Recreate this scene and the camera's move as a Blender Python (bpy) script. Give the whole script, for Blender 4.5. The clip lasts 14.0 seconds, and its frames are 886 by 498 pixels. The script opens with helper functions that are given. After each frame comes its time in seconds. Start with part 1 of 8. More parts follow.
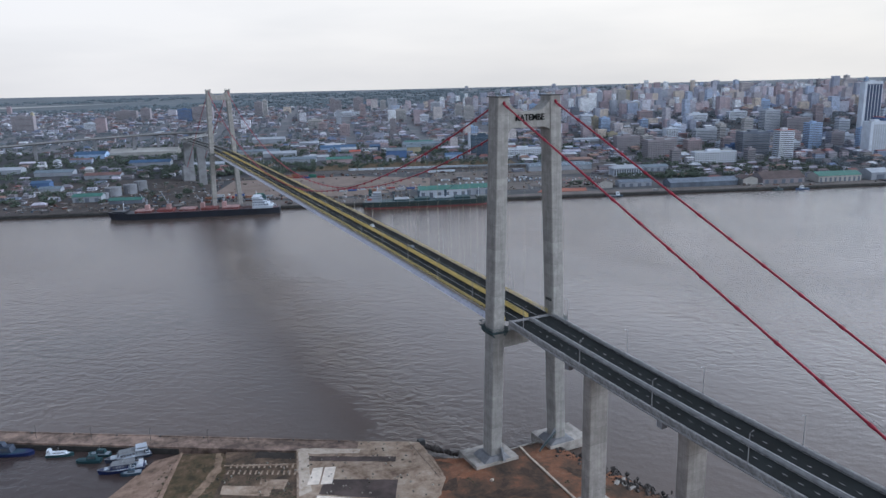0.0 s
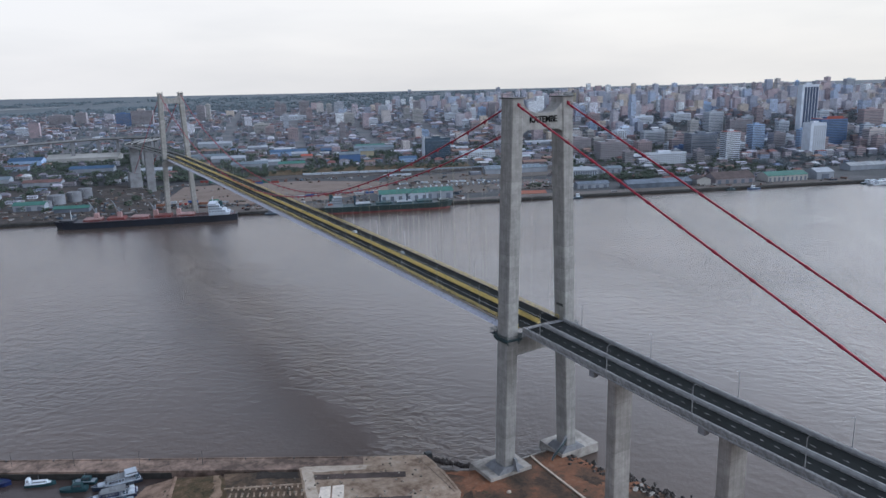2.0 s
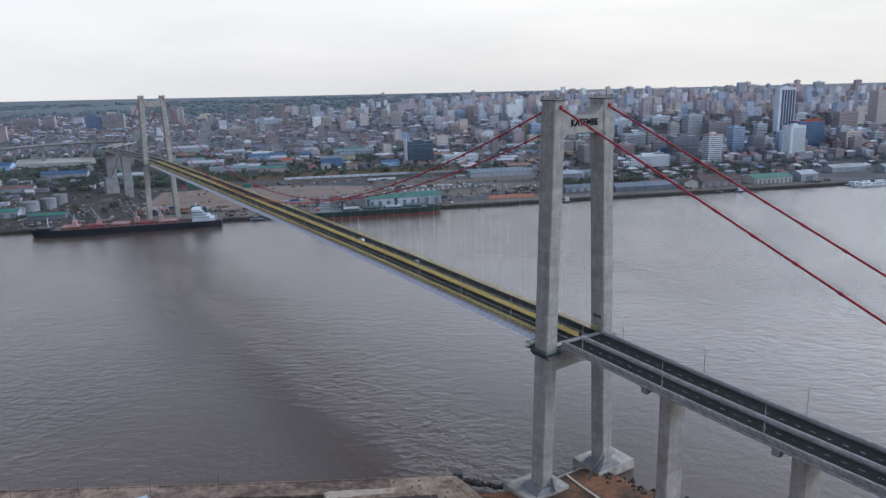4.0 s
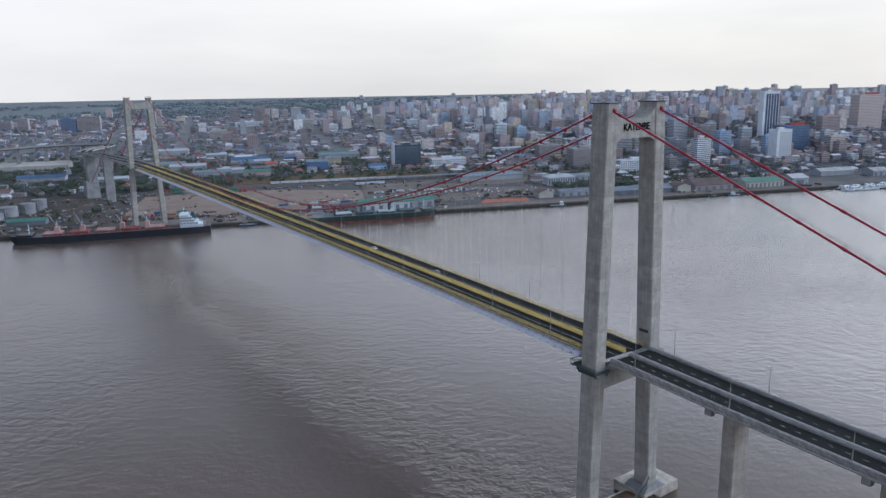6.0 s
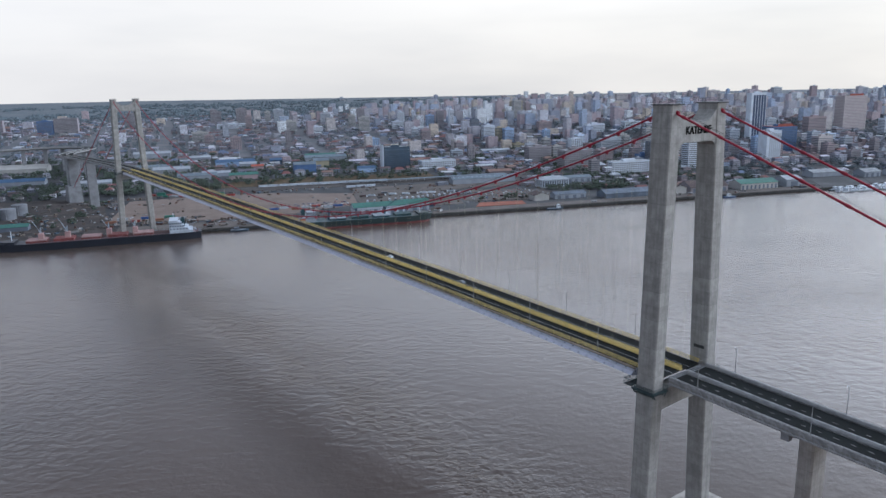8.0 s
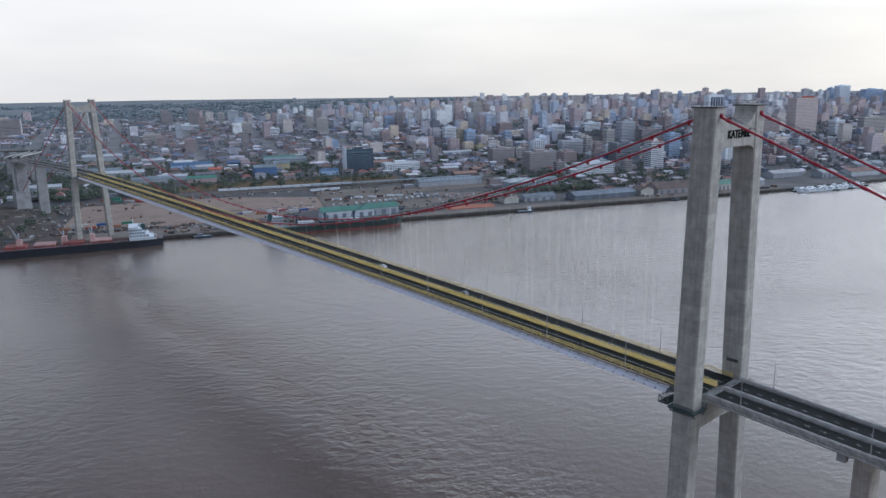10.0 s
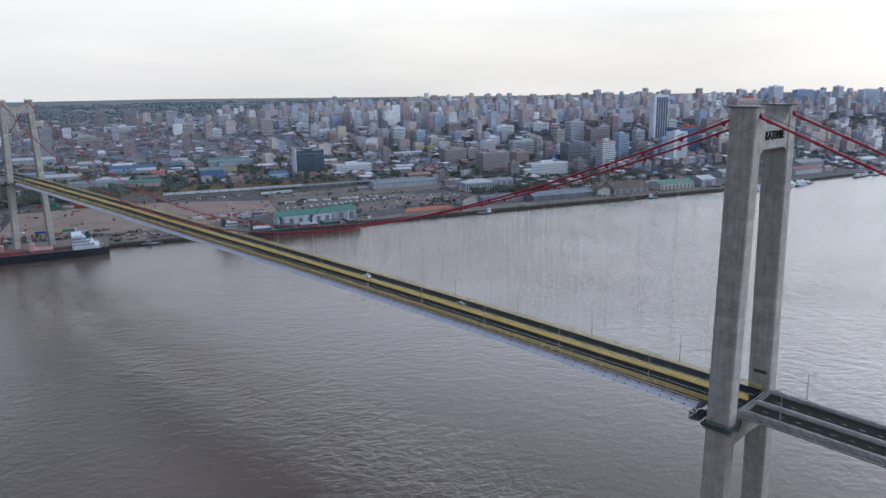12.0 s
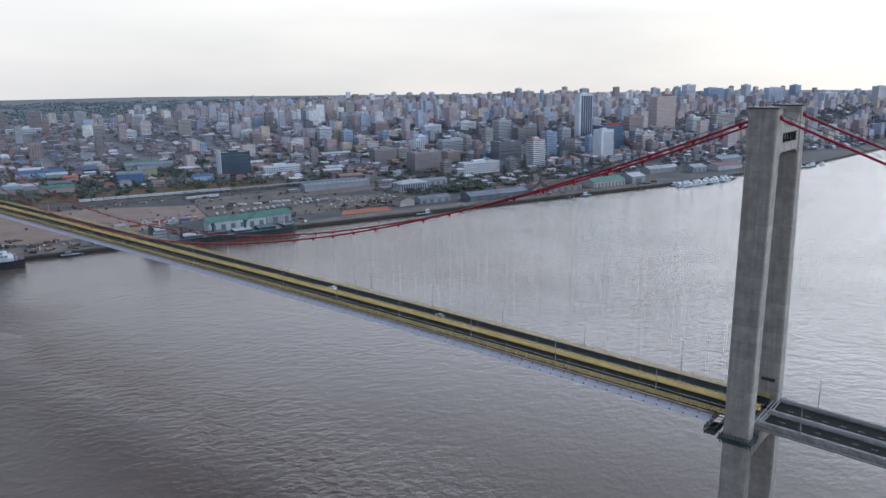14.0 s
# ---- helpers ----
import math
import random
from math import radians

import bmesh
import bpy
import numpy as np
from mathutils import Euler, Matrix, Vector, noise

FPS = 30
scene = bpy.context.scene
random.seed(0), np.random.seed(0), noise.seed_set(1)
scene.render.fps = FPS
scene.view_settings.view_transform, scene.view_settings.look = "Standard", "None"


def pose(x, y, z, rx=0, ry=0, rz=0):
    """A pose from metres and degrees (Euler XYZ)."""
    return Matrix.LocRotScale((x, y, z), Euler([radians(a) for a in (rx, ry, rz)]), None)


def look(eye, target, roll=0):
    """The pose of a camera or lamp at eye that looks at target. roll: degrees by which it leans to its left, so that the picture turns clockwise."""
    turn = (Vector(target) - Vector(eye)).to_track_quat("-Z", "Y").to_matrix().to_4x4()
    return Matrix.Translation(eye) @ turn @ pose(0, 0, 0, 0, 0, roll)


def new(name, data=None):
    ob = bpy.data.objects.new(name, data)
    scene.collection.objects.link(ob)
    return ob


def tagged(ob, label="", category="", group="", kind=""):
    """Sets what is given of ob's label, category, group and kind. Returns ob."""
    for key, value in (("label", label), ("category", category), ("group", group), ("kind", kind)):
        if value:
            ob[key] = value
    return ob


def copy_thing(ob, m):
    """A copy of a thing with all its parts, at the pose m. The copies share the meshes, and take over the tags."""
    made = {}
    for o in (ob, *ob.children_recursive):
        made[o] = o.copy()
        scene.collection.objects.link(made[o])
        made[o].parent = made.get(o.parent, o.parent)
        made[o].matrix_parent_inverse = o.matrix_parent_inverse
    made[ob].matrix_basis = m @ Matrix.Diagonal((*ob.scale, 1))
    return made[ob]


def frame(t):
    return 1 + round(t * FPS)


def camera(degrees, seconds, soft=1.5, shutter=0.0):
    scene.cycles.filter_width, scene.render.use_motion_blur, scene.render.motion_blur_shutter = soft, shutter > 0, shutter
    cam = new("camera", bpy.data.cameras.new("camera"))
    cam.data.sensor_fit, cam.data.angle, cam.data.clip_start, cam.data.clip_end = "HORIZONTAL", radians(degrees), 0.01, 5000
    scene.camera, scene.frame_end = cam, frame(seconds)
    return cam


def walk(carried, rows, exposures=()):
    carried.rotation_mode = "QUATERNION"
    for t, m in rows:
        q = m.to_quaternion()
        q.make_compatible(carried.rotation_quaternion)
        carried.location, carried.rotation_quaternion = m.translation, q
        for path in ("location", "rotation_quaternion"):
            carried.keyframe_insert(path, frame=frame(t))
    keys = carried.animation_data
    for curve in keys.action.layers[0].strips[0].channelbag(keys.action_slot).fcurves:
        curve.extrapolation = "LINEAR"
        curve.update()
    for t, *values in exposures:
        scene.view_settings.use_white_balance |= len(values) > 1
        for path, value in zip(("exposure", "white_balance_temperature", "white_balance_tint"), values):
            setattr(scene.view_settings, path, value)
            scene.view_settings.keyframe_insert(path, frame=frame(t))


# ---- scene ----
cam = camera(62.0, 14.0)
walk(cam, [
    (0, look((-148.32, -236.99, 153.13), (-64.33, -61.15, 108.12), -1.44)),
    (0.5, look((-153.53, -232.19, 152.69), (-66.22, -57.92, 107.86), -1.44)),
    (1, look((-158.29, -226.95, 152.57), (-67.60, -54.39, 107.90), -1.48)),
    (1.5, look((-162.71, -221.81, 152.72), (-68.54, -51.11, 108.10), -1.46)),
    (2, look((-167.05, -216.64, 152.87), (-69.04, -48.08, 108.35), -1.43)),
    (2.5, look((-170.53, -210.86, 152.98), (-69.69, -43.95, 108.56), -1.44)),
    (3, look((-173.54, -204.57, 152.83), (-71.35, -38.44, 108.60), -1.44)),
    (5.5, look((-185.64, -172.38, 152.68), (-76.50, -10.51, 109.23), -1.25)),
    (6, look((-188.05, -165.74, 152.71), (-77.68, -4.67, 109.42), -1.19)),
    (6.5, look((-189.87, -159.12, 152.78), (-78.39, 1.19, 109.52), -1.16)),
    (7, look((-191.46, -152.09, 152.62), (-78.70, 7.36, 109.50), -1.15)),
    (7.5, look((-193.14, -145.11, 152.65), (-79.09, 13.45, 109.62), -1.10)),
    (8, look((-195.00, -138.55, 152.77), (-79.82, 19.19, 109.74), -1.19)),
    (10.5, look((-202.78, -104.49, 153.09), (-74.61, 42.89, 110.08), -1.01)),
    (11, look((-203.96, -97.44, 153.19), (-73.11, 47.53, 110.06), -1.06)),
    (11.5, look((-205.00, -90.43, 152.90), (-71.14, 51.80, 109.84), -0.97)),
    (12, look((-205.56, -83.31, 152.81), (-68.56, 55.88, 109.71), -0.95)),
    (12.5, look((-206.20, -76.05, 153.04), (-65.75, 59.60, 109.77), -1.00)),
    (13, look((-206.86, -69.15, 153.22), (-62.64, 62.46, 109.83), -0.98)),
    (13.5, look((-207.27, -62.24, 153.37), (-59.31, 65.07, 109.77), -1.00)),
    (14, look((-208.05, -55.14, 153.57), (-56.71, 68.06, 109.78), -1.00)),
], exposures=[(0, 0.06, 5290, 10.7), (6, 0.07, 5300, 10.5), (14, 0.08, 5330, 10.3)])

# ---- world and light: a bright overcast sky, the sun behind cloud to the east ----
SUN_AZ, SUN_EL = radians(115), radians(38)      # clockwise from north (+y), above the horizon
world = bpy.data.worlds.new("overcast_sky")
scene.world = world
world.use_nodes = True
wn, wl = world.node_tree.nodes, world.node_tree.links
wn.clear()
w_out, w_bg = wn.new("ShaderNodeOutputWorld"), wn.new("ShaderNodeBackground")
w_sky, w_co = wn.new("ShaderNodeTexSky"), wn.new("ShaderNodeTexCoord")
w_sky.sky_type, w_sky.sun_disc = "NISHITA", False
w_sky.sun_elevation, w_sky.sun_rotation = SUN_EL, SUN_AZ
w_sky.altitude, w_sky.dust_density = 100, 3.0
w_dim = wn.new("ShaderNodeVectorMath")
w_dim.operation = "SCALE"
w_dim.inputs["Scale"].default_value = 0.10
w_map = wn.new("ShaderNodeMapping")
w_map.inputs["Scale"].default_value = (1.0, 1.0, 5.0)
w_noise = wn.new("ShaderNodeTexNoise")
w_noise.inputs["Scale"].default_value, w_noise.inputs["Detail"].default_value = 1.6, 5.0
w_ramp = wn.new("ShaderNodeValToRGB")
w_ramp.color_ramp.elements[0].position, w_ramp.color_ramp.elements[0].color = 0.36, (0.78, 0.775, 0.775, 1)
w_ramp.color_ramp.elements[1].position, w_ramp.color_ramp.elements[1].color = 0.62, (0.95, 0.93, 0.905, 1)
w_dot = wn.new("ShaderNodeVectorMath")
w_dot.operation = "DOT_PRODUCT"
w_dot.inputs[1].default_value = (math.sin(SUN_AZ) * math.cos(SUN_EL), math.cos(SUN_AZ) * math.cos(SUN_EL), math.sin(SUN_EL))
w_pos, w_pow, w_glow = (wn.new("ShaderNodeMath") for _ in range(3))
w_pos.operation, w_pow.operation, w_glow.operation = "MAXIMUM", "POWER", "MULTIPLY_ADD"
w_pos.inputs[1].default_value, w_pow.inputs[1].default_value = 0.0, 1.7
w_glow.inputs[1].default_value, w_glow.inputs[2].default_value = 4.7, 1.13
# haze veils the glow close to the horizon
w_veil, w_shine = wn.new("ShaderNodeMapRange"), wn.new("ShaderNodeMath")
w_veil.inputs["From Min"].default_value, w_veil.inputs["From Max"].default_value = 0.08, 0.24
w_veil.inputs["To Min"].default_value, w_veil.inputs["To Max"].default_value = 0.08, 1.0
w_shine.operation = "MULTIPLY"
# thicker cloud overhead than towards the horizon, and haze low down
w_sep, w_high, w_both = wn.new("ShaderNodeSeparateXYZ"), wn.new("ShaderNodeValToRGB"), wn.new("ShaderNodeMath")
w_stops = w_high.color_ramp.elements
w_stops[0].position, w_stops[0].color = 0.0, (0.92, 0.92, 0.92, 1)
w_stops[1].position, w_stops[1].color = 0.66, (0.22, 0.22, 0.22, 1)
for w_at, w_k in ((0.12, 0.96), (0.20, 1.08), (0.31, 1.06), (0.40, 0.54), (0.50, 0.27)):
    w_stops.new(w_at).color = (w_k, w_k, w_k, 1)
w_both.operation = "MULTIPLY"
w_mul = wn.new("ShaderNodeVectorMath")
w_mul.operation = "SCALE"
w_mix = wn.new("ShaderNodeMix")
w_mix.data_type = "RGBA"
w_mix.inputs["Factor"].default_value = 0.86
wl.new(w_co.outputs["Generated"], w_map.inputs["Vector"])
wl.new(w_map.outputs["Vector"], w_noise.inputs["Vector"])
wl.new(w_noise.outputs["Fac"], w_ramp.inputs["Fac"])
wl.new(w_co.outputs["Generated"], w_dot.inputs[0])
wl.new(w_dot.outputs["Value"], w_pos.inputs[0])
wl.new(w_pos.outputs[0], w_pow.inputs[0])
wl.new(w_pow.outputs[0], w_shine.inputs[0])
wl.new(w_veil.outputs["Result"], w_shine.inputs[1])
wl.new(w_shine.outputs[0], w_glow.inputs[0])
wl.new(w_ramp.outputs["Color"], w_mul.inputs[0])
wl.new(w_co.outputs["Generated"], w_sep.inputs["Vector"])
wl.new(w_sep.outputs["Z"], w_high.inputs["Fac"])
wl.new(w_sep.outputs["Z"], w_veil.inputs["Value"])
wl.new(w_glow.outputs[0], w_both.inputs[0])
wl.new(w_high.outputs["Color"], w_both.inputs[1])
# heavier cloud on the side away from the sun
w_west, w_thick = wn.new("ShaderNodeMapRange"), wn.new("ShaderNodeMath")
w_west.interpolation_type = "SMOOTHSTEP"
w_west.inputs["From Min"].default_value, w_west.inputs["From Max"].default_value = -0.80, -0.28
w_west.inputs["To Min"].default_value, w_west.inputs["To Max"].default_value = 0.60, 1.0
w_thick.operation = "MULTIPLY"
wl.new(w_dot.outputs["Value"], w_west.inputs["Value"])
wl.new(w_both.outputs["Value"], w_thick.inputs[0])
wl.new(w_west.outputs["Result"], w_thick.inputs[1])
wl.new(w_thick.outputs[0], w_mul.inputs["Scale"])
wl.new(w_sky.outputs["Color"], w_dim.inputs[0])
wl.new(w_dim.outputs["Vector"], w_mix.inputs["A"])
# cooler cloud away from the sun, warmer towards it
w_side, w_hue, w_tinted = wn.new("ShaderNodeMapRange"), wn.new("ShaderNodeMix"), wn.new("ShaderNodeVectorMath")
w_side.inputs["From Min"].default_value, w_side.inputs["From Max"].default_value = -0.7, 0.8
w_hue.data_type = "RGBA"
w_hue.inputs["A"].default_value, w_hue.inputs["B"].default_value = (0.96, 0.995, 1.04, 1), (1.0, 1.0, 0.94, 1)
w_tinted.operation = "MULTIPLY"
wl.new(w_dot.outputs["Value"], w_side.inputs["Value"])
wl.new(w_side.outputs["Result"], w_hue.inputs["Factor"])
wl.new(w_mul.outputs["Vector"], w_tinted.inputs[0])
wl.new(w_hue.outputs["Result"], w_tinted.inputs[1])
# creamier, slightly duller cloud low over the land
w_low, w_cream, w_warm = wn.new("ShaderNodeMapRange"), wn.new("ShaderNodeMix"), wn.new("ShaderNodeVectorMath")
w_low.inputs["From Min"].default_value, w_low.inputs["From Max"].default_value = 0.12, 0.26
w_cream.data_type, w_warm.operation = "RGBA", "MULTIPLY"
w_cream.inputs["A"].default_value, w_cream.inputs["B"].default_value = (1.11, 0.965, 0.80, 1), (1.022, 0.995, 1.0, 1)
wl.new(w_sep.outputs["Z"], w_low.inputs["Value"])
wl.new(w_low.outputs["Result"], w_cream.inputs["Factor"])
wl.new(w_tinted.outputs["Vector"], w_warm.inputs[0])
wl.new(w_cream.outputs["Result"], w_warm.inputs[1])
wl.new(w_warm.outputs["Vector"], w_mix.inputs["B"])
wl.new(w_mix.outputs["Result"], w_bg.inputs["Color"])
wl.new(w_bg.outputs["Background"], w_out.inputs["Surface"])
w_bg.inputs["Strength"].default_value = 1.0

sun_data = bpy.data.lights.new("sun", "SUN")
sun_data.energy, sun_data.angle, sun_data.color = 1.0, radians(14), (1.0, 0.97, 0.93)
sun = new("sun", sun_data)
sun.matrix_world = look((300 * math.sin(SUN_AZ) * math.cos(SUN_EL), 300 * math.cos(SUN_AZ) * math.cos(SUN_EL), 300 * math.sin(SUN_EL)), (0, 0, 0))


# ---- materials ----
def node(nt, kind, **values):
    n = nt.nodes.new(kind)
    for key, v in values.items():
        n.inputs[key.replace("_", " ")].default_value = v
    return n


def tone(c, k):
    return (min(1, c[0] * k), min(1, c[1] * k), min(1, c[2] * k), 1)


def surface(name, base, rough=0.8, metal=0.0, spread=0.25, scale=0.3, fine=6.0, bump=0.1, vary=0.0, second=None, island=False):
    """A painted or mineral surface: two scales of noise in the colour, fine relief, and a tint that differs from piece to piece."""
    m = bpy.data.materials.new(name)
    m.use_nodes = True
    nt = m.node_tree
    b = nt.nodes["Principled BSDF"]
    b.inputs["Roughness"].default_value, b.inputs["Metallic"].default_value = rough, metal
    co = nt.nodes.new("ShaderNodeTexCoord")
    big = node(nt, "ShaderNodeTexNoise", Scale=scale, Detail=6.0, Roughness=0.65)
    small = node(nt, "ShaderNodeTexNoise", Scale=fine, Detail=4.0, Roughness=0.6)
    nt.links.new(co.outputs["Object"], big.inputs["Vector"])
    nt.links.new(co.outputs["Object"], small.inputs["Vector"])
    ramp = nt.nodes.new("ShaderNodeValToRGB")
    ramp.color_ramp.elements[0].position, ramp.color_ramp.elements[1].position = 0.38, 0.62
    ramp.color_ramp.elements[0].color = tone(base, 1 - spread)
    ramp.color_ramp.elements[1].color = tone(second or base, 1 + spread)
    nt.links.new(big.outputs["Fac"], ramp.inputs["Fac"])
    fineramp = nt.nodes.new("ShaderNodeMapRange")
    fineramp.inputs["To Min"].default_value, fineramp.inputs["To Max"].default_value = 1 - spread * 0.6, 1 + spread * 0.6
    nt.links.new(small.outputs["Fac"], fineramp.inputs["Value"])
    mul = nt.nodes.new("ShaderNodeVectorMath")
    mul.operation = "SCALE"
    nt.links.new(ramp.outputs["Color"], mul.inputs[0])
    nt.links.new(fineramp.outputs["Result"], mul.inputs["Scale"])
    last = mul.outputs["Vector"]
    if vary:
        hsv = nt.nodes.new("ShaderNodeHueSaturation")
        rnd = nt.nodes.new("ShaderNodeNewGeometry" if island else "ShaderNodeObjectInfo")
        rng = nt.nodes.new("ShaderNodeMapRange")
        rng.inputs["To Min"].default_value, rng.inputs["To Max"].default_value = 1 - vary, 1 + vary
        nt.links.new(rnd.outputs["Random Per Island" if island else "Random"], rng.inputs["Value"])
        nt.links.new(rng.outputs["Result"], hsv.inputs["Value"])
        nt.links.new(last, hsv.inputs["Color"])
        last = hsv.outputs["Color"]
    nt.links.new(last, b.inputs["Base Color"])
    if bump:
        bn = node(nt, "ShaderNodeBump", Strength=bump, Distance=0.05)
        nt.links.new(small.outputs["Fac"], bn.inputs["Height"])
        nt.links.new(bn.outputs["Normal"], b.inputs["Normal"])
    return m


def island_colours(name, colours, rough=0.85, grime=0.25, windows=None, glass=(0.03, 0.035, 0.04)):
    """One of several colours for each separate body in a mesh; windows = (bay, storey) draws openings on walls by their metres in the UV map."""
    m = bpy.data.materials.new(name)
    m.use_nodes = True
    nt = m.node_tree
    b = nt.nodes["Principled BSDF"]
    b.inputs["Roughness"].default_value = rough
    geo, co = nt.nodes.new("ShaderNodeNewGeometry"), nt.nodes.new("ShaderNodeTexCoord")
    ramp = nt.nodes.new("ShaderNodeValToRGB")
    ramp.color_ramp.interpolation = "CONSTANT"
    els = ramp.color_ramp.elements
    while len(els) < len(colours):
        els.new(0.5)
    for k, c in enumerate(colours):
        els[k].position, els[k].color = k / len(colours), (*c, 1)
    nt.links.new(geo.outputs["Random Per Island"], ramp.inputs["Fac"])
    nz = node(nt, "ShaderNodeTexNoise", Scale=0.12, Detail=6.0, Roughness=0.7)
    nt.links.new(co.outputs["Object"], nz.inputs["Vector"])
    mr = nt.nodes.new("ShaderNodeMapRange")
    mr.inputs["From Min"].default_value, mr.inputs["From Max"].default_value = 0.3, 0.7
    mr.inputs["To Min"].default_value, mr.inputs["To Max"].default_value = 1 - grime, 1 + grime
    nt.links.new(nz.outputs["Fac"], mr.inputs["Value"])
    mul = nt.nodes.new("ShaderNodeVectorMath")
    mul.operation = "SCALE"
    nt.links.new(ramp.outputs["Color"], mul.inputs[0])
    nt.links.new(mr.outputs["Result"], mul.inputs["Scale"])
    last = mul.outputs["Vector"]
    if windows:
        uv, sep = nt.nodes.new("ShaderNodeUVMap"), nt.nodes.new("ShaderNodeSeparateXYZ")
        nt.links.new(uv.outputs["UV"], sep.inputs["Vector"])
        inside = None
        for axis, size, lo, hi in (("X", windows[0], 0.22, 0.8), ("Y", windows[1], 0.32, 0.8)):
            div, fr = nt.nodes.new("ShaderNodeMath"), nt.nodes.new("ShaderNodeMath")
            div.operation, fr.operation = "DIVIDE", "FRACT"
            div.inputs[1].default_value = size
            a, c, both = (nt.nodes.new("ShaderNodeMath") for _ in range(3))
            a.operation, c.operation, both.operation = "GREATER_THAN", "LESS_THAN", "MULTIPLY"
            a.inputs[1].default_value, c.inputs[1].default_value = lo, hi
            nt.links.new(sep.outputs[axis], div.inputs[0])
            nt.links.new(div.outputs[0], fr.inputs[0])
            nt.links.new(fr.outputs[0], a.inputs[0])
            nt.links.new(fr.outputs[0], c.inputs[0])
            nt.links.new(a.outputs[0], both.inputs[0])
            nt.links.new(c.outputs[0], both.inputs[1])
            if inside is None:
                inside = both.outputs[0]
            else:
                j = nt.nodes.new("ShaderNodeMath")
                j.operation = "MULTIPLY"
                nt.links.new(inside, j.inputs[0])
                nt.links.new(both.outputs[0], j.inputs[1])
                inside = j.outputs[0]
        mix = nt.nodes.new("ShaderNodeMix")
        mix.data_type = "RGBA"
        mix.inputs["B"].default_value = (*glass, 1)
        nt.links.new(inside, mix.inputs["Factor"])
        nt.links.new(last, mix.inputs["A"])
        last = mix.outputs["Result"]
    nt.links.new(last, b.inputs["Base Color"])
    return m


def concrete_lifts(name, base, lift=4.5):
    """Cast concrete with faint horizontal pour joints, patches that differ from lift to lift, and rain streaks."""
    m = surface(name, base, 0.85, spread=0.16, scale=0.30, fine=1.5, bump=0.15)
    nt = m.node_tree
    b = nt.nodes["Principled BSDF"]
    last = b.inputs["Base Color"].links[0].from_socket
    co, sep = nt.nodes.new("ShaderNodeTexCoord"), nt.nodes.new("ShaderNodeSeparateXYZ")
    nt.links.new(co.outputs["Object"], sep.inputs["Vector"])
    div, fl, fr = (nt.nodes.new("ShaderNodeMath") for _ in range(3))
    div.operation, fl.operation, fr.operation = "DIVIDE", "FLOOR", "FRACT"
    div.inputs[1].default_value = lift
    nt.links.new(sep.outputs["Z"], div.inputs[0])
    nt.links.new(div.outputs[0], fl.inputs[0])
    nt.links.new(div.outputs[0], fr.inputs[0])
    wn1 = nt.nodes.new("ShaderNodeTexWhiteNoise")
    wn1.noise_dimensions = "1D"
    nt.links.new(fl.outputs[0], wn1.inputs["W"])
    mr = nt.nodes.new("ShaderNodeMapRange")
    mr.inputs["To Min"].default_value, mr.inputs["To Max"].default_value = 0.92, 1.08
    nt.links.new(wn1.outputs["Value"], mr.inputs["Value"])
    joint = nt.nodes.new("ShaderNodeMath")
    joint.operation = "LESS_THAN"
    joint.inputs[1].default_value = 0.03
    nt.links.new(fr.outputs[0], joint.inputs[0])
    jm = nt.nodes.new("ShaderNodeMapRange")
    jm.inputs["To Min"].default_value, jm.inputs["To Max"].default_value = 1.0, 0.82
    nt.links.new(joint.outputs[0], jm.inputs["Value"])
    mp = nt.nodes.new("ShaderNodeMapping")
    mp.inputs["Scale"].default_value = (1.2, 1.2, 0.05)
    streak = node(nt, "ShaderNodeTexNoise", Scale=1.0, Detail=5.0)
    nt.links.new(co.outputs["Object"], mp.inputs["Vector"])
    nt.links.new(mp.outputs["Vector"], streak.inputs["Vector"])
    sm = nt.nodes.new("ShaderNodeMapRange")
    sm.inputs["From Min"].default_value, sm.inputs["From Max"].default_value = 0.35, 0.65
    sm.inputs["To Min"].default_value, sm.inputs["To Max"].default_value = 0.86, 1.08
    nt.links.new(streak.outputs["Fac"], sm.inputs["Value"])
    for k in (mr, jm, sm):
        mul = nt.nodes.new("ShaderNodeVectorMath")
        mul.operation = "SCALE"
        nt.links.new(last, mul.inputs[0])
        nt.links.new(k.outputs["Result"], mul.inputs["Scale"])
        last = mul.outputs["Vector"]
    nt.links.new(last, b.inputs["Base Color"])
    return m


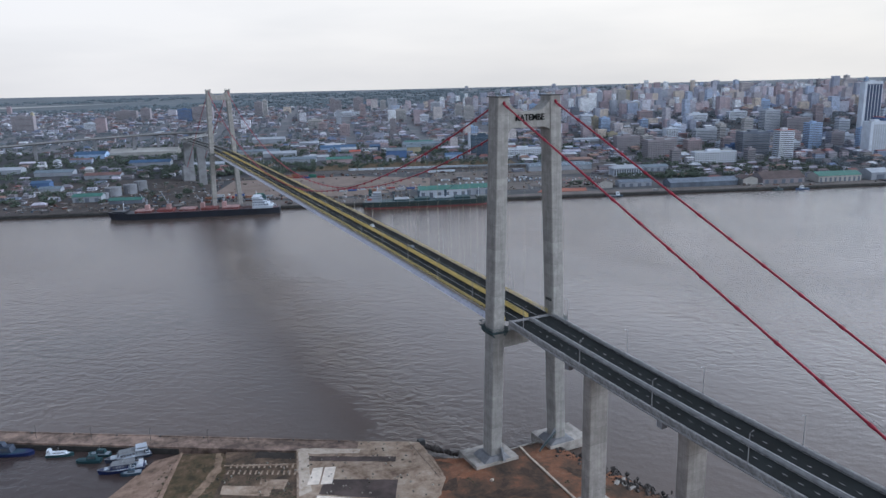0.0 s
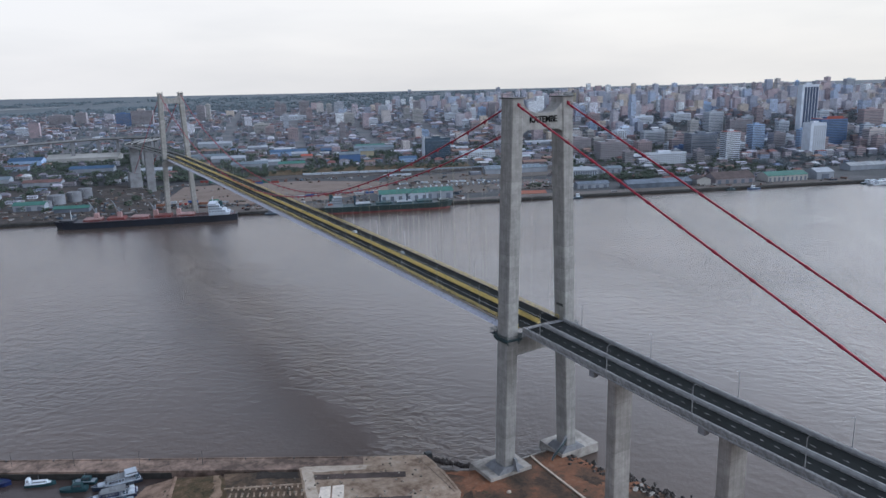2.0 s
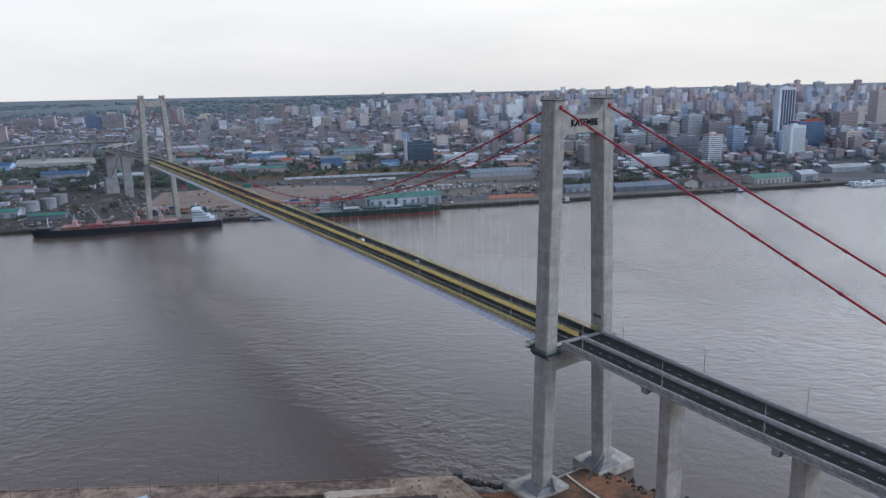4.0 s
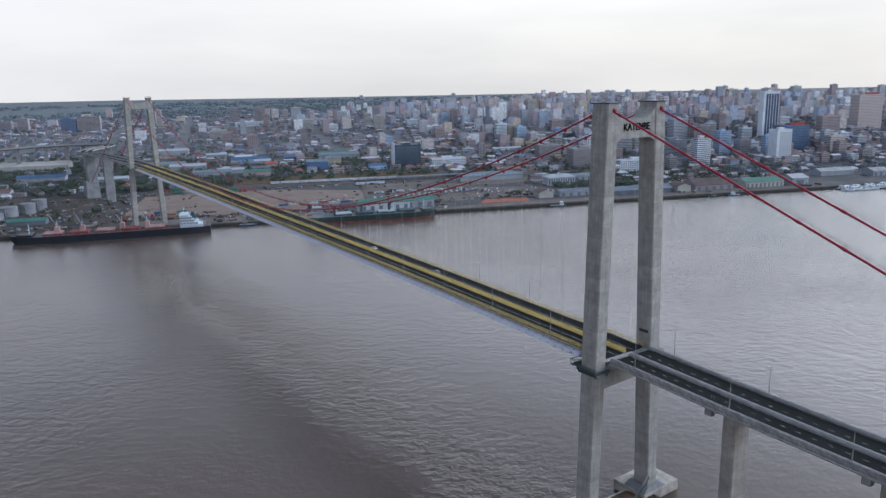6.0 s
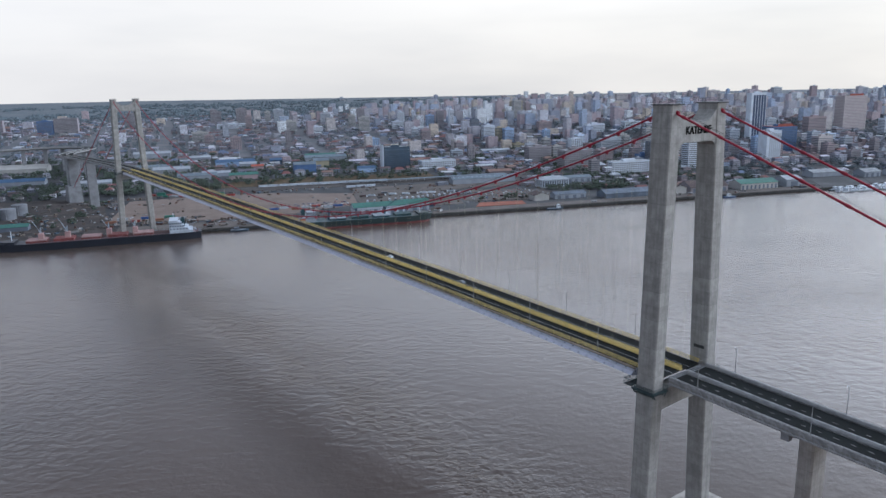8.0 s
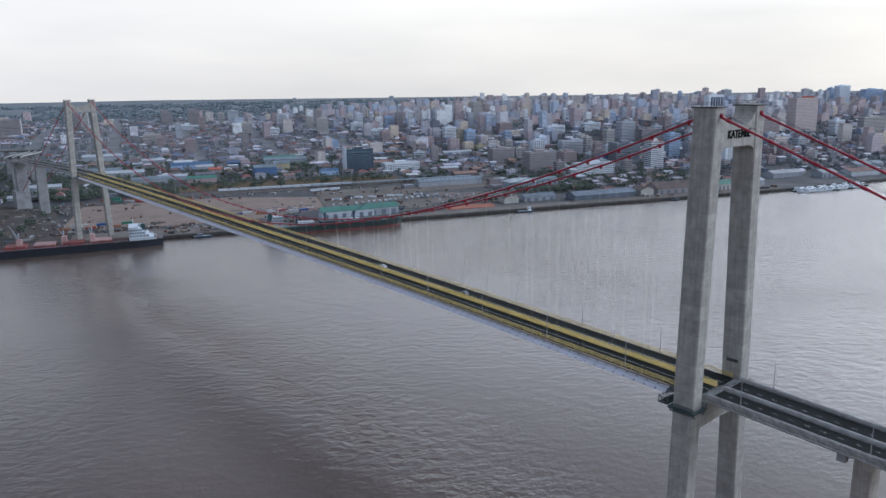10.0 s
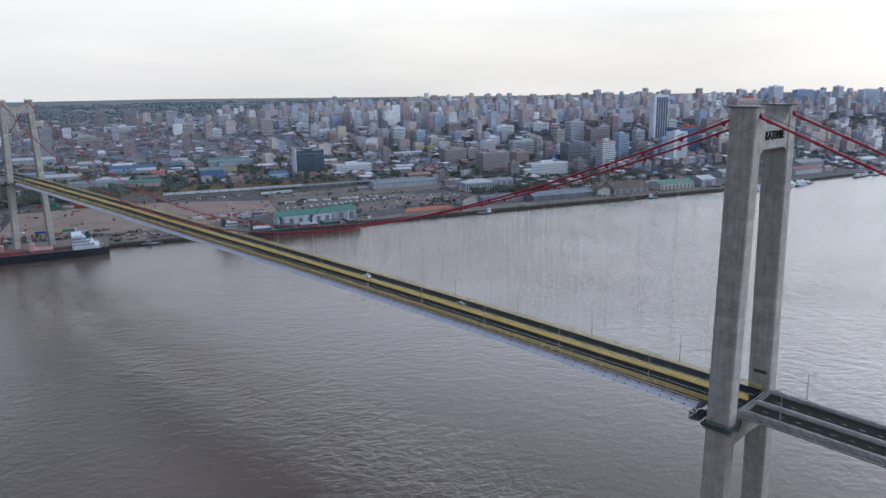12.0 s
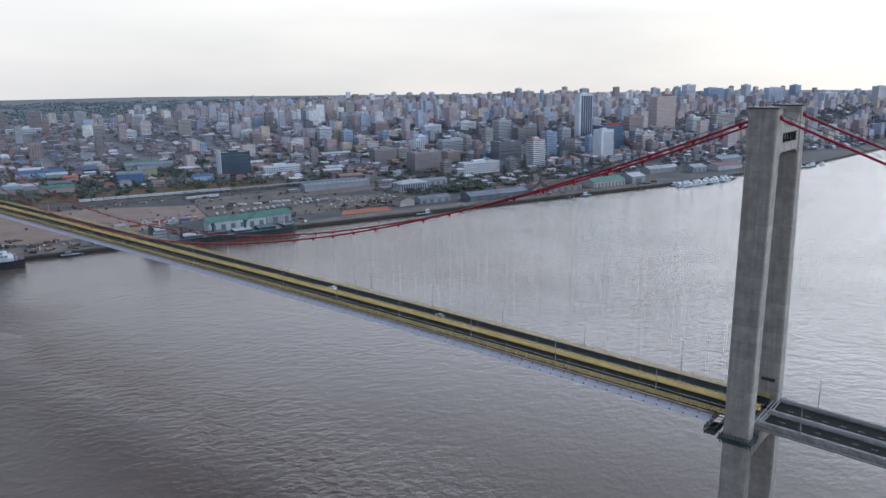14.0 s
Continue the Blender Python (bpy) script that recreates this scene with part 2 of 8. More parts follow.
def water_surface(name, calm, silty, clear):
    """Silty bay water: wind ripples at three sizes, and calmer and rougher lanes along the current."""
    m = bpy.data.materials.new(name)
    m.use_nodes = True
    nt = m.node_tree
    b = nt.nodes["Principled BSDF"]
    b.inputs["IOR"].default_value = 1.46
    co = nt.nodes.new("ShaderNodeTexCoord")
    sep = nt.nodes.new("ShaderNodeSeparateXYZ")
    nt.links.new(co.outputs["Object"], sep.inputs["Vector"])
    # ripples run across the wind, which blows along the bay
    mp = nt.nodes.new("ShaderNodeMapping")
    mp.vector_type = "TEXTURE"
    mp.inputs["Rotation"].default_value = (0, 0, radians(-36))
    mp.inputs["Scale"].default_value = (1.2, 1.0, 1.0)
    nt.links.new(co.outputs["Object"], mp.inputs["Vector"])
    w0 = node(nt, "ShaderNodeTexNoise", Scale=0.13, Detail=2.0, Roughness=0.5, Distortion=0.15)
    w1 = node(nt, "ShaderNodeTexNoise", Scale=0.29, Detail=3.0, Roughness=0.55, Distortion=0.15)
    w2 = node(nt, "ShaderNodeTexNoise", Scale=0.85, Detail=2.0, Roughness=0.55, Distortion=0.1)
    for w in (w0, w1, w2):
        nt.links.new(mp.outputs["Vector"], w.inputs["Vector"])
    add = nt.nodes.new("ShaderNodeMath")
    add.operation = "MULTIPLY_ADD"
    add.inputs[1].default_value = 0.35
    nt.links.new(w2.outputs["Fac"], add.inputs[0])
    nt.links.new(w1.outputs["Fac"], add.inputs[2])
    swell = nt.nodes.new("ShaderNodeMath")
    swell.operation = "MULTIPLY_ADD"
    swell.inputs[1].default_value = 1.0
    nt.links.new(w0.outputs["Fac"], swell.inputs[0])
    nt.links.new(add.outputs[0], swell.inputs[2])
    # lanes: calm water in the lee of the bridge line, with a ragged edge
    warp = node(nt, "ShaderNodeTexNoise", Scale=0.018, Detail=5.0, Roughness=0.6)
    nt.links.new(co.outputs["Object"], warp.inputs["Vector"])
    wx = nt.nodes.new("ShaderNodeMath")
    wx.operation = "MULTIPLY_ADD"
    wx.inputs[1].default_value = 70.0
    nt.links.new(warp.outputs["Fac"], wx.inputs[0])
    nt.links.new(sep.outputs["X"], wx.inputs[2])
    lane = nt.nodes.new("ShaderNodeValToRGB")
    lm = nt.nodes.new("ShaderNodeMapRange")
    lm.inputs["From Min"].default_value, lm.inputs["From Max"].default_value = -300.0, 300.0
    nt.links.new(wx.outputs[0], lm.inputs["Value"])
    nt.links.new(lm.outputs["Result"], lane.inputs["Fac"])
    els = lane.color_ramp.elements
    els[0].position, els[0].color = 0.10, (0.60, 0.60, 0.60, 1)
    els[1].position, els[1].color = 1.0, (0.55, 0.55, 0.55, 1)
    for p, v in ((0.24, 0.26), (0.32, 0.15), (0.385, 0.12), (0.44, 0.13), (0.468, 0.12), (0.484, 0.36), (0.505, 0.92), (0.545, 0.48), (0.60, 0.07), (0.70, 0.09), (0.84, 0.24)):
        e = els.new(p)
        e.color = (v, v, v, 1)
    bump = node(nt, "ShaderNodeBump", Distance=2.0)
    st = nt.nodes.new("ShaderNodeMapRange")
    st.inputs["To Min"].default_value, st.inputs["To Max"].default_value = 0.035 * calm, 0.50 * calm
    # the open reach off the far quay is ruffled all across
    reach, chop = nt.nodes.new("ShaderNodeMapRange"), nt.nodes.new("ShaderNodeMath")
    reach.inputs["From Min"].default_value, reach.inputs["From Max"].default_value = 40.0, 500.0
    reach.inputs["To Min"].default_value, reach.inputs["To Max"].default_value = 0.0, 0.27
    nt.links.new(sep.outputs["Y"], reach.inputs["Value"])
    chop.operation = "ADD"
    nt.links.new(lane.outputs["Color"], chop.inputs[0])
    nt.links.new(reach.outputs["Result"], chop.inputs[1])
    nt.links.new(chop.outputs[0], st.inputs["Value"])
    # gusts: broad smoother and rougher patches
    gust = node(nt, "ShaderNodeTexNoise", Scale=0.016, Detail=3.0, Roughness=0.55, Distortion=0.2)
    nt.links.new(mp.outputs["Vector"], gust.inputs["Vector"])
    gm, gx = nt.nodes.new("ShaderNodeMapRange"), nt.nodes.new("ShaderNodeMath")
    gm.inputs["From Min"].default_value, gm.inputs["From Max"].default_value = 0.35, 0.65
    gm.inputs["To Min"].default_value, gm.inputs["To Max"].default_value = 0.86, 1.14
    gx.operation = "MULTIPLY"
    nt.links.new(gust.outputs["Fac"], gm.inputs["Value"])
    nt.links.new(gm.outputs["Result"], gx.inputs[0])
    nt.links.new(st.outputs["Result"], gx.inputs[1])
    nt.links.new(gx.outputs[0], bump.inputs["Strength"])
    nt.links.new(swell.outputs[0], bump.inputs["Height"])
    nt.links.new(bump.outputs["Normal"], b.inputs["Normal"])
    rg = nt.nodes.new("ShaderNodeMapRange")
    rg.inputs["To Min"].default_value, rg.inputs["To Max"].default_value = 0.22, 0.15
    nt.links.new(lane.outputs["Color"], rg.inputs["Value"])
    nt.links.new(rg.outputs["Result"], b.inputs["Roughness"])
    silt = node(nt, "ShaderNodeTexNoise", Scale=0.006, Detail=5.0)
    nt.links.new(co.outputs["Object"], silt.inputs["Vector"])
    ramp = nt.nodes.new("ShaderNodeValToRGB")
    ramp.color_ramp.elements[0].position, ramp.color_ramp.elements[0].color = 0.3, (*clear, 1)
    ramp.color_ramp.elements[1].position, ramp.color_ramp.elements[1].color = 0.7, (*silty, 1)
    nt.links.new(silt.outputs["Fac"], ramp.inputs["Fac"])
    nt.links.new(ramp.outputs["Color"], b.inputs["Base Color"])
    return m


def land_surface(name, stops, scale=0.02, span=0.44):
    """Open ground: patches of earth, worn grass and paving by two noises."""
    m = bpy.data.materials.new(name)
    m.use_nodes = True
    nt = m.node_tree
    b = nt.nodes["Principled BSDF"]
    b.inputs["Roughness"].default_value = 0.95
    co = nt.nodes.new("ShaderNodeTexCoord")
    n1 = node(nt, "ShaderNodeTexNoise", Scale=scale, Detail=8.0, Roughness=0.68)
    n2 = node(nt, "ShaderNodeTexNoise", Scale=scale * 30, Detail=4.0)
    for n in (n1, n2):
        nt.links.new(co.outputs["Object"], n.inputs["Vector"])
    ramp = nt.nodes.new("ShaderNodeValToRGB")
    els = ramp.color_ramp.elements
    while len(els) < len(stops):
        els.new(0.5)
    for k, c in enumerate(stops):
        els[k].position, els[k].color = 0.5 - span / 2 + span * k / (len(stops) - 1), (*c, 1)
    nt.links.new(n1.outputs["Fac"], ramp.inputs["Fac"])
    mr = nt.nodes.new("ShaderNodeMapRange")
    mr.inputs["To Min"].default_value, mr.inputs["To Max"].default_value = 0.65, 1.35
    nt.links.new(n2.outputs["Fac"], mr.inputs["Value"])
    mul = nt.nodes.new("ShaderNodeVectorMath")
    mul.operation = "SCALE"
    nt.links.new(ramp.outputs["Color"], mul.inputs[0])
    nt.links.new(mr.outputs["Result"], mul.inputs["Scale"])
    nt.links.new(mul.outputs["Vector"], b.inputs["Base Color"])
    bn = node(nt, "ShaderNodeBump", Strength=0.4, Distance=0.3)
    nt.links.new(n2.outputs["Fac"], bn.inputs["Height"])
    nt.links.new(bn.outputs["Normal"], b.inputs["Normal"])
    return m


M_TOWER = concrete_lifts("tower_concrete", (0.285, 0.286, 0.278))
M_PIER = concrete_lifts("pier_concrete", (0.285, 0.275, 0.262), 6.0)
M_FARC = surface("grey_far_concrete", (0.20, 0.21, 0.23), 0.85, spread=0.2, scale=0.1, fine=0.8, bump=0.1)
M_CONC = surface("deck_concrete", (0.21, 0.205, 0.20), 0.85, spread=0.15, scale=0.4, fine=3.0)
M_BARRIER = surface("barrier_concrete", (0.285, 0.292, 0.30), 0.8, spread=0.18, scale=0.5, fine=2.0)
M_PANEL = surface("fascia_concrete", (0.255, 0.262, 0.270), 0.85, spread=0.25, scale=0.5, fine=2.5, bump=0.1, vary=0.16)
M_ASPH = surface("asphalt", (0.0105, 0.0128, 0.0140), 0.95, spread=0.25, scale=0.12, fine=4.0, bump=0.2)
M_ASPH.node_tree.nodes["Principled BSDF"].inputs["Specular IOR Level"].default_value = 0.15
M_PAINT = surface("road_paint", (0.40, 0.40, 0.39), 0.7, spread=0.2, scale=1.0)
M_YELLOW = surface("yellow_rail_paint", (0.60, 0.48, 0.155), 0.5, spread=0.12, scale=0.5, fine=3.0, bump=0)
M_FAIR = surface("pale_steel_paint", (0.48, 0.51, 0.61), 0.45, spread=0.08, scale=0.3, bump=0)
M_STEEL = surface("galvanised_steel", (0.42, 0.43, 0.45), 0.5, 0.4, spread=0.1, scale=1.0, bump=0)
M_ANCHOR = surface("blue_grey_steel", (0.13, 0.15, 0.22), 0.6, 0.2, spread=0.2, scale=1.0, bump=0)
M_DARK = surface("dark_steel", (0.05, 0.055, 0.06), 0.55, 0.3, spread=0.2, scale=1.0, bump=0)
M_RED = surface("red_cable_paint", (0.27, 0.006, 0.030), 0.5, spread=0.12, scale=0.4, bump=0)
M_HANGER = surface("hanger_sheath", (0.33, 0.32, 0.24), 0.7, spread=0.06, scale=0.5, bump=0)
M_SIGN = surface("black_sign_paint", (0.006, 0.008, 0.009), 0.9, spread=0.1, bump=0)
M_SIGN.node_tree.nodes["Principled BSDF"].inputs["Specular IOR Level"].default_value = 0.1
M_WATER = water_surface("bay_water", 1.0, (0.100, 0.077, 0.066), (0.063, 0.049, 0.043))
M_BASIN = water_surface("basin_water", 0.55, (0.062, 0.047, 0.044), (0.038, 0.030, 0.029))
# Haze is mixed into these ground colours: bluish, and paler inland.
M_CITY = land_surface("hazed_city_ground", [(0.026, 0.034, 0.038), (0.040, 0.046, 0.055), (0.060, 0.064, 0.074), (0.10, 0.103, 0.115)], 0.02)
M_TOWN_HAZED = land_surface("hazed_town_ground", [(0.068, 0.080, 0.094), (0.098, 0.108, 0.125), (0.135, 0.140, 0.156), (0.19, 0.19, 0.21)], 0.02)
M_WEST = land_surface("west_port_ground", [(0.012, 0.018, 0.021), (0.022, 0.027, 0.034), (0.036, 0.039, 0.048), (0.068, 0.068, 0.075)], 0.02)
M_FAR_HAZED = land_surface("hazed_plain", [(0.072, 0.094, 0.114), (0.086, 0.110, 0.132), (0.105, 0.128, 0.150), (0.15, 0.168, 0.188)], 0.005)
M_SOIL = land_surface("red_soil", [(0.026, 0.021, 0.015), (0.060, 0.039, 0.026), (0.110, 0.060, 0.036), (0.19, 0.085, 0.044), (0.21, 0.125, 0.082)], 0.085, 0.36)
M_GRASS = land_surface("rough_grass", [(0.030, 0.024, 0.011), (0.058, 0.044, 0.019), (0.094, 0.064, 0.034), (0.17, 0.115, 0.074)], 0.22, 0.34)
M_SCRUB = land_surface("bare_scrub", [(0.030, 0.023, 0.016), (0.062, 0.044, 0.030), (0.105, 0.072, 0.048), (0.17, 0.118, 0.08)], 0.18, 0.34)
M_SAND = land_surface("damp_sand", [(0.11, 0.076, 0.055), (0.23, 0.157, 0.115), (0.30, 0.212, 0.16), (0.34, 0.25, 0.20)], 0.16, 0.34)
M_JETTY = surface("stained_jetty_concrete", (0.185, 0.135, 0.110), 0.9, spread=0.55, scale=0.16, fine=0.8, bump=0.3)
M_WETC = surface("tide_stained_concrete", (0.030, 0.029, 0.028), 0.7, spread=0.35, scale=0.3, fine=1.5, bump=0.3)
M_QUAY = surface("quay_concrete", (0.048, 0.048, 0.046), 0.9, spread=0.4, scale=0.12, fine=1.2, bump=0.3)
M_SLAB = land_surface("slab_concrete", [(0.13, 0.088, 0.062), (0.26, 0.196, 0.145), (0.34, 0.268, 0.205), (0.41, 0.34, 0.27)], 0.17, 0.30)
M_SHEET = surface("pale_roofing_sheet", (0.74, 0.67, 0.59), 0.7, spread=0.15, scale=0.3, fine=2.0, bump=0.1)
M_FLOOR = surface("dark_floor_slab", (0.074, 0.056, 0.052), 0.9, spread=0.35, scale=0.12, fine=0.8, bump=0.1)
M_SLABW = surface("fresh_concrete", (0.30, 0.285, 0.265), 0.85, spread=0.34, scale=0.2, fine=1.0, bump=0.1)
M_STRIP = land_surface("dusty_concrete", [(0.30, 0.235, 0.18), (0.45, 0.385, 0.315), (0.52, 0.455, 0.385), (0.56, 0.50, 0.43)], 0.25, 0.36)
M_PATH = land_surface("trodden_earth", [(0.07, 0.050, 0.034), (0.18, 0.127, 0.086), (0.26, 0.188, 0.132), (0.32, 0.24, 0.175)], 0.22, 0.34)
M_ASHES = land_surface("burnt_ground", [(0.016, 0.013, 0.011), (0.026, 0.021, 0.018), (0.042, 0.034, 0.028)], 0.25)
M_DAMP = land_surface("damp_soil", [(0.028, 0.019, 0.014), (0.052, 0.033, 0.022), (0.088, 0.053, 0.034)], 0.3, 0.34)
M_CLAY = land_surface("fresh_clay", [(0.13, 0.058, 0.030), (0.21, 0.090, 0.045), (0.27, 0.130, 0.072)], 0.25, 0.34)
M_ROCK = surface("dark_rock", (0.045, 0.040, 0.038), 0.9, spread=0.4, scale=0.6, fine=3.0, vary=0.5, island=True)
# Distant garden trees carry haze in their colour: paler and bluer leaves.
M_GROVE_HAZED = surface("hazed_suburb_leaves", (0.105, 0.130, 0.150), 0.85, spread=0.3, scale=0.2, fine=1.0, bump=0, vary=0.35, island=True)
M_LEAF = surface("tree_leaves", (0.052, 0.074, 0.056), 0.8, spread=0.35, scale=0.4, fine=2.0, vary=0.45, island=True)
# Woods on the plain are tinted bluer still, in place of distance haze.
M_WOODS_HAZED = surface("hazed_woodland", (0.098, 0.127, 0.150), 0.9, spread=0.2, scale=0.05, fine=0.4, bump=0, vary=0.3, island=True)
M_ESTUARY = surface("estuary_flats", (0.27, 0.275, 0.275), 0.55, spread=0.15, scale=0.01, fine=0.1, bump=0)
M_WEED = surface("dry_weeds", (0.052, 0.048, 0.028), 0.9, spread=0.3, scale=0.5, fine=3.0, bump=0, vary=0.4, island=True)
M_LAMP = surface("grey_lamp_paint", (0.26, 0.265, 0.275), 0.6, spread=0.1, scale=1.0, bump=0)
M_TEALD = surface("dark_teal_steel", (0.038, 0.066, 0.074), 0.6, 0.2, spread=0.25, scale=1.0, bump=0)


# ---- mesh helpers ----
def part(name, bm, material, parent=None, label=""):
    me = bpy.data.meshes.new(name)
    bm.to_mesh(me)
    bm.free()
    for m in material if isinstance(material, (list, tuple)) else (material,):
        me.materials.append(m)
    ob = new(name, me)
    if parent is not None:
        ob.parent = parent
    return tagged(ob, label)


def thing(name, m, label, category, group="", kind=""):
    ob = new(name)
    ob.matrix_basis = m
    return tagged(ob, label, category, group, kind)


def box(bm, x0, x1, y0, y1, z0, z1, slot=0):
    v = [bm.verts.new(p) for p in ((x0, y0, z0), (x1, y0, z0), (x1, y1, z0), (x0, y1, z0), (x0, y0, z1), (x1, y0, z1), (x1, y1, z1), (x0, y1, z1))]
    for f in ((0, 3, 2, 1), (4, 5, 6, 7), (0, 1, 5, 4), (1, 2, 6, 5), (2, 3, 7, 6), (3, 0, 4, 7)):
        bm.faces.new([v[k] for k in f]).material_index = slot
    return v


def loft(bm, rings, closed=True, caps=True, slot=0):
    """Skin a row of rings, each a list of points with the same count."""
    rows = [[bm.verts.new(p) for p in r] for r in rings]
    n = len(rows[0])
    for a, b in zip(rows, rows[1:]):
        for k in range(n if closed else n - 1):
            j = (k + 1) % n
            bm.faces.new((a[k], a[j], b[j], b[k])).material_index = slot
    if caps and closed:
        bm.faces.new(rows[0][::-1]).material_index = slot
        bm.faces.new(rows[-1]).material_index = slot
    return rows


def tube(bm, points, r, sides=6, slot=0):
    """A round bar along points."""
    rings = []
    pts = [Vector(p) for p in points]
    for k, p in enumerate(pts):
        d = (pts[min(k + 1, len(pts) - 1)] - pts[max(k - 1, 0)]).normalized()
        a = d.cross(Vector((0, 0, 1)) if abs(d.z) < 0.9 else Vector((1, 0, 0))).normalized()
        b = d.cross(a)
        rings.append([p + r * (math.cos(t) * a + math.sin(t) * b) for t in (2 * math.pi * i / sides for i in range(sides))])
    loft(bm, rings, slot=slot)


def sweep(bm, section, ys, height, slot=0, closed=True):
    """Carry a cross-section of (x, dz) along the bridge, following the road's height."""
    loft(bm, [[(x, y, height(y) + dz) for x, dz in section] for y in ys], closed=closed, caps=closed, slot=slot)


def curve_z(table):
    xs, zs = [a for a, _ in table], [b for _, b in table]
    def f(y):
        # smooth the corners of the table over about 30 m
        return float(sum(np.interp(y + d, xs, zs) for d in (-30, -20, -10, 0, 10, 20, 30)) / 7)
    return f


def smooth_step(a, b, x):
    s = min(1.0, max(0.0, (x - a) / (b - a)))
    return s * s * (3 - 2 * s)


# the port and the city run along the quay: u metres along it, v metres inland
CITY = Matrix(((0.9677, 0.2947, 0, 9.06), (-0.3672, 0.9404, 0, 688.7), (0, 0, 1, 0), (0, 0, 0, 1)))
QUAY_TURN = -20.8


def shore(u):
    return float(np.interp(u, [850, 1250, 1700, 2500, 4000], [0, 40, 150, 330, 500]))


def city_z(u, v):
    ve = float(np.interp(u, [0, 400, 1200], [900, 900, 420]))
    k = float(np.interp(u, [0, 600, 1200], [600, 500, 300]))
    return 3.7 + 8.4 * smooth_step(150, 500, v) + 42 * smooth_step(ve - k * 0.5, ve + k, v) + max(0.0, v - 2200) * 0.013


def estuary(u):
    """Middle line and half width of the river mouth far west, in v."""
    s = min(1.0, max(0.0, (u + 1900) / 1500))
    return 2650 + 650 * s + 50 * math.sin(s * 9), 330 - 200 * s


def in_estuary(u, v):
    m, w = estuary(u)
    return -2000 < u < -380 and m - w - 330 < v < m + w


def at_city(u, v, turn=0.0, dz=0.0):
    p = CITY @ Vector((u, v, 0))
    return pose(p.x, p.y, city_z(u, v) + dz, 0, 0, QUAY_TURN + 1.5 + turn)


def at_quay(u, v, z=0.0, turn=0.0):
    p = CITY @ Vector((u, v, 0))
    return pose(p.x, p.y, z, 0, 0, QUAY_TURN + turn)

# ---- setting: water, city ground, near shore ----
def sheet(name, us, vs, fn, material, label, category):
    bm = bmesh.new()
    grid = [[bm.verts.new(fn(u, v)) for v in vs] for u in us]
    for a, b in zip(grid, grid[1:]):
        for k in range(len(vs) - 1):
            bm.faces.new((a[k], b[k], b[k + 1], a[k + 1]))
    for f in bm.faces:
        f.smooth = True
    ob = part(name, bm, material)
    return tagged(ob, label, category, kind="structure")


def land_point(u, v):
    p = CITY @ Vector((u, v + shore(u) * max(0.0, 1 - v / 600), 0))
    far = math.hypot(p.x + 180, p.y + 150)
    return (p.x, p.y, city_z(u, max(v, 0)) + (max(0.0, far - 3600) * 0.006))


bm = bmesh.new()
for a, b in ((-5000, 5000),):
    pts = [(x, y) for x in np.linspace(a, b, 21) for y in np.linspace(-5000, 5000, 21)]
    vs = [bm.verts.new((x, y, 0)) for x, y in pts]
    for i in range(20):
        for j in range(20):
            bm.faces.new((vs[i * 21 + j], vs[(i + 1) * 21 + j], vs[(i + 1) * 21 + j + 1], vs[i * 21 + j + 1]))
tagged(part("water", bm, M_WATER), "silty grey-brown bay water with wind ripples", "water", kind="structure")

us = [-4800, -3800, -3000, -2400, -2000] + list(range(-1600, 2800, 50)) + [2800, 3200, 3800, 4800]
vs_ = [0] + list(range(12, 1800, 48)) + list(range(1850, 3000, 150)) + [3200, 3500, 3800, 4100, 4400, 4700]
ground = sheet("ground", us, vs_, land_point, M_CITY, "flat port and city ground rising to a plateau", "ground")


ground.data.materials.append(M_FAR_HAZED)
ground.data.materials.append(M_TOWN_HAZED)
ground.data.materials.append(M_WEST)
# ground turns paler and bluer with distance, standing in for haze
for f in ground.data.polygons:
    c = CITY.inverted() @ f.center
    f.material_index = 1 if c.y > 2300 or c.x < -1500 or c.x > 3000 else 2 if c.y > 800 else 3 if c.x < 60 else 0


# tidal flats of the river mouth, far beyond the west port
bm = bmesh.new()
rows = []
for s in np.linspace(0, 1, 15):
    u0 = -1900 + 1500 * s
    v0, wd = estuary(u0)
    rows.append([bm.verts.new(Vector(land_point(u0, v0 + q * wd * max(0.02, 1 - s / 0.72) * (0.75 + 0.25 * math.sin(9 * s + 2 * q)))) + Vector((0, 0, 2.0))) for q in (-1, 0, 1)])
for a, b in zip(rows, rows[1:]):
    for k in range(2):
        bm.faces.new((a[k], b[k], b[k + 1], a[k + 1]))
tagged(part("estuary", bm, M_ESTUARY), "pale tidal flats of the distant river mouth", "water", kind="structure")


def ribbon(name, us, prof, material, label, category):
    """A wall or kerb along the quay: prof is a list of (v, z)."""
    bm = bmesh.new()
    rings = []
    for u in us:
        s = shore(u)
        rings.append([CITY @ Vector((u, s + v, z)) for v, z in prof])
    loft(bm, rings)
    return tagged(part(name, bm, material), label, category, kind="structure")


ribbon("quay_wall", list(range(-1600, 2600, 50)), [(-1.2, -3), (-1.2, 3.3), (-0.6, 3.75), (0.9, 3.75), (0.9, -3)], M_QUAY,
       "weathered concrete quay wall with a coping along the water", "quay wall")
# dark fender beams and piles hang on the quay face
quay_fenders = thing("quay_fenders", at_quay(0, 0), "dark tarred fender piles along the quay face", "fender", kind="structure")
fm = bmesh.new()
box(fm, -0.35, 0.35, -0.5, 0.0, -2.0, 2.6)
f_me = bpy.data.meshes.new("fender_pile")
fm.to_mesh(f_me)
fm.free()
f_me.materials.append(M_DARK)
for u in range(-330, 860, 6):
    ob = new("fender_pile", f_me)
    ob.parent, ob.location = quay_fenders, (u * 1.035, -1.2, 0)
bm = bmesh.new()
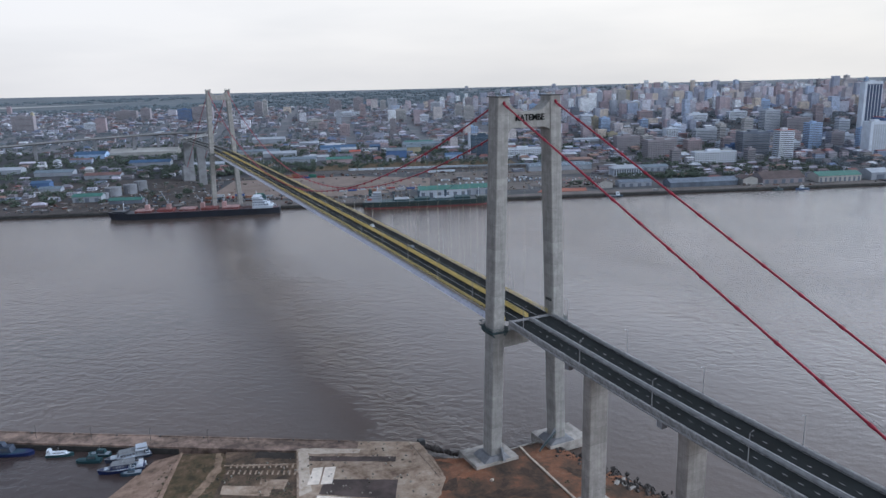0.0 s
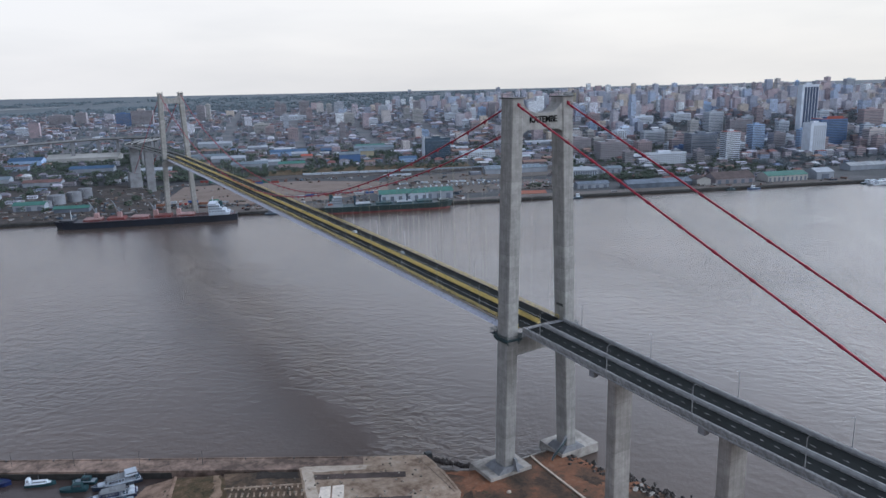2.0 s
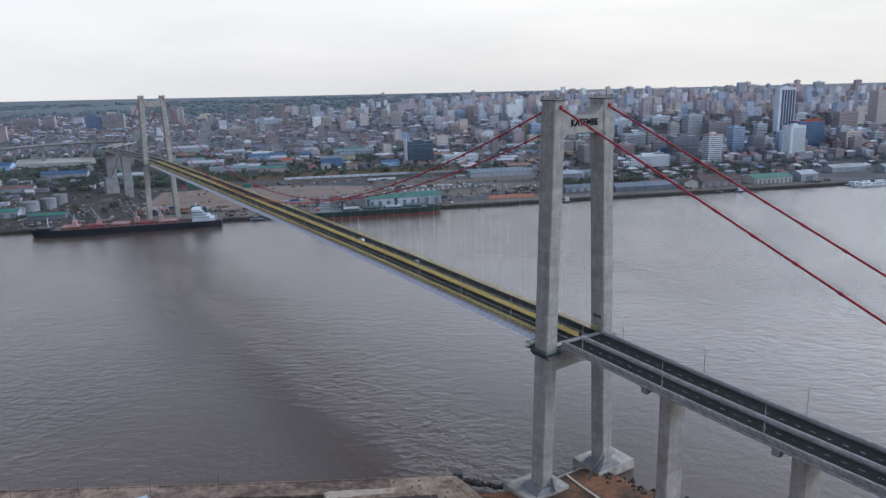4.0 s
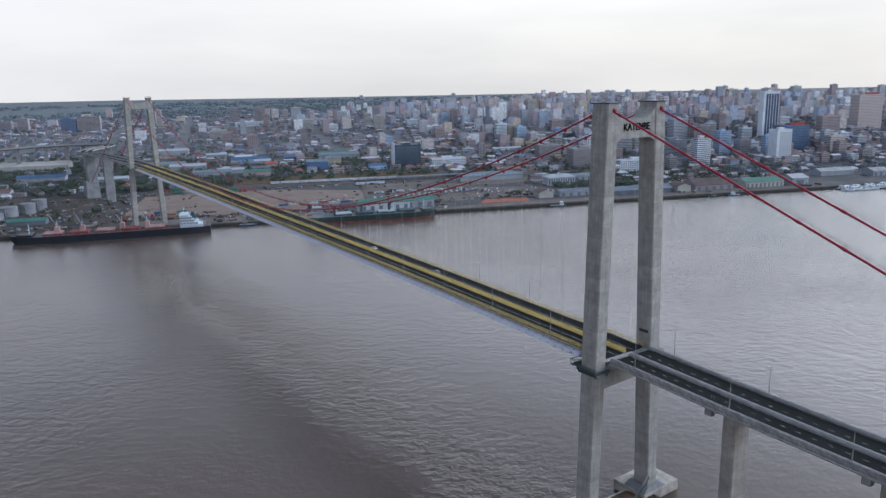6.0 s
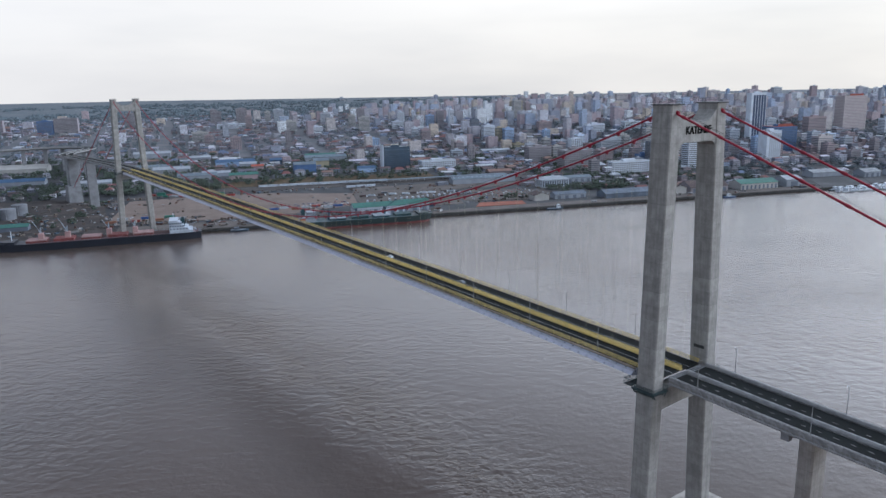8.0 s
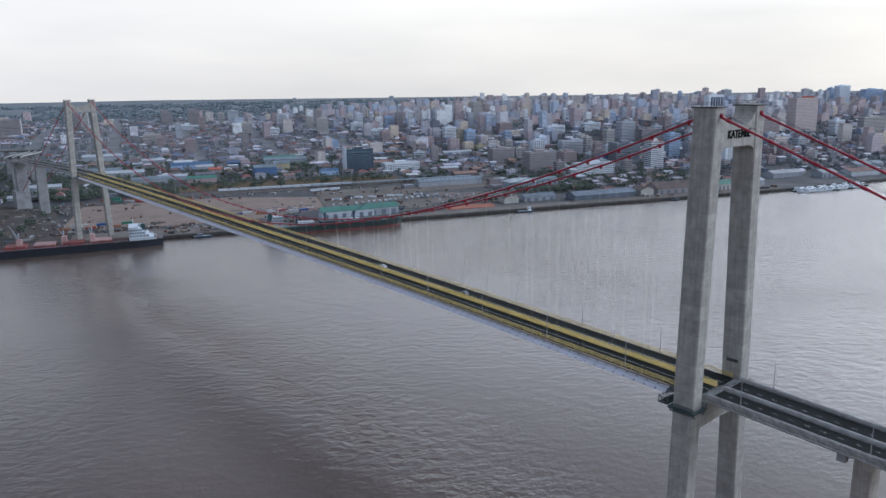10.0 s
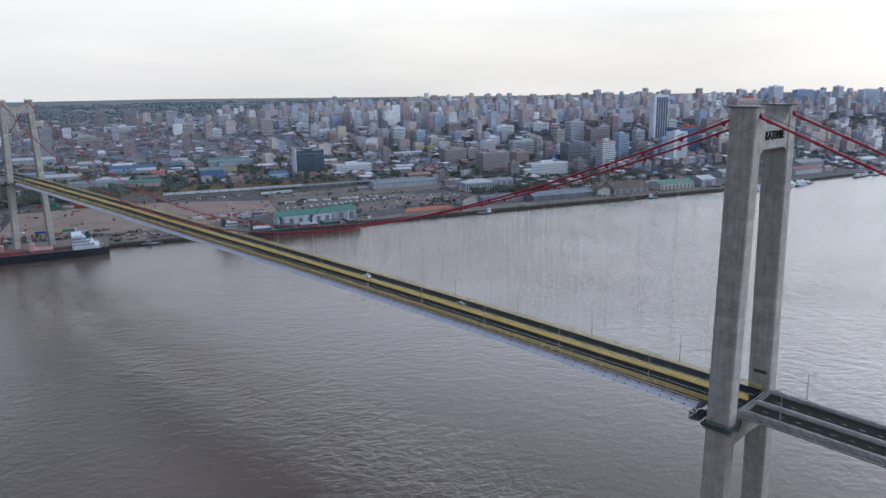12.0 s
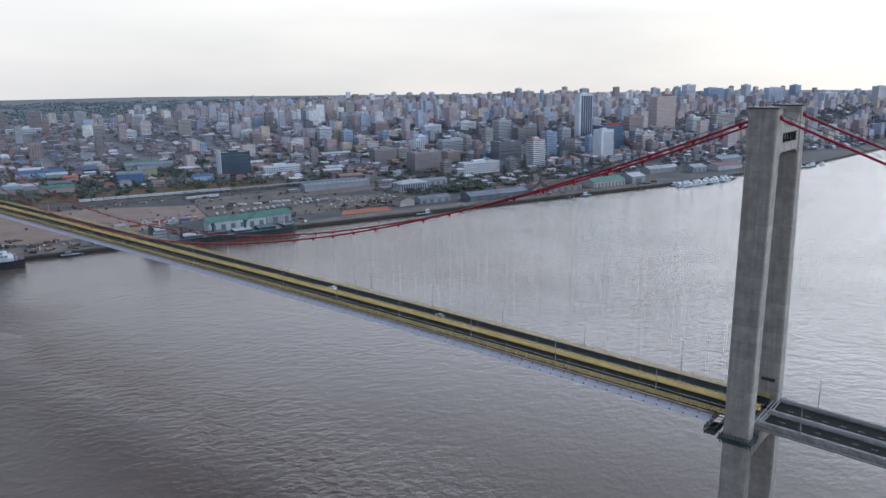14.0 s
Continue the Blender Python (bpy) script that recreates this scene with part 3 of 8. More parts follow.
box(bm, -350, 890, -1.75, -1.2, 1.2, 2.3)
part("fender_beam", bm, M_DARK, quay_fenders)


# ---- the bridge ----
M_WALK = surface("dusty_walkway", (0.24, 0.205, 0.17), 0.9, spread=0.2, scale=0.3, fine=2.0, bump=0.05)
SPAN = 680.0
road_z = curve_z([(-400, 51.5), (-145, 56.6), (-106, 57.2), (-60, 58.4), (-28, 59.8), (0, 61.5), (27, 62.0), (60, 63.1), (95, 64.2), (130, 65.2),
                  (178, 66.2), (250, 67.6), (340, 69.1), (430, 70.8), (526, 72.1), (680, 74.0), (760, 73.6), (855, 71.2), (988, 68.5), (1200, 58)])
TOP = 146.1


def leg_x(z, side=-1):
    """How far a leg's middle stands from the road's middle line; the legs lean in."""
    return 15.55 - 0.0305 * z


def leg_ring(side, z):
    c, hw = side * leg_x(z, side), 2.5
    hd = 3.27 + 0.0015 * z
    k = 0.35
    return [(c + sx, sy, z) for sx, sy in ((-hw + k, -hd), (hw - k, -hd), (hw, -hd + k), (hw, hd - k), (hw - k, hd), (-hw + k, hd), (-hw, hd - k), (-hw, -hd + k))]


def bridge_tower(y0, base, letters, band, deck, label):
    t = thing("bridge_tower", pose(0, y0, 0), label, "bridge tower", "towers of the bridge")
    for side in (-1, 1):
        bm = bmesh.new()
        zs = [base] + [z for z in np.arange(10, TOP, 8.0)] + [TOP]
        loft(bm, [leg_ring(side, z) for z in zs])
        leg = part("tower_leg", bm, M_TOWER, t)
        # flat cap with a railing round it, and the saddle housing
        bm = bmesh.new()
        cx = side * leg_x(TOP, side)
        box(bm, cx - 2.8, cx + 2.8, -4.0, 4.0, TOP, TOP + 0.35)
        part("cap_slab", bm, M_DARK, leg, "dark edged cap slab")
        bm = bmesh.new()
        rail = [(cx - 2.7, -3.9), (cx + 2.7, -3.9), (cx + 2.7, 3.9), (cx - 2.7, 3.9)]
        for k in range(4):
            (xa, ya), (xb, yb) = rail[k], rail[(k + 1) % 4]
            for h in (0.6, 1.15):
                tube(bm, [(xa, ya, TOP + 0.35 + h), (xb, yb, TOP + 0.35 + h)], 0.025, 4)
            for s in np.linspace(0, 1, 6)[:-1]:
                x, y = xa + (xb - xa) * s, ya + (yb - ya) * s
                tube(bm, [(x, y, TOP + 0.35), (x, y, TOP + 1.5)], 0.035, 4)
        part("cap_railing", bm, M_DARK, leg, "dark steel railing")
        # walkway bracket round the leg below the road
        bm = bmesh.new()
        hw, hd = 3.45, 4.5
        bx = side * leg_x(band, side)
        for (xa, xb, ya, yb) in ((bx - hw, bx + hw, -hd, -3.2), (bx - hw, bx + hw, 3.2, hd), (bx - hw, bx - 2.3, -3.2, 3.2), (bx + 2.3, bx + hw, -3.2, 3.2)):
            box(bm, xa, xb, ya, yb, band - 0.5, band)
        for k in range(12):
            a = -hd + 0.5 + k * (2 * hd - 1) / 11
            for sx in (-1, 1):
                tube(bm, [(bx + sx * hw, a, band), (bx + sx * hw, a, band + 1.5)], 0.11, 4)
                tube(bm, [(bx + sx * hw, a, band - 0.25), (bx + sx * 2.2, a, band - 1.9)], 0.2, 4)
        for h in (0.4, 0.95, 1.5):
            tube(bm, [(bx - hw, -hd, band + h), (bx + hw, -hd, band + h), (bx + hw, hd, band + h), (bx - hw, hd, band + h), (bx - hw, -hd, band + h)], 0.05, 4)
        part("leg_walkway", bm, M_TEALD, leg, "dark teal steel inspection walkway")
        # saddle cover where the cable enters the leg
        for s in (-1, 1):
            bm = bmesh.new()
            y = s * 3.35
            sx = side * 11.1
            loft(bm, [[(sx + 0.6 * math.cos(a), y - s * 0.3, TOP - 1.9 + 0.7 * math.sin(a)) for a in np.linspace(0, 2 * math.pi, 13)[:-1]],
                      [(sx + 0.45 * math.cos(a), y + s * 0.9, TOP - 2.3 + 0.45 * math.sin(a)) for a in np.linspace(0, 2 * math.pi, 13)[:-1]]])
            part("cable_collar", bm, M_RED, leg, "red cable collar at the saddle")
        # small wall ladders and box at road level
        bm = bmesh.new()
        zx = side * (leg_x(deck + 5, side) - 2.5)
        box(bm, zx - 0.25 if side > 0 else zx, zx + 0.02 if side > 0 else zx + 0.25, -2.2, 1.6, deck + 4.0, deck + 5.0)
        part("sign_box", bm, M_DARK, leg, "dark cable box")
    # arched upper beam, scooped on top and below
    bm = bmesh.new()
    rows = []
    for s in np.sin(np.linspace(-math.pi / 2, math.pi / 2, 25)):
        x = s * (leg_x(138) - 1.7)
        zt = TOP - 5.5 + 5.3 * abs(s) ** 3.2
        zb = 134.9 - 3.2 * (1 - math.sqrt(max(0.0, 1 - (max(0.0, abs(s) - 0.62) / 0.38) ** 2)))
        rows.append([(x, -3.2, zb), (x, -3.2, zt), (x, 3.2, zt), (x, 3.2, zb)])
    loft(bm, rows)
    beam = part("upper_beam", bm, M_TOWER, t, "scooped concrete cross beam")
    # lower beam under the road
    bm = bmesh.new()
    rows = []
    for s in np.linspace(-1, 1, 9):
        x = s * (leg_x(54) - 1.6)
        zb = band - 6.6 - 0.6 * abs(s)
        rows.append([(x, -2.6, zb), (x, -2.6, band - 0.6), (x, 2.6, band - 0.6), (x, 2.6, zb)])
    loft(bm, rows)
    part("lower_beam", bm, M_TOWER, t, "concrete cross beam under the road")
    if letters:
        cu = bpy.data.curves.new("sign", "FONT")
        cu.body, cu.align_x, cu.align_y = letters, "CENTER", "CENTER"
        cu.size, cu.extrude, cu.offset = 3.2, 0.1, 0.075
        tmp = bpy.data.objects.new("sign", cu)
        scene.collection.objects.link(tmp)
        bpy.context.view_layer.update()
        me = bpy.data.meshes.new_from_object(tmp.evaluated_get(bpy.context.evaluated_depsgraph_get()))
        bpy.data.objects.remove(tmp)
        me.materials.clear()
        me.materials.append(M_SIGN)
        ob = new("sign_letters", me)
        ob.parent = beam
        ob.matrix_basis = pose(0.1, -3.29, 138.4, 90, 0, 0) @ Matrix.Diagonal((0.92, 1, 1, 1))
        tagged(ob, "black raised letters")
    return t


bridge_tower(0, 4.0, "KATEMBE", 57.8, 61.9, "tall concrete bridge tower lettered KATEMBE at the near shore")
bridge_tower(SPAN, 6.0, "", 71.5, 74.2, "tall concrete bridge tower behind the moored cargo ship")
# pile caps of the near tower
for side in (-1, 1):
    pc = thing("pile_cap", pose(side * 17.3 + 1.6, 2.4, 0), "pale concrete pile cap under a tower leg", "pile cap", "pile caps of the towers")
    bm = bmesh.new()
    ring = [(-9.6, -7.4), (9.6, -7.4), (9.6, 7.4), (-9.6, 7.4)]
    foot = [(-side * 1.75 - 1.6 + sx, -2.4 + sy) for sx, sy in ((-3.4, -4.3), (3.4, -4.3), (3.4, 4.3), (-3.4, 4.3))]
    loft(bm, [[(x, y, 0.4) for x, y in ring], [(x, y, 4.4) for x, y in ring]])
    part("cap_block", bm, M_SLABW, pc)
    bm = bmesh.new()
    cx = -side * 1.75 - 1.6
    loft(bm, [[(cx + (x - cx) * kx, -2.4 + (y + 2.4) * ky, z) for x, y in foot] for z, kx, ky in ((4.4, 1.75, 1.12), (5.0, 1.6, 1.1), (6.3, 1.0, 1.0))])
    part("plinth", bm, M_FARC, pc)
    for s in ((1,) if side < 0 else ()):
        bm = bmesh.new()
        loft(bm, [[(-side * 1.75 - 1.6 + s * 2.3 + dx, -6.2 + dy, z) for dx, dy in ((-0.5, -0.5 * q), (0.5, -0.5 * q), (0.5, 0.5 * q), (-0.5, 0.5 * q))] for z, q in ((4.4, 5), (9.0, 1))])
        part("buttress", bm, M_FARC, pc, "weathered fin at the leg foot")
pipes = thing("pipe_bundle", pose(0, 0, 0), "dark bent pipes piled at the leg foot", "pipes")
for k in range(3):
    bm = bmesh.new()
    tube(bm, [(3.6 + 0.5 * k, -5.6 + 0.5 * k, 4.0), (4.6 + 0.5 * k, -5.3 + 0.5 * k, 4.9), (9.6 + 0.3 * k, -4.8 + 0.3 * k, 8.6 + 0.4 * k), (12.4, -4.0 + 0.3 * k, 10.4 + 0.5 * k)], 0.34, 8)
    part("pipe", bm, M_FARC if k else M_TEALD, pipes)
bm = bmesh.new()
for q in np.linspace(0.1, 0.95, 7):
    tube(bm, [(4.2 + 8.0 * q, -6.2 + 1.4 * q, 4.2 + 6.0 * q), (5.2 + 7.4 * q, -4.0 + 0.6 * q, 4.2 + 6.4 * q)], 0.12, 5)
part("pipe_clamp", bm, M_TEALD, pipes)
tie = thing("tie_beam", pose(0, 0, 0), "low concrete tie beam between the pile caps", "tie beam")
bm = bmesh.new()
box(bm, -6.2, 8.9, 3.0, 3.7, 0.8, 3.2)
part("beam_block", bm, M_SLABW, tie)

# road deck of the main span: a flat steel box with fairings
deck = thing("bridge_deck", pose(0, 0, 0), "long steel bridge deck with dark asphalt and yellow rails", "bridge deck")
main_ys = list(np.arange(-1.5, SPAN + 0.1, 10.0)) + [SPAN + 1.5]
bm = bmesh.new()
sweep(bm, [(-12.9, -2.0), (-10.0, -0.35), (10.0, -0.35), (12.9, -2.0), (7.4, -3.5), (-7.4, -3.5)], [y for y in main_ys if 4 < y < SPAN - 4], road_z)
part("box_girder", bm, M_FAIR, deck, "pale lavender-grey steel box with sloping edges")
bm = bmesh.new()
sweep(bm, [(-9.5, -0.34), (-9.5, -0.02), (9.5, -0.02), (9.5, -0.34)], main_ys, road_z)
part("carriageway", bm, M_ASPH, deck, "dark asphalt")
bm = bmesh.new()
for y in np.arange(8, SPAN - 8, 4.0):
    for x0, dz in ((-11.0, -1.1), (11.0, -1.1), (-12.5, -1.95), (12.5, -1.95)):
        box(bm, x0 - 0.2, x0 + 0.2, y - 0.18, y + 0.18, road_z(y) + dz - 0.1, road_z(y) + dz + 0.42)
tagged(part("edge_bracket", bm, M_ANCHOR, deck, "small blue-grey anchor brackets"), kind="stuff")
for x in (-4.3, 4.3):
    bm = bmesh.new()
    sweep(bm, [(x - 0.07, -0.03), (x - 0.07, 0.008), (x + 0.07, 0.008), (x + 0.07, -0.03)], main_ys, road_z)
    part("lane_line", bm, M_STEEL, deck, "worn grey lane line")


def guard_rail(name, x, ys, heights, thick, material, parent, post_step, label, post_h):
    bm = bmesh.new()
    for h in heights:
        sweep(bm, [(x - thick, h - thick * 1.3), (x - thick, h + thick * 1.3), (x + thick, h + thick * 1.3), (x + thick, h - thick * 1.3)], ys, road_z)
    rail = part(name, bm, material, parent, label)
    bm = bmesh.new()
    for y in np.arange(ys[0] + 0.5, ys[-1], post_step):
        z = road_z(y)
        box(bm, x - 0.06, x + 0.06, y - 0.06, y + 0.06, z - 0.05, z + post_h)
    tagged(part("rail_post", bm, material, rail), kind="stuff")


for x in (-9.75, 9.75):
    guard_rail("yellow_guard_rail", x, main_ys, (0.28, 0.68, 1.08, 1.46), 0.05, M_YELLOW, deck, 4.0, "yellow steel guard rail", 1.55)
for x in (-0.55, 0.55):
    guard_rail("yellow_median_rail", x, main_ys, (0.45, 0.85, 1.25), 0.07, M_YELLOW, deck, 2.0, "yellow steel median rail", 1.3)
bm = bmesh.new()
sweep(bm, [(-0.72, -0.02), (-0.72, 0.18), (0.72, 0.18), (0.72, -0.02)], main_ys, road_z)
part("median_kerb", bm, M_YELLOW, deck, "yellow painted median kerb")
for s in (-1, 1):
    bm = bmesh.new()
    sweep(bm, [(s * 9.95, -0.4), (s * 9.95, -0.12), (s * 10.75, -0.16), (s * 10.75, -0.55)], [y for y in main_ys if 4 < y < SPAN - 4], road_z)
    part("service_walk", bm, M_WALK, deck, "dusty tan service walkway")
for x in (-11.3, 11.3):
    guard_rail("walkway_rail", x, [y for y in main_ys if 4 < y < SPAN - 4], (-1.1,), 0.05, M_STEEL, deck, 8.0, "thin grey edge rail", -1.0)

# approach viaducts: concrete deck on piers
def viaduct(name, y_from, y_to, label):
    v = thing(name, pose(0, 0, 0), label, "viaduct", "approach viaducts")
    ys = list(np.arange(y_from, y_to + 0.1, (y_to - y_from) / max(2, round(abs(y_to - y_from) / 10))))
    bm = bmesh.new()
    sweep(bm, [(-10.0, -0.55), (-10.0, -0.12), (10.0, -0.12), (10.0, -0.55), (5.6, -0.95), (4.6, -3.0), (-4.6, -3.0), (-5.6, -0.95)], ys, road_z)
    part("box_girder", bm, M_CONC, v, "concrete box girder")
    bm = bmesh.new()
    sweep(bm, [(-9.4, -0.11), (-9.4, 0.0), (9.4, 0.0), (9.4, -0.11)], ys, road_z)
    part("carriageway", bm, M_ASPH, v, "dark asphalt")
    for s in (-1, 1):
        bm = bmesh.new()
        sweep(bm, [(s * 9.95, -1.15), (s * 9.75, 0.95), (s * 9.5, 0.95), (s * 9.4, 0.002), (s * 9.6, -1.15)], ys, road_z)
        par = part("parapet", bm, M_BARRIER, v, "pale concrete parapet")
        bm = bmesh.new()
        sweep(bm, [(s * 9.66 - 0.06, 1.15), (s * 9.66 - 0.06, 1.29), (s * 9.66 + 0.06, 1.29), (s * 9.66 + 0.06, 1.15)], ys, road_z)
        for y in np.arange(min(ys) + 1, max(ys), 2.0):
            box(bm, s * 9.66 - 0.05, s * 9.66 + 0.05, y - 0.05, y + 0.05, road_z(y) + 0.94, road_z(y) + 1.2)
        part("top_rail", bm, M_STEEL, par, "galvanised hand rail")
        bm = bmesh.new()
        sweep(bm, [(s * 10.45, -1.25), (s * 10.45, -0.85), (s * 9.9, -0.85), (s * 9.9, -1.25)], ys, road_z)
        part("edge_beam", bm, M_BARRIER, par)
        for xl in (s * 1.25, s * 8.9):
            bm = bmesh.new()
            sweep(bm, [(xl - 0.08, 0.0), (xl - 0.08, 0.012), (xl + 0.08, 0.012), (xl + 0.08, 0.0)], ys, road_z)
            part("edge_line", bm, M_PAINT, v)
    bm = bmesh.new()
    sweep(bm, [(-0.12, 0.0), (0.05, 0.85), (0.46, 0.85), (0.62, 0.0)], ys, road_z)
    part("median_barrier", bm, M_BARRIER, v, "broad pale concrete median barrier")
    bm = bmesh.new()
    sweep(bm, [(-0.84, 0.0), (-0.70, 0.80), (-0.56, 0.80), (-0.42, 0.0)], ys, road_z)
    part("median_barrier", bm, M_BARRIER, v, "slim pale concrete median barrier")
    bm = bmesh.new()
    box(bm, -0.06, 0.06, -0.72, 0.72, -0.012, 0.014)
    dash_me = bpy.data.meshes.new("lane_dash")
    bm.to_mesh(dash_me)
    bm.free()
    dash_me.materials.append(M_PAINT)
    y = -35.68 + 4.505 * math.ceil((min(ys) + 3 + 35.68) / 4.505)
    while y < max(ys) - 2:
        for x in (-4.3, 4.3):
            d = new("lane_dash", dash_me)
            d.parent = v
            d.matrix_basis = pose(x, y, road_z(y), math.degrees(math.atan((road_z(y + 1) - road_z(y - 1)) / 2)))
        y += 4.505
    return v


viaduct("approach_viaduct", -400.0, -4.2, "concrete approach viaduct with two dark carriageways and pale barriers")
viaduct("approach_viaduct", SPAN + 4.2, SPAN + 330, "concrete viaduct leading into the city")


def pier(x, y, z0, z1, w, d, label, cap=True, group="piers of the viaduct"):
    p = thing("bridge_pier", pose(x, y, z0), label, "bridge pier", group)
    h = z1 - z0
    bm = bmesh.new()
    k = 0.5
    def ring(z, a, b):
        return [(sx, sy, z) for sx, sy in ((-a + k, -b), (a - k, -b), (a, -b + k), (a, b - k), (a - k, b), (-a + k, b), (-a, b - k), (-a, -b + k))]
    loft(bm, [ring(0, w / 2, d / 2), ring(h * 0.5, w / 2, d / 2), ring(h, w / 2, d / 2)])
    part("shaft", bm, M_PIER if cap else M_FARC, p)
    bm = bmesh.new()
    for sx in (-1, 1):
        for sy in (-1, 1):
            box(bm, sx * w * 0.3 - 0.6, sx * w * 0.3 + 0.6, sy * d * 0.25 - 0.5, sy * d * 0.25 + 0.5, h, h + 0.45)
    part("bearing", bm, M_DARK, p)
    if cap:
        bm = bmesh.new()
        box(bm, -w * 0.75, w * 0.75, -d * 0.9, d * 0.9, -1.0, 0.9)
        part("footing", bm, M_SLABW, p)
        bm = bmesh.new()
        # inspection brackets under the girder beside the pier
        box(bm, -10.1, -8.3, 1.9, 4.2, h + 0.1, h + 2.6)
        tube(bm, [(-9.1, 3.0, h + 0.7), (-4.2, 2.0, h - 0.6)], 0.14, 5)
        part("drain_bracket", bm, M_FARC, p, "grey steel drain box")
    return p


for y in (-45.8, -91.3, -136.8, -182.3, -227.8, -273.3, -318.8):
    pier(0, y, 4.0, road_z(y) - 3.45, 8.0, 4.4, "rectangular concrete viaduct pier")

# main cables, parabolic over the river and taut to the anchorages
LOW = 76.0


def cable_z(y):
    if y < 0:
        return 143.4 + 0.42 * (y + 4.0)
    if y > SPAN:
        return cable_z(SPAN - y)
    return LOW + (144.5 - LOW) * ((y - SPAN / 2) / (SPAN / 2)) ** 2


hang_me = {}
for side in (-1, 1):
    x = side * 11.1
    c = thing("main_cable", pose(x, 0, 0), "thick red main cable slung over both towers", "bridge cable", "main cables of the bridge")
    bm = bmesh.new()
    ys = list(np.linspace(-284, -3.4, 40)) + list(np.linspace(3.0, SPAN - 3.4, 90)) + list(np.linspace(SPAN + 3.0, SPAN + 272, 40))
    for seg in (ys[:40], ys[40:130], ys[130:]):
        tube(bm, [(0, y, cable_z(y)) for y in seg], 0.33, 10)
    part("cable", bm, M_RED, c)
    for s in (-1, 1):
        bm = bmesh.new()
        for seg in (ys[:40], ys[40:130], ys[130:]):
            tube(bm, [(s * 0.45, y, cable_z(y) + 1.15) for y in seg], 0.035, 4)
        for k in range(-22, 78):
            y = 6.0 + k * 12.0
            if -282 < y < SPAN + 270 and abs(y) > 4 and abs(y - SPAN) > 4:
                tube(bm, [(s * 0.3, y, cable_z(y)), (s * 0.45, y, cable_z(y) + 1.2)], 0.04, 4)
        part("hand_rope", bm, M_DARK, c, "thin dark hand rope on posts")
    for k in range(-22, 78):
        y = 6.0 + k * 12.0
        if not (-282 < y < SPAN + 270) or abs(y) < 5 or abs(y - SPAN) < 5:
            continue
        slope = (cable_z(y + 1) - cable_z(y - 1)) / 2
        bm = bmesh.new()
        d = Vector((0, 1, slope)).normalized()
        tube(bm, [Vector((0, y, cable_z(y))) - 0.7 * d, Vector((0, y, cable_z(y))) + 0.7 * d], 0.47, 10)
        span_part = 0 < y < SPAN
        if span_part:
            box(bm, -0.16, 0.16, y - 0.45, y + 0.45, cable_z(y) - 1.0, cable_z(y) - 0.3)
        clamp = part("cable_clamp", bm, M_RED, c)
        if span_part and cable_z(y) - road_z(y) > 2.0:
            bm = bmesh.new()
            for dy in (-0.3, 0.3):
                tube(bm, [(0, y + dy, cable_z(y) - 0.9), (0, y + dy, road_z(y) - 0.9)], 0.016, 5)
            part("hanger", bm, M_HANGER, clamp, "pale yellow hanger ropes")

# street lamps: double arms on the median of the viaduct, single ones along the east edge
def lamp_mesh():
    bm = bmesh.new()
    loft(bm, [[(r * math.cos(a), r * math.sin(a), z) for a in np.linspace(0, 2 * math.pi, 9)[:-1]] for z, r in ((0, 0.14), (4, 0.11), (9.4, 0.07))])
    return bm


def street_lamp(x, y, lean, label):
    l = thing("street_lamp", pose(x, y, road_z(y) + (0.3 if abs(x) < 2 else 0.0)), label, "street lamp", "street lamps on the bridge")
    part("pole", lamp_mesh(), M_LAMP, l)
    bm = bmesh.new()
    tube(bm, [(0, 0, 9.2), (lean * 0.3, 0, 9.6), (lean * 0.9, 0, 9.7)], 0.04, 5)
    arm = part("arm", bm, M_LAMP, l)
    bm = bmesh.new()
    loft(bm, [[(lean * xx, yy * w, 9.65 + h) for yy, h in ((-1, 0), (1, 0), (0.6, 0.14), (-0.6, 0.14))] for xx, w in ((0.8, 0.08), (1.0, 0.13), (1.4, 0.09))])
    part("lantern", bm, M_LAMP, arm)
    return l


for k in range(-9, 21):
    y = 25.6 + k * 34.3 if k >= 0 else 20.4 + k * 34.9
    if abs(y) > 3 and abs(y - SPAN) > 3 and y < SPAN + 300:
        street_lamp(10.1, y, -1, "slim galvanised street lamp at the rail")
        street_lamp(-9.7, y, 1, "slim galvanised street lamp at the rail")

# expansion joint and frames at the near tower
for y0 in (-3.6, SPAN + 3.6):
    j = thing("expansion_joint", pose(0, y0, road_z(y0)), "pale steel expansion joint across the road", "expansion joint", "expansion joints of the deck")
    for k, s in enumerate((-0.9, 0.0, 0.9)):
        bm = bmesh.new()
        box(bm, -9.4, 9.4, s - 0.16, s + 0.16, -0.1, 0.02 + 0.004 * k)
        part("joint_bar", bm, M_FARC, j)
# maintenance gantry parked under the deck beside the tower
g = thing("maintenance_gantry", pose(-11.8, 6.7, 57.4), "grey steel inspection gantry hung under the deck edge", "gantry")
bm = bmesh.new()
for z in (0.0, 2.0):
    for a, b in (((-4, -1), (4, -1)), ((-4, 2), (4, 2)), ((-4, -1), (-4, 2)), ((4, -1), (4, 2))):
        tube(bm, [(*a, z), (*b, z)], 0.12, 5)
for k in range(9):
    for y in (-1, 2):
        tube(bm, [(-4 + k, y, 0), (-4 + k, y, 2.0)], 0.08, 4)
        if k < 8:
            tube(bm, [(-4 + k, y, 2.0 * (k % 2)), (-3 + k, y, 2.0 * ((k + 1) % 2))], 0.07, 4)
part("truss", bm, M_TEALD, g)
bm = bmesh.new()
box(bm, -4, 4, -0.9, 1.9, -0.06, 0.02)
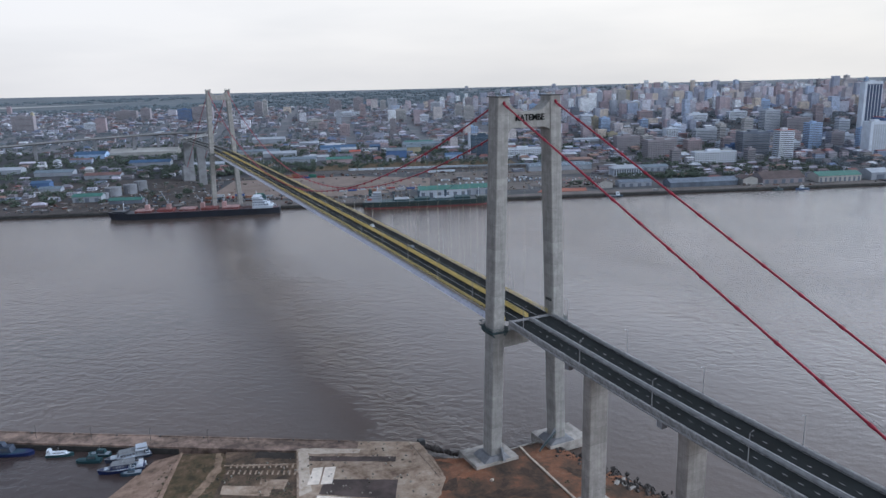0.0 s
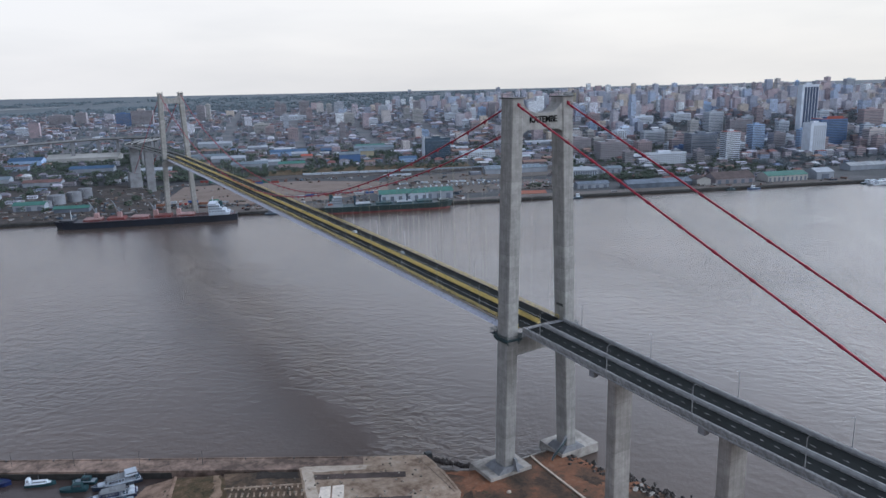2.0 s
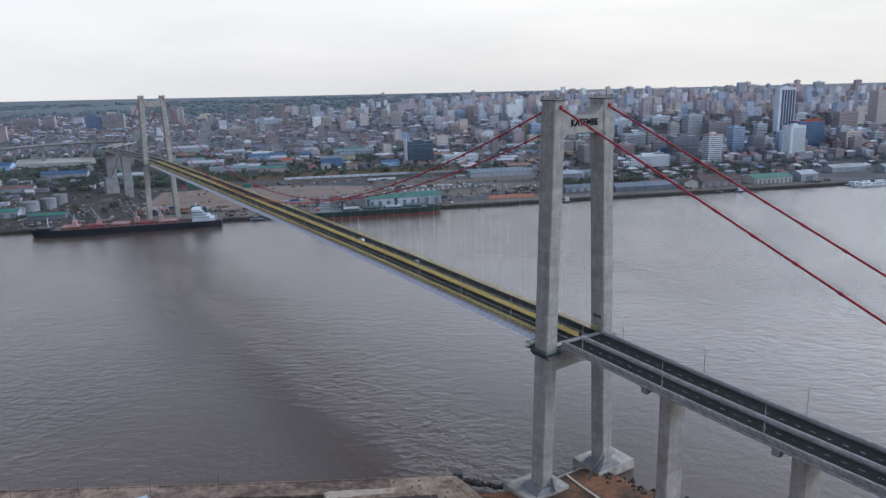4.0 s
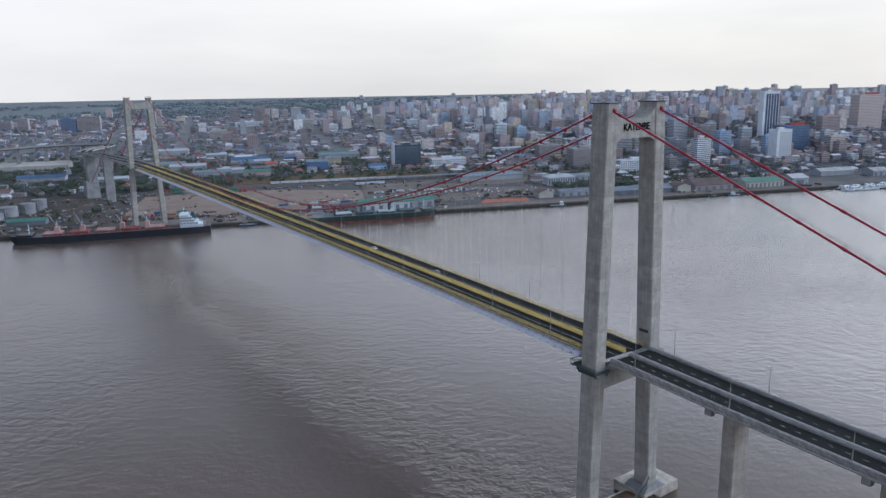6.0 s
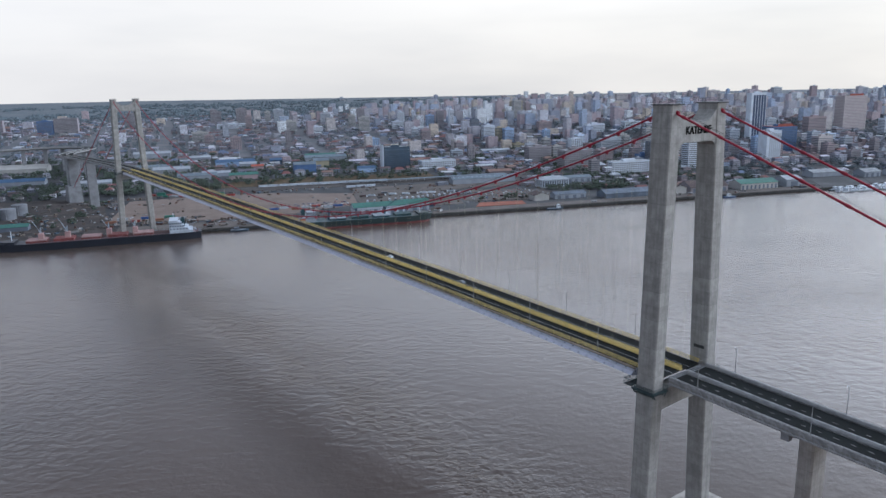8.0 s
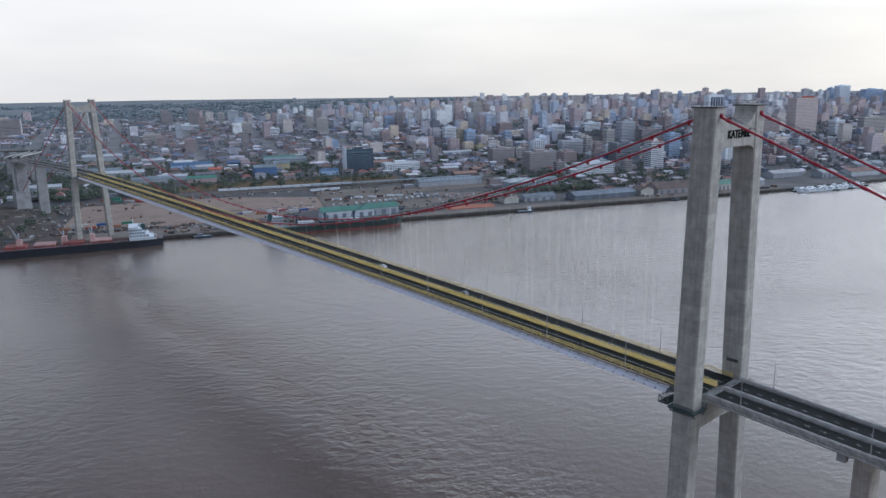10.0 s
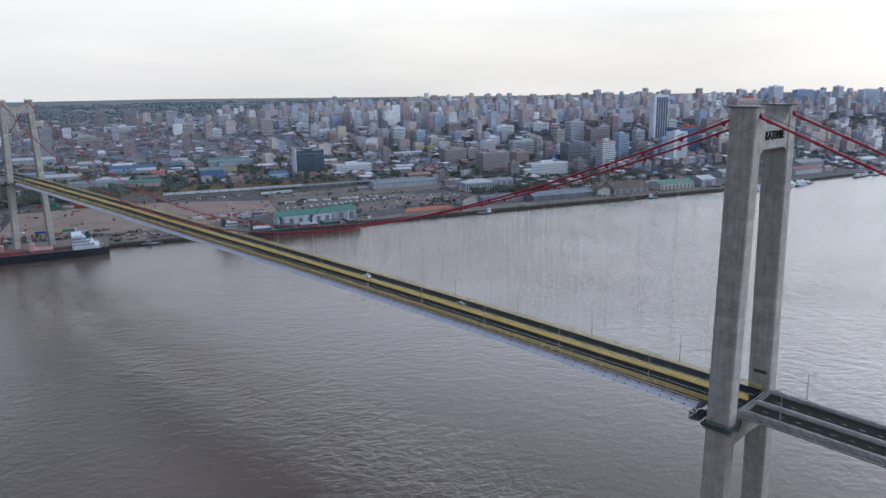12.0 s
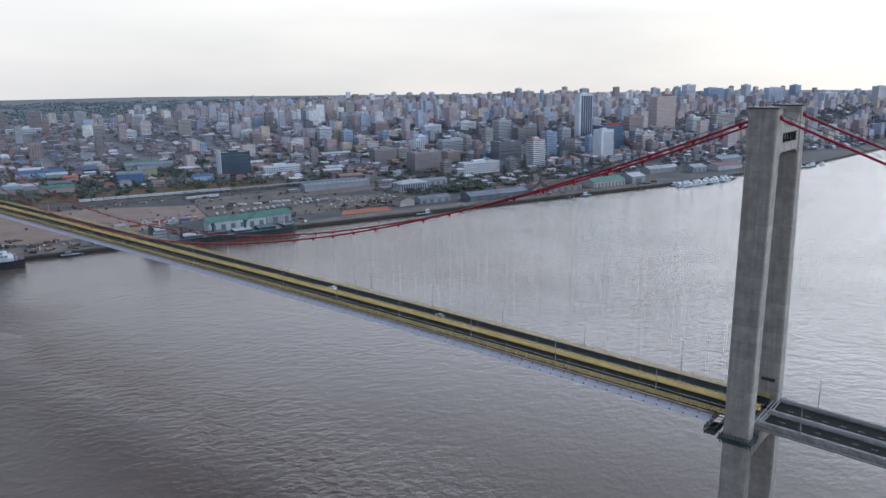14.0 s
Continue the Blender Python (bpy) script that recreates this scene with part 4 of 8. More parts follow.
part("platform", bm, M_DARK, g)

# ---- near shore: land, jetty, slabs ----
def flat(name, pts, z0, z1, material, label, category, kind="structure"):
    """A slab with the given outline."""
    bm = bmesh.new()
    loft(bm, [[(x, y, z0) for x, y in pts], [(x, y, z1) for x, y in pts]])
    return tagged(part(name, bm, material), label, category, kind=kind)


flat("ground_south", [(-127.4, 65.9), (-82.5, 38), (-45.9, 17.1), (-36.5, 13.1), (-30.3, 8.3), (-19.8, 3.7), (-7, 2.9), (8, 2.9), (13.5, -5), (15, -9), (16, -18), (19, -29), (22, -40), (25.5, -54), (38, -96.4), (126.2, -186.8), (940.7, -446.8), (4800, -900), (4800, -4800), (-4800, -4800), (-4800, -600), (-939.1, -220.7), (-343.7, -94.7), (-239.2, -48.5), (-187, -20.3), (-155.6, -1.4), (-139.9, 33.5)], -3, 3.0, M_SOIL,
     "bare red-brown soil of the near shore", "ground")

# ---- city filler ----
WALLS = [(0.36, 0.35, 0.35), (0.54, 0.54, 0.55), (0.28, 0.26, 0.25), (0.36, 0.29, 0.27), (0.25, 0.26, 0.28), (0.60, 0.60, 0.61), (0.40, 0.38, 0.33), (0.33, 0.38, 0.45), (0.24, 0.18, 0.165), (0.42, 0.37, 0.36), (0.20, 0.21, 0.23), (0.46, 0.45, 0.44)]
ROOFS = [(0.12, 0.095, 0.09), (0.24, 0.24, 0.25), (0.44, 0.46, 0.48), (0.15, 0.11, 0.10), (0.17, 0.17, 0.18), (0.20, 0.135, 0.12), (0.30, 0.30, 0.31), (0.58, 0.59, 0.60), (0.13, 0.13, 0.135), (0.15, 0.21, 0.30), (0.22, 0.10, 0.085), (0.10, 0.10, 0.105)]
# Wall and roof colours are shifted towards blue, standing in for haze.
WALLS = [(r * 0.87, g * 0.92, b_ * 1.06) for r, g, b_ in WALLS]
ROOFS = [(r * 0.70, g * 0.69, b_ * 0.82) for r, g, b_ in ROOFS] + [(0.36, 0.40, 0.46), (0.43, 0.46, 0.50), (0.20, 0.13, 0.11)]
# Apartment colours hold the haze: bluish walls, close together in tone.
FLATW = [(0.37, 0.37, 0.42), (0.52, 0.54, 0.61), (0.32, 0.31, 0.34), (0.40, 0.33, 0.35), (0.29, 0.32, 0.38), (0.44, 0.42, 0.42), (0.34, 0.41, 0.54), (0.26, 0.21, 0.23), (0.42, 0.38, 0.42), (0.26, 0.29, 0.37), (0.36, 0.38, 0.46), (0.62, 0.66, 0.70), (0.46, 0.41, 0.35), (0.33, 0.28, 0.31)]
# The lifted glass colour softens these windows as haze would.
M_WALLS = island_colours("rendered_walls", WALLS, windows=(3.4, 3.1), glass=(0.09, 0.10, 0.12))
# Walls lifted and glass kept pale, in place of distance haze.
M_FLATS_HAZED = island_colours("hazed_apartment_walls", [(r * 1.28, g * 1.28, b_ * 1.28) for r, g, b_ in FLATW], windows=(3.2, 3.0), glass=(0.19, 0.205, 0.235))
M_ROOFS = island_colours("sheet_roofs", ROOFS, 0.75, 0.35)


class Bodies:
    """Many plain buildings in one mesh: walls with their metres in the UV map, and roofs."""

    def __init__(self):
        self.v, self.f, self.m, self.uv = [], [], [], []

    def quad(self, pts, slot, uvs):
        n = len(self.v)
        self.v += pts
        self.f.append(tuple(range(n, n + len(pts))))
        self.m.append(slot)
        self.uv += uvs

    def body(self, u, v, w, d, z0, z1, turn=0.0, roof="flat", over=0.0):
        c, s = math.cos(turn), math.sin(turn)
        def at(a, b, z):
            return tuple(CITY @ Vector((u + a * c - b * s, v + a * s + b * c, z)))
        n = len(self.v)
        ring = [(-w / 2, -d / 2), (w / 2, -d / 2), (w / 2, d / 2), (-w / 2, d / 2)]
        self.v += [at(a, b, z0) for a, b in ring] + [at(a, b, z1) for a, b in ring]
        off = random.random() * 3
        for k in range(4):
            j = (k + 1) % 4
            self.f.append((n + k, n + j, n + 4 + j, n + 4 + k))
            self.m.append(0)
            l = (w, d, w, d)[k]
            self.uv += [(off, 0), (off + l, 0), (off + l, z1 - z0), (off, z1 - z0)]
        if roof == "flat":
            # parapet: the roof lies a little below the wall tops on an inset
            n2 = len(self.v)
            self.v += [at(a * 0.96, b * 0.96, z1) for a, b in ring] + [at(a * 0.96, b * 0.96, z1 - 0.6) for a, b in ring]
            for k in range(4):
                j = (k + 1) % 4
                self.f.append((n + 4 + k, n + 4 + j, n2 + j, n2 + k))
                self.f.append((n2 + k, n2 + j, n2 + 4 + j, n2 + 4 + k))
                self.m += [2, 2]
                self.uv += [(0, 0)] * 8
            self.f.append((n2 + 4, n2 + 5, n2 + 6, n2 + 7))
            self.m.append(1)
            self.uv += [(0, 0)] * 4
        else:
            n2 = len(self.v)
            rise = min(w, d) * (0.16 if roof == "shed" else 0.3)
            o = 0.5
            e = [(-w / 2 - o, -d / 2 - o), (w / 2 + o, -d / 2 - o), (w / 2 + o, d / 2 + o), (-w / 2 - o, d / 2 + o)]
            if w >= d:
                hip = 0 if roof == "shed" else d * 0.35
                r = [(-w / 2 - o + hip, 0), (w / 2 + o - hip, 0)]
            else:
                hip = 0 if roof == "shed" else w * 0.35
                r = [(0, -d / 2 - o + hip), (0, d / 2 + o - hip)]
            self.v += [at(a, b, z1 - 0.1) for a, b in e] + [at(a, b, z1 + rise) for a, b in r]
            A, B, C, D, P, Q = range(n2, n2 + 6)
            faces = [(A, B, Q, P), (C, D, P, Q), (D, A, P), (B, C, Q)] if w >= d else [(B, C, Q, P), (D, A, P, Q), (A, B, P), (C, D, Q)]
            for f in faces:
                self.f.append(f)
                self.m.append(1)
                self.uv += [(0, 0)] * len(f)

    def make(self, name, materials, label, category):
        me = bpy.data.meshes.new(name)
        me.from_pydata(self.v, [], self.f)
        for m in materials:
            me.materials.append(m)
        me.polygons.foreach_set("material_index", self.m)
        layer = me.uv_layers.new(name="UVMap")
        layer.data.foreach_set("uv", np.array(self.uv, dtype=np.float32).ravel())
        me.update()
        return tagged(new(name, me), label, category, kind="stuff")


rng = random.Random(7)
KEEP = []        # (u, v, radius) kept free for the buildings of their own


def free(u, v, r):
    return all((u - a) ** 2 + (v - b) ** 2 > (r + c) ** 2 for a, b, c in KEEP)


def landmark_room(u, v, w, d):
    KEEP.append((u, v, 0.55 * max(w, d)))


# GROVE gathers the distant trees that take the hazed leaf colour
LEAF, GROVE = {"v": [], "f": []}, {"v": [], "f": []}


def crown(store, u, v, z, r, h, n):
    """A crown of many small leaf clumps, thinner and uneven at the rim."""
    for _ in range(n * 2):
        a, q = rng.uniform(0, 2 * math.pi), rng.random() ** 0.5
        hh = rng.random()
        rr = r * q * (0.55 + 0.9 * hh * (1.25 - hh)) 
        c = CITY @ Vector((u + rr * math.cos(a), v + rr * math.sin(a), z + h * (0.3 + 0.7 * hh)))
        s = r * rng.uniform(0.18, 0.36)
        k = len(store["v"])
        tw = rng.uniform(0, 6.28)
        for j in range(4):
            b = tw + j * 1.571
            store["v"].append((c.x + s * math.cos(b) * rng.uniform(0.7, 1.2), c.y + s * math.sin(b) * rng.uniform(0.7, 1.2), c.z + rng.uniform(-0.25, 0.1) * s))
        store["v"].append((c.x, c.y, c.z + s * rng.uniform(0.5, 0.8)))
        store["v"].append((c.x, c.y, c.z - s * 0.6))
        for j in range(4):
            store["f"].append((k + j, k + (j + 1) % 4, k + 4))
            store["f"].append((k + (j + 1) % 4, k + j, k + 5))

# ---- buildings that stand out ----
def paint(name, c, rough=0.75, spread=0.10):
    # Cool shift in each paint, put in for blue haze over the city.
    c = (c[0] * 0.90, c[1] * 0.98, c[2] * 1.08)
    return surface(name, c, rough, spread=spread, scale=0.08, fine=0.7, bump=0)


# Window glass lifted to a pale grey-blue, haze put into its colour.
M_GLASS = surface("window_glass", (0.19, 0.205, 0.235), 0.12, 0.3, spread=0.2, scale=0.2, bump=0, vary=0.35)
M_BLUEGLASS = surface("blue_curtain_glass", (0.10, 0.15, 0.22), 0.15, 0.6, spread=0.25, scale=0.15, bump=0, vary=0.25)
M_WHITE = paint("white_render", (0.66, 0.67, 0.69))
M_CREAM = paint("cream_render", (0.43, 0.40, 0.36))
M_BEIGE = paint("beige_cladding", (0.56, 0.48, 0.44))
# Pale blue-grey wall colour that stands in for haze on the skyline.
M_PALE_HAZED = paint("hazed_pale_render", (0.66, 0.71, 0.78))
M_BROWN = paint("brown_render", (0.29, 0.25, 0.25))
M_SHEDW = paint("grimy_white_render", (0.31, 0.32, 0.34))
M_OFFW = paint("dull_white_render", (0.48, 0.50, 0.53))
M_NAVY = paint("navy_glazing", (0.045, 0.07, 0.125), 0.3)
M_GREYR = paint("grey_render", (0.44, 0.45, 0.47))
M_DARKR = paint("dark_render", (0.15, 0.165, 0.195))
M_PINK = paint("pink_render", (0.36, 0.27, 0.26))
M_LBLUE = paint("pale_blue_render", (0.36, 0.46, 0.62))
M_BLUE = paint("blue_render", (0.09, 0.15, 0.28))
M_OCHRE = paint("ochre_render", (0.40, 0.34, 0.22))
M_ROOFG = paint("grey_roof", (0.30, 0.30, 0.30), 0.9, 0.25)
M_REDT = paint("red_roof_tile", (0.36, 0.09, 0.06), 0.85, 0.2)
M_GREENT = paint("green_sheet_roof", (0.055, 0.15, 0.118), 0.7, 0.15)
M_WHITET = paint("white_sheet_roof", (0.34, 0.35, 0.37), 0.6, 0.12)
M_BLUET = paint("blue_sheet_roof", (0.05, 0.10, 0.18), 0.6, 0.15)
M_RUST = paint("rusty_sheet_roof", (0.15, 0.085, 0.075), 0.8, 0.3)
M_SLATE = paint("slate_blue_roof", (0.13, 0.15, 0.18), 0.8, 0.25)
M_UMBER = paint("dark_brown_roof", (0.085, 0.060, 0.056), 0.85, 0.25)
M_LGREY = paint("pale_grey_roof", (0.15, 0.18, 0.205), 0.7, 0.15)

WINDOWS = {}


def window_mesh(w, h, material):
    """A window: a thin frame proud of the wall with a pane set back in it."""
    key = (round(w, 2), round(h, 2), material.name)
    if key not in WINDOWS:
        bm = bmesh.new()
        box(bm, -w / 2, w / 2, -0.06, 0.05, 0, h, 0)
        box(bm, -w / 2 - 0.12, w / 2 + 0.12, -0.3, 0.0, -0.22, -0.02, 1)
        me = bpy.data.meshes.new("window")
        bm.to_mesh(me)
        bm.free()
        me.materials.append(material)
        me.materials.append(M_ROOFG)
        WINDOWS[key] = me
    return WINDOWS[key]


def block(u, v, w, d, h, wall, label, turn=0.0, storey=3.2, bays=None, side_bays=None, ribbon_windows=False, glass=None, roof=None, plant=True, name="building", category="building", blank_side=False, crown_m=None, band=0.52, front=0.94, sign=None, upright=0):
    """A building of several storeys: walls, a parapet, a roof, plant on it, and its windows on the two sides towards the bay."""
    glass = glass or M_GLASS
    w, d, h = w * 1.03, d * 1.03, h * 1.05
    b = thing(name, at_city(u, v, turn, -1.0), label if len(label.split()) > 4 else label + " in the city", category)
    landmark_room(u, v, w, d)
    far_off = math.hypot(u, v) > 1000
    ribbon_windows = ribbon_windows or far_off
    # Narrower bands on far blocks lighten them, as haze would.
    band = min(band, 0.34) if far_off else band
    h += 1.0
    bm = bmesh.new()
    box(bm, -w / 2, w / 2, -d / 2, d / 2, 0, h - 0.9)
    walls = part("wall", bm, wall, b)
    bm = bmesh.new()
    for x0, x1, y0, y1 in ((-w / 2 - 0.1, w / 2 + 0.1, -d / 2 - 0.1, -d / 2 + 0.35), (-w / 2 - 0.1, w / 2 + 0.1, d / 2 - 0.35, d / 2 + 0.1),
                           (-w / 2 - 0.1, -w / 2 + 0.35, -d / 2 + 0.35, d / 2 - 0.35), (w / 2 - 0.35, w / 2 + 0.1, -d / 2 + 0.35, d / 2 - 0.35)):
        box(bm, x0, x1, y0, y1, h - 0.9, h)
    part("parapet", bm, crown_m or wall, b)
    bm = bmesh.new()
    box(bm, -w / 2 + 0.35, w / 2 - 0.35, -d / 2 + 0.35, d / 2 - 0.35, h - 0.9, h - 0.75)
    part("roof", bm, roof or M_ROOFG, b)
    if plant:
        bm = bmesh.new()
        box(bm, -w * 0.18, w * 0.14, -d * 0.2, d * 0.22, h - 0.75, h + 2.8)
        part("plant_room", bm, wall, b)
    if sign:
        bm = bmesh.new()
        box(bm, -w * 0.3, w * 0.3, -d / 2 - 0.2, -d / 2 + 0.4, h, h + 4.2)
        part("roof_sign", bm, sign, b, "plain red roof sign")
    if upright:
        # tall glazed strips between white piers, cut by thin spandrels
        for i in range(upright):
            step = w * front / upright
            o = new("glazed_strip", window_mesh(step * 0.82, h - 9.0, glass))
            o.parent = walls
            o.matrix_basis = pose(-w * front / 2 + (i + 0.5) * step + w * (1 - front) * 0.35, -d / 2, 4.0)
        return b
    floors = max(1, int((h - 2.0) / storey))
    nx = bays or max(2, int(w / 4.2))
    ny = side_bays or max(2, int(d / 4.2))
    for k in range(floors):
        z = 1.9 + k * storey
        if ribbon_windows:
            for sw, yy, rz, on in ((w * front, -d / 2, 0, True), (d * 0.94, -w / 2, -90, not blank_side)):
                if on:
                    o = new("window_band", window_mesh(sw, storey * band, glass))
                    o.parent = walls
                    o.matrix_basis = pose(0 if rz == 0 else yy, yy if rz == 0 else 0, z + storey * 0.25, 0, 0, rz)
        else:
            me = window_mesh(w / nx * 0.62, storey * 0.5, glass)
            for i in range(nx):
                o = new("window", me)
                o.parent = walls
                o.matrix_basis = pose(-w / 2 + (i + 0.5) * w / nx, -d / 2, z + storey * 0.25)
            if not blank_side:
                me = window_mesh(d / ny * 0.62, storey * 0.5, glass)
                for i in range(ny):
                    o = new("window", me)
                    o.parent = walls
                    o.matrix_basis = pose(-w / 2, -d / 2 + (i + 0.5) * d / ny, z + storey * 0.25, 0, 0, -90)
    return b


def gable_shed(u, v, w, d, h, wall, roof, label, turn=0.0, rise=0.16, doors=0, name="warehouse", bands=False):
    """A long shed with a pitched sheet roof, ridge along its length."""
    b = thing(name, at_city(u, v, turn, -0.5), label if len(label.split()) > 4 else label + " in the port", "warehouse")
    landmark_room(u, v, w, d)
    w, d, h = w * 1.03, d * 1.03, h * 1.05 + 0.5
    r = d * rise
    bm = bmesh.new()
    loft(bm, [[(x, -d / 2, 0), (x, -d / 2, h), (x, 0, h + r), (x, d / 2, h), (x, d / 2, 0)] for x in (-w / 2, w / 2)])
    walls = part("wall", bm, wall, b)
    for s in (-1, 1):
        bm = bmesh.new()
        loft(bm, [[(x, 0, h + r + 0.1), (x, s * (d / 2 + 0.8), h - 0.05 - r * 1.6 / d), (x, s * (d / 2 + 0.8), h + 0.2 - r * 1.6 / d), (x, 0, h + r + 0.35)] for x in (-w / 2 - 0.8, w / 2 + 0.8)])
        sl = part("roof_slope", bm, roof, b)
        if bands:
            bm = bmesh.new()
            n = int(w / 7)
            for k in range(n):
                x = -w / 2 + (k + 0.5) * w / n
                loft(bm, [[(x + e, s * 0.12 * d, h + r * 0.76 + 0.36), (x + e, s * 0.38 * d, h + r * 0.24 + 0.36), (x + e, s * 0.38 * d, h + r * 0.24 + 0.43), (x + e, s * 0.12 * d, h + r * 0.76 + 0.43)] for e in (-0.6, 0.6)])
            part("rooflight", bm, M_WHITET, sl)
    for k in range(doors):
        bm = bmesh.new()
        x = -w / 2 + (k + 0.5) * w / doors
        box(bm, x - w / doors * 0.22, x + w / doors * 0.22, -d / 2 - 0.08, -d / 2 + 0.1, 0.5, h * 0.72)
        part("door", bm, M_DARKR, walls)
    return b

# the downtown row above the quay, west to east
block(385, 449, 46, 24, 38, M_BLUEGLASS, "long office block faced in blue-black curtain glass", storey=3.6, ribbon_windows=True, glass=M_BLUEGLASS, turn=0, name="glass_office")
bm = bmesh.new()
box(bm, -24.9, -23.9, -13.0, 13.0, 0.0, 44.5)
part("end_wall", bm, M_WHITE, bpy.data.objects["glass_office"], "white end wall")
block(459, 450, 62, 22, 12, M_WHITE, "low white office complex with dark windows")
block(850, 284, 25, 20, 47, M_WHITE, "white hotel slab with a red roof and dark window rows", storey=3.4, ribbon_windows=True, roof=M_REDT, crown_m=M_REDT, band=0.4)
block(975, 404, 24, 20, 44, M_LBLUE, "pale blue and white apartment tower")
block(1155, 512, 37, 15, 91, M_WHITE, "tall white bank tower with a blue glass front", storey=3.6, plant=True, glass=M_NAVY, front=0.86, upright=5)
block(1017, 300, 30, 22, 54, M_WHITE, "white slab tower with grey upright fins", glass=M_GREYR, front=0.8, upright=6)
block(1125, 405, 56, 30, 46, M_BLUE, "dark blue glass block with red top storeys", ribbon_windows=True, glass=M_BLUEGLASS, crown_m=M_REDT, sign=M_REDT)
block(1424, 545, 62, 26, 71, M_BEIGE, "broad beige hotel slab with a red roof sign", storey=3.3, ribbon_windows=True, band=0.3, glass=M_PINK, sign=M_REDT)
block(1438, 462, 26, 18, 37, M_WHITE, "white apartment block")
block(1582, 500, 68, 18, 33, M_CREAM, "long cream apartment block")
block(826, 336, 48, 26, 40, M_DARKR, "dark grey office slab", ribbon_windows=True)
block(1000, 592, 32, 24, 43, M_GREYR, "grey office tower")
block(861, 558, 68, 20, 22, M_GREYR, "long grey block with tall fins")
block(667, 345, 50, 28, 31, M_BROWN, "brown office block with square windows")
block(662, 482, 44, 24, 25, M_BROWN, "brown apartment block")
block(793, 590, 24, 20, 23, M_WHITE, "white and dark apartment block", blank_side=True)
block(728, 275, 70, 18, 18, M_WHITE, "long white block of shops and flats")
block(744, 385, 26, 20, 24, M_PINK, "pink apartment block")
block(925, 758, 44, 18, 19, M_WHITE, "white school-like slab")
block(705, 727, 20, 18, 34, M_LBLUE, "pale blue tower block")
block(693, 815, 26, 18, 31, M_WHITE, "white tower with dark stripes", ribbon_windows=True)
block(915, 1180, 30, 22, 52, M_OCHRE, "ochre apartment tower")
block(678, 1030, 11, 14, 45, M_WHITE, "thin white tower block", blank_side=True)
block(202, 1480, 30, 22, 45, M_BROWN, "brown apartment tower")
block(302, 1440, 27, 22, 41, M_GREYR, "grey apartment tower")
block(439, 862, 28, 18, 17, M_LBLUE, "pale blue block")
block(-288, 1340, 36, 20, 33, M_BLUE, "bright blue apartment slab")
block(-240, 1345, 56, 20, 38, M_BROWN, "dark brown apartment slab")
# skyline blocks take pale walls, coloured as if seen through haze
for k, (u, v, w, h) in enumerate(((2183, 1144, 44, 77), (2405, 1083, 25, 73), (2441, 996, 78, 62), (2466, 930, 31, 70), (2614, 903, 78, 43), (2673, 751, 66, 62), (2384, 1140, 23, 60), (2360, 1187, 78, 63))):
    block(u, v, w, 24, h, (M_PALE_HAZED, M_WHITE, M_PALE_HAZED, M_LBLUE)[k % 4], "tall apartment block on the skyline", plant=True)

# port sheds
gable_shed(253, 22, 60, 22, 11, M_OFFW, M_GREENT, "long white port shed with a green sheet roof", doors=6)
gable_shed(467, 250, 100, 18, 7.5, M_SHEDW, M_LGREY, "long railway station shed with a pale grey roof", bands=True)


def columned_hall(u, v, w, d, h, label):
    """A classical hall: glazed walls behind a row of white columns, an entablature and a hipped roof with a lantern."""
    b = thing("columned_hall", at_city(u, v, 0, -0.5), label, "hall")
    landmark_room(u, v, w, d)
    bm = bmesh.new()
    box(bm, -w / 2 + 1.6, w / 2 - 1.6, -d / 2 + 1.6, d / 2 - 1.6, 0, h)
    part("wall", bm, M_DARKR, b, "dark glazed wall behind the columns")
    bm = bmesh.new()
    box(bm, -w / 2, w / 2, -d / 2, d / 2, 0, 1.6)
    part("plinth", bm, M_CREAM, b)
    bm = bmesh.new()
    box(bm, -w / 2, w / 2, -d / 2, d / 2, h, h + 1.7)
    part("entablature", bm, M_OFFW, b, "pale entablature")
    bm = bmesh.new()
    loft(bm, [[(-w / 2 - 0.7, -d / 2 - 0.7, h + 1.7), (w / 2 + 0.7, -d / 2 - 0.7, h + 1.7), (w / 2 + 0.7, d / 2 + 0.7, h + 1.7), (-w / 2 - 0.7, d / 2 + 0.7, h + 1.7)],
              [(-w / 2 + d * 0.36, -d * 0.1, h + 5.2), (w / 2 - d * 0.36, -d * 0.1, h + 5.2), (w / 2 - d * 0.36, d * 0.1, h + 5.2), (-w / 2 + d * 0.36, d * 0.1, h + 5.2)]])
    part("roof", bm, M_WHITET, b, "pale hipped roof")
    bm = bmesh.new()
    loft(bm, [[(-2, -2, h + 5.0), (2, -2, h + 5.0), (2, 2, h + 5.0), (-2, 2, h + 5.0)], [(-1.4, -1.4, h + 7.2), (1.4, -1.4, h + 7.2), (1.4, 1.4, h + 7.2), (-1.4, 1.4, h + 7.2)]])
    part("lantern", bm, M_OFFW, b)
    bm = bmesh.new()
    a = np.linspace(0, 2 * math.pi, 11)[:-1]
    loft(bm, [[(r * math.cos(t), r * math.sin(t), z) for t in a] for z, r in ((1.6, 0.85), (2.1, 0.65), (h - 0.6, 0.56), (h, 0.8))])
    col = bpy.data.meshes.new("column")
    bm.to_mesh(col)
    bm.free()
    col.materials.append(M_WHITE)
    nx, ny = int(w / 4), int(d / 4)
    spots = [(-w / 2 + 0.9 + k * (w - 1.8) / nx, -d / 2 + 0.9) for k in range(nx + 1)] + [(-w / 2 + 0.9, -d / 2 + 0.9 + k * (d - 1.8) / ny) for k in range(1, ny + 1)]
    for x, y in spots:
        o = new("column", col)
        o.parent, o.location = b, (x, y, 0)


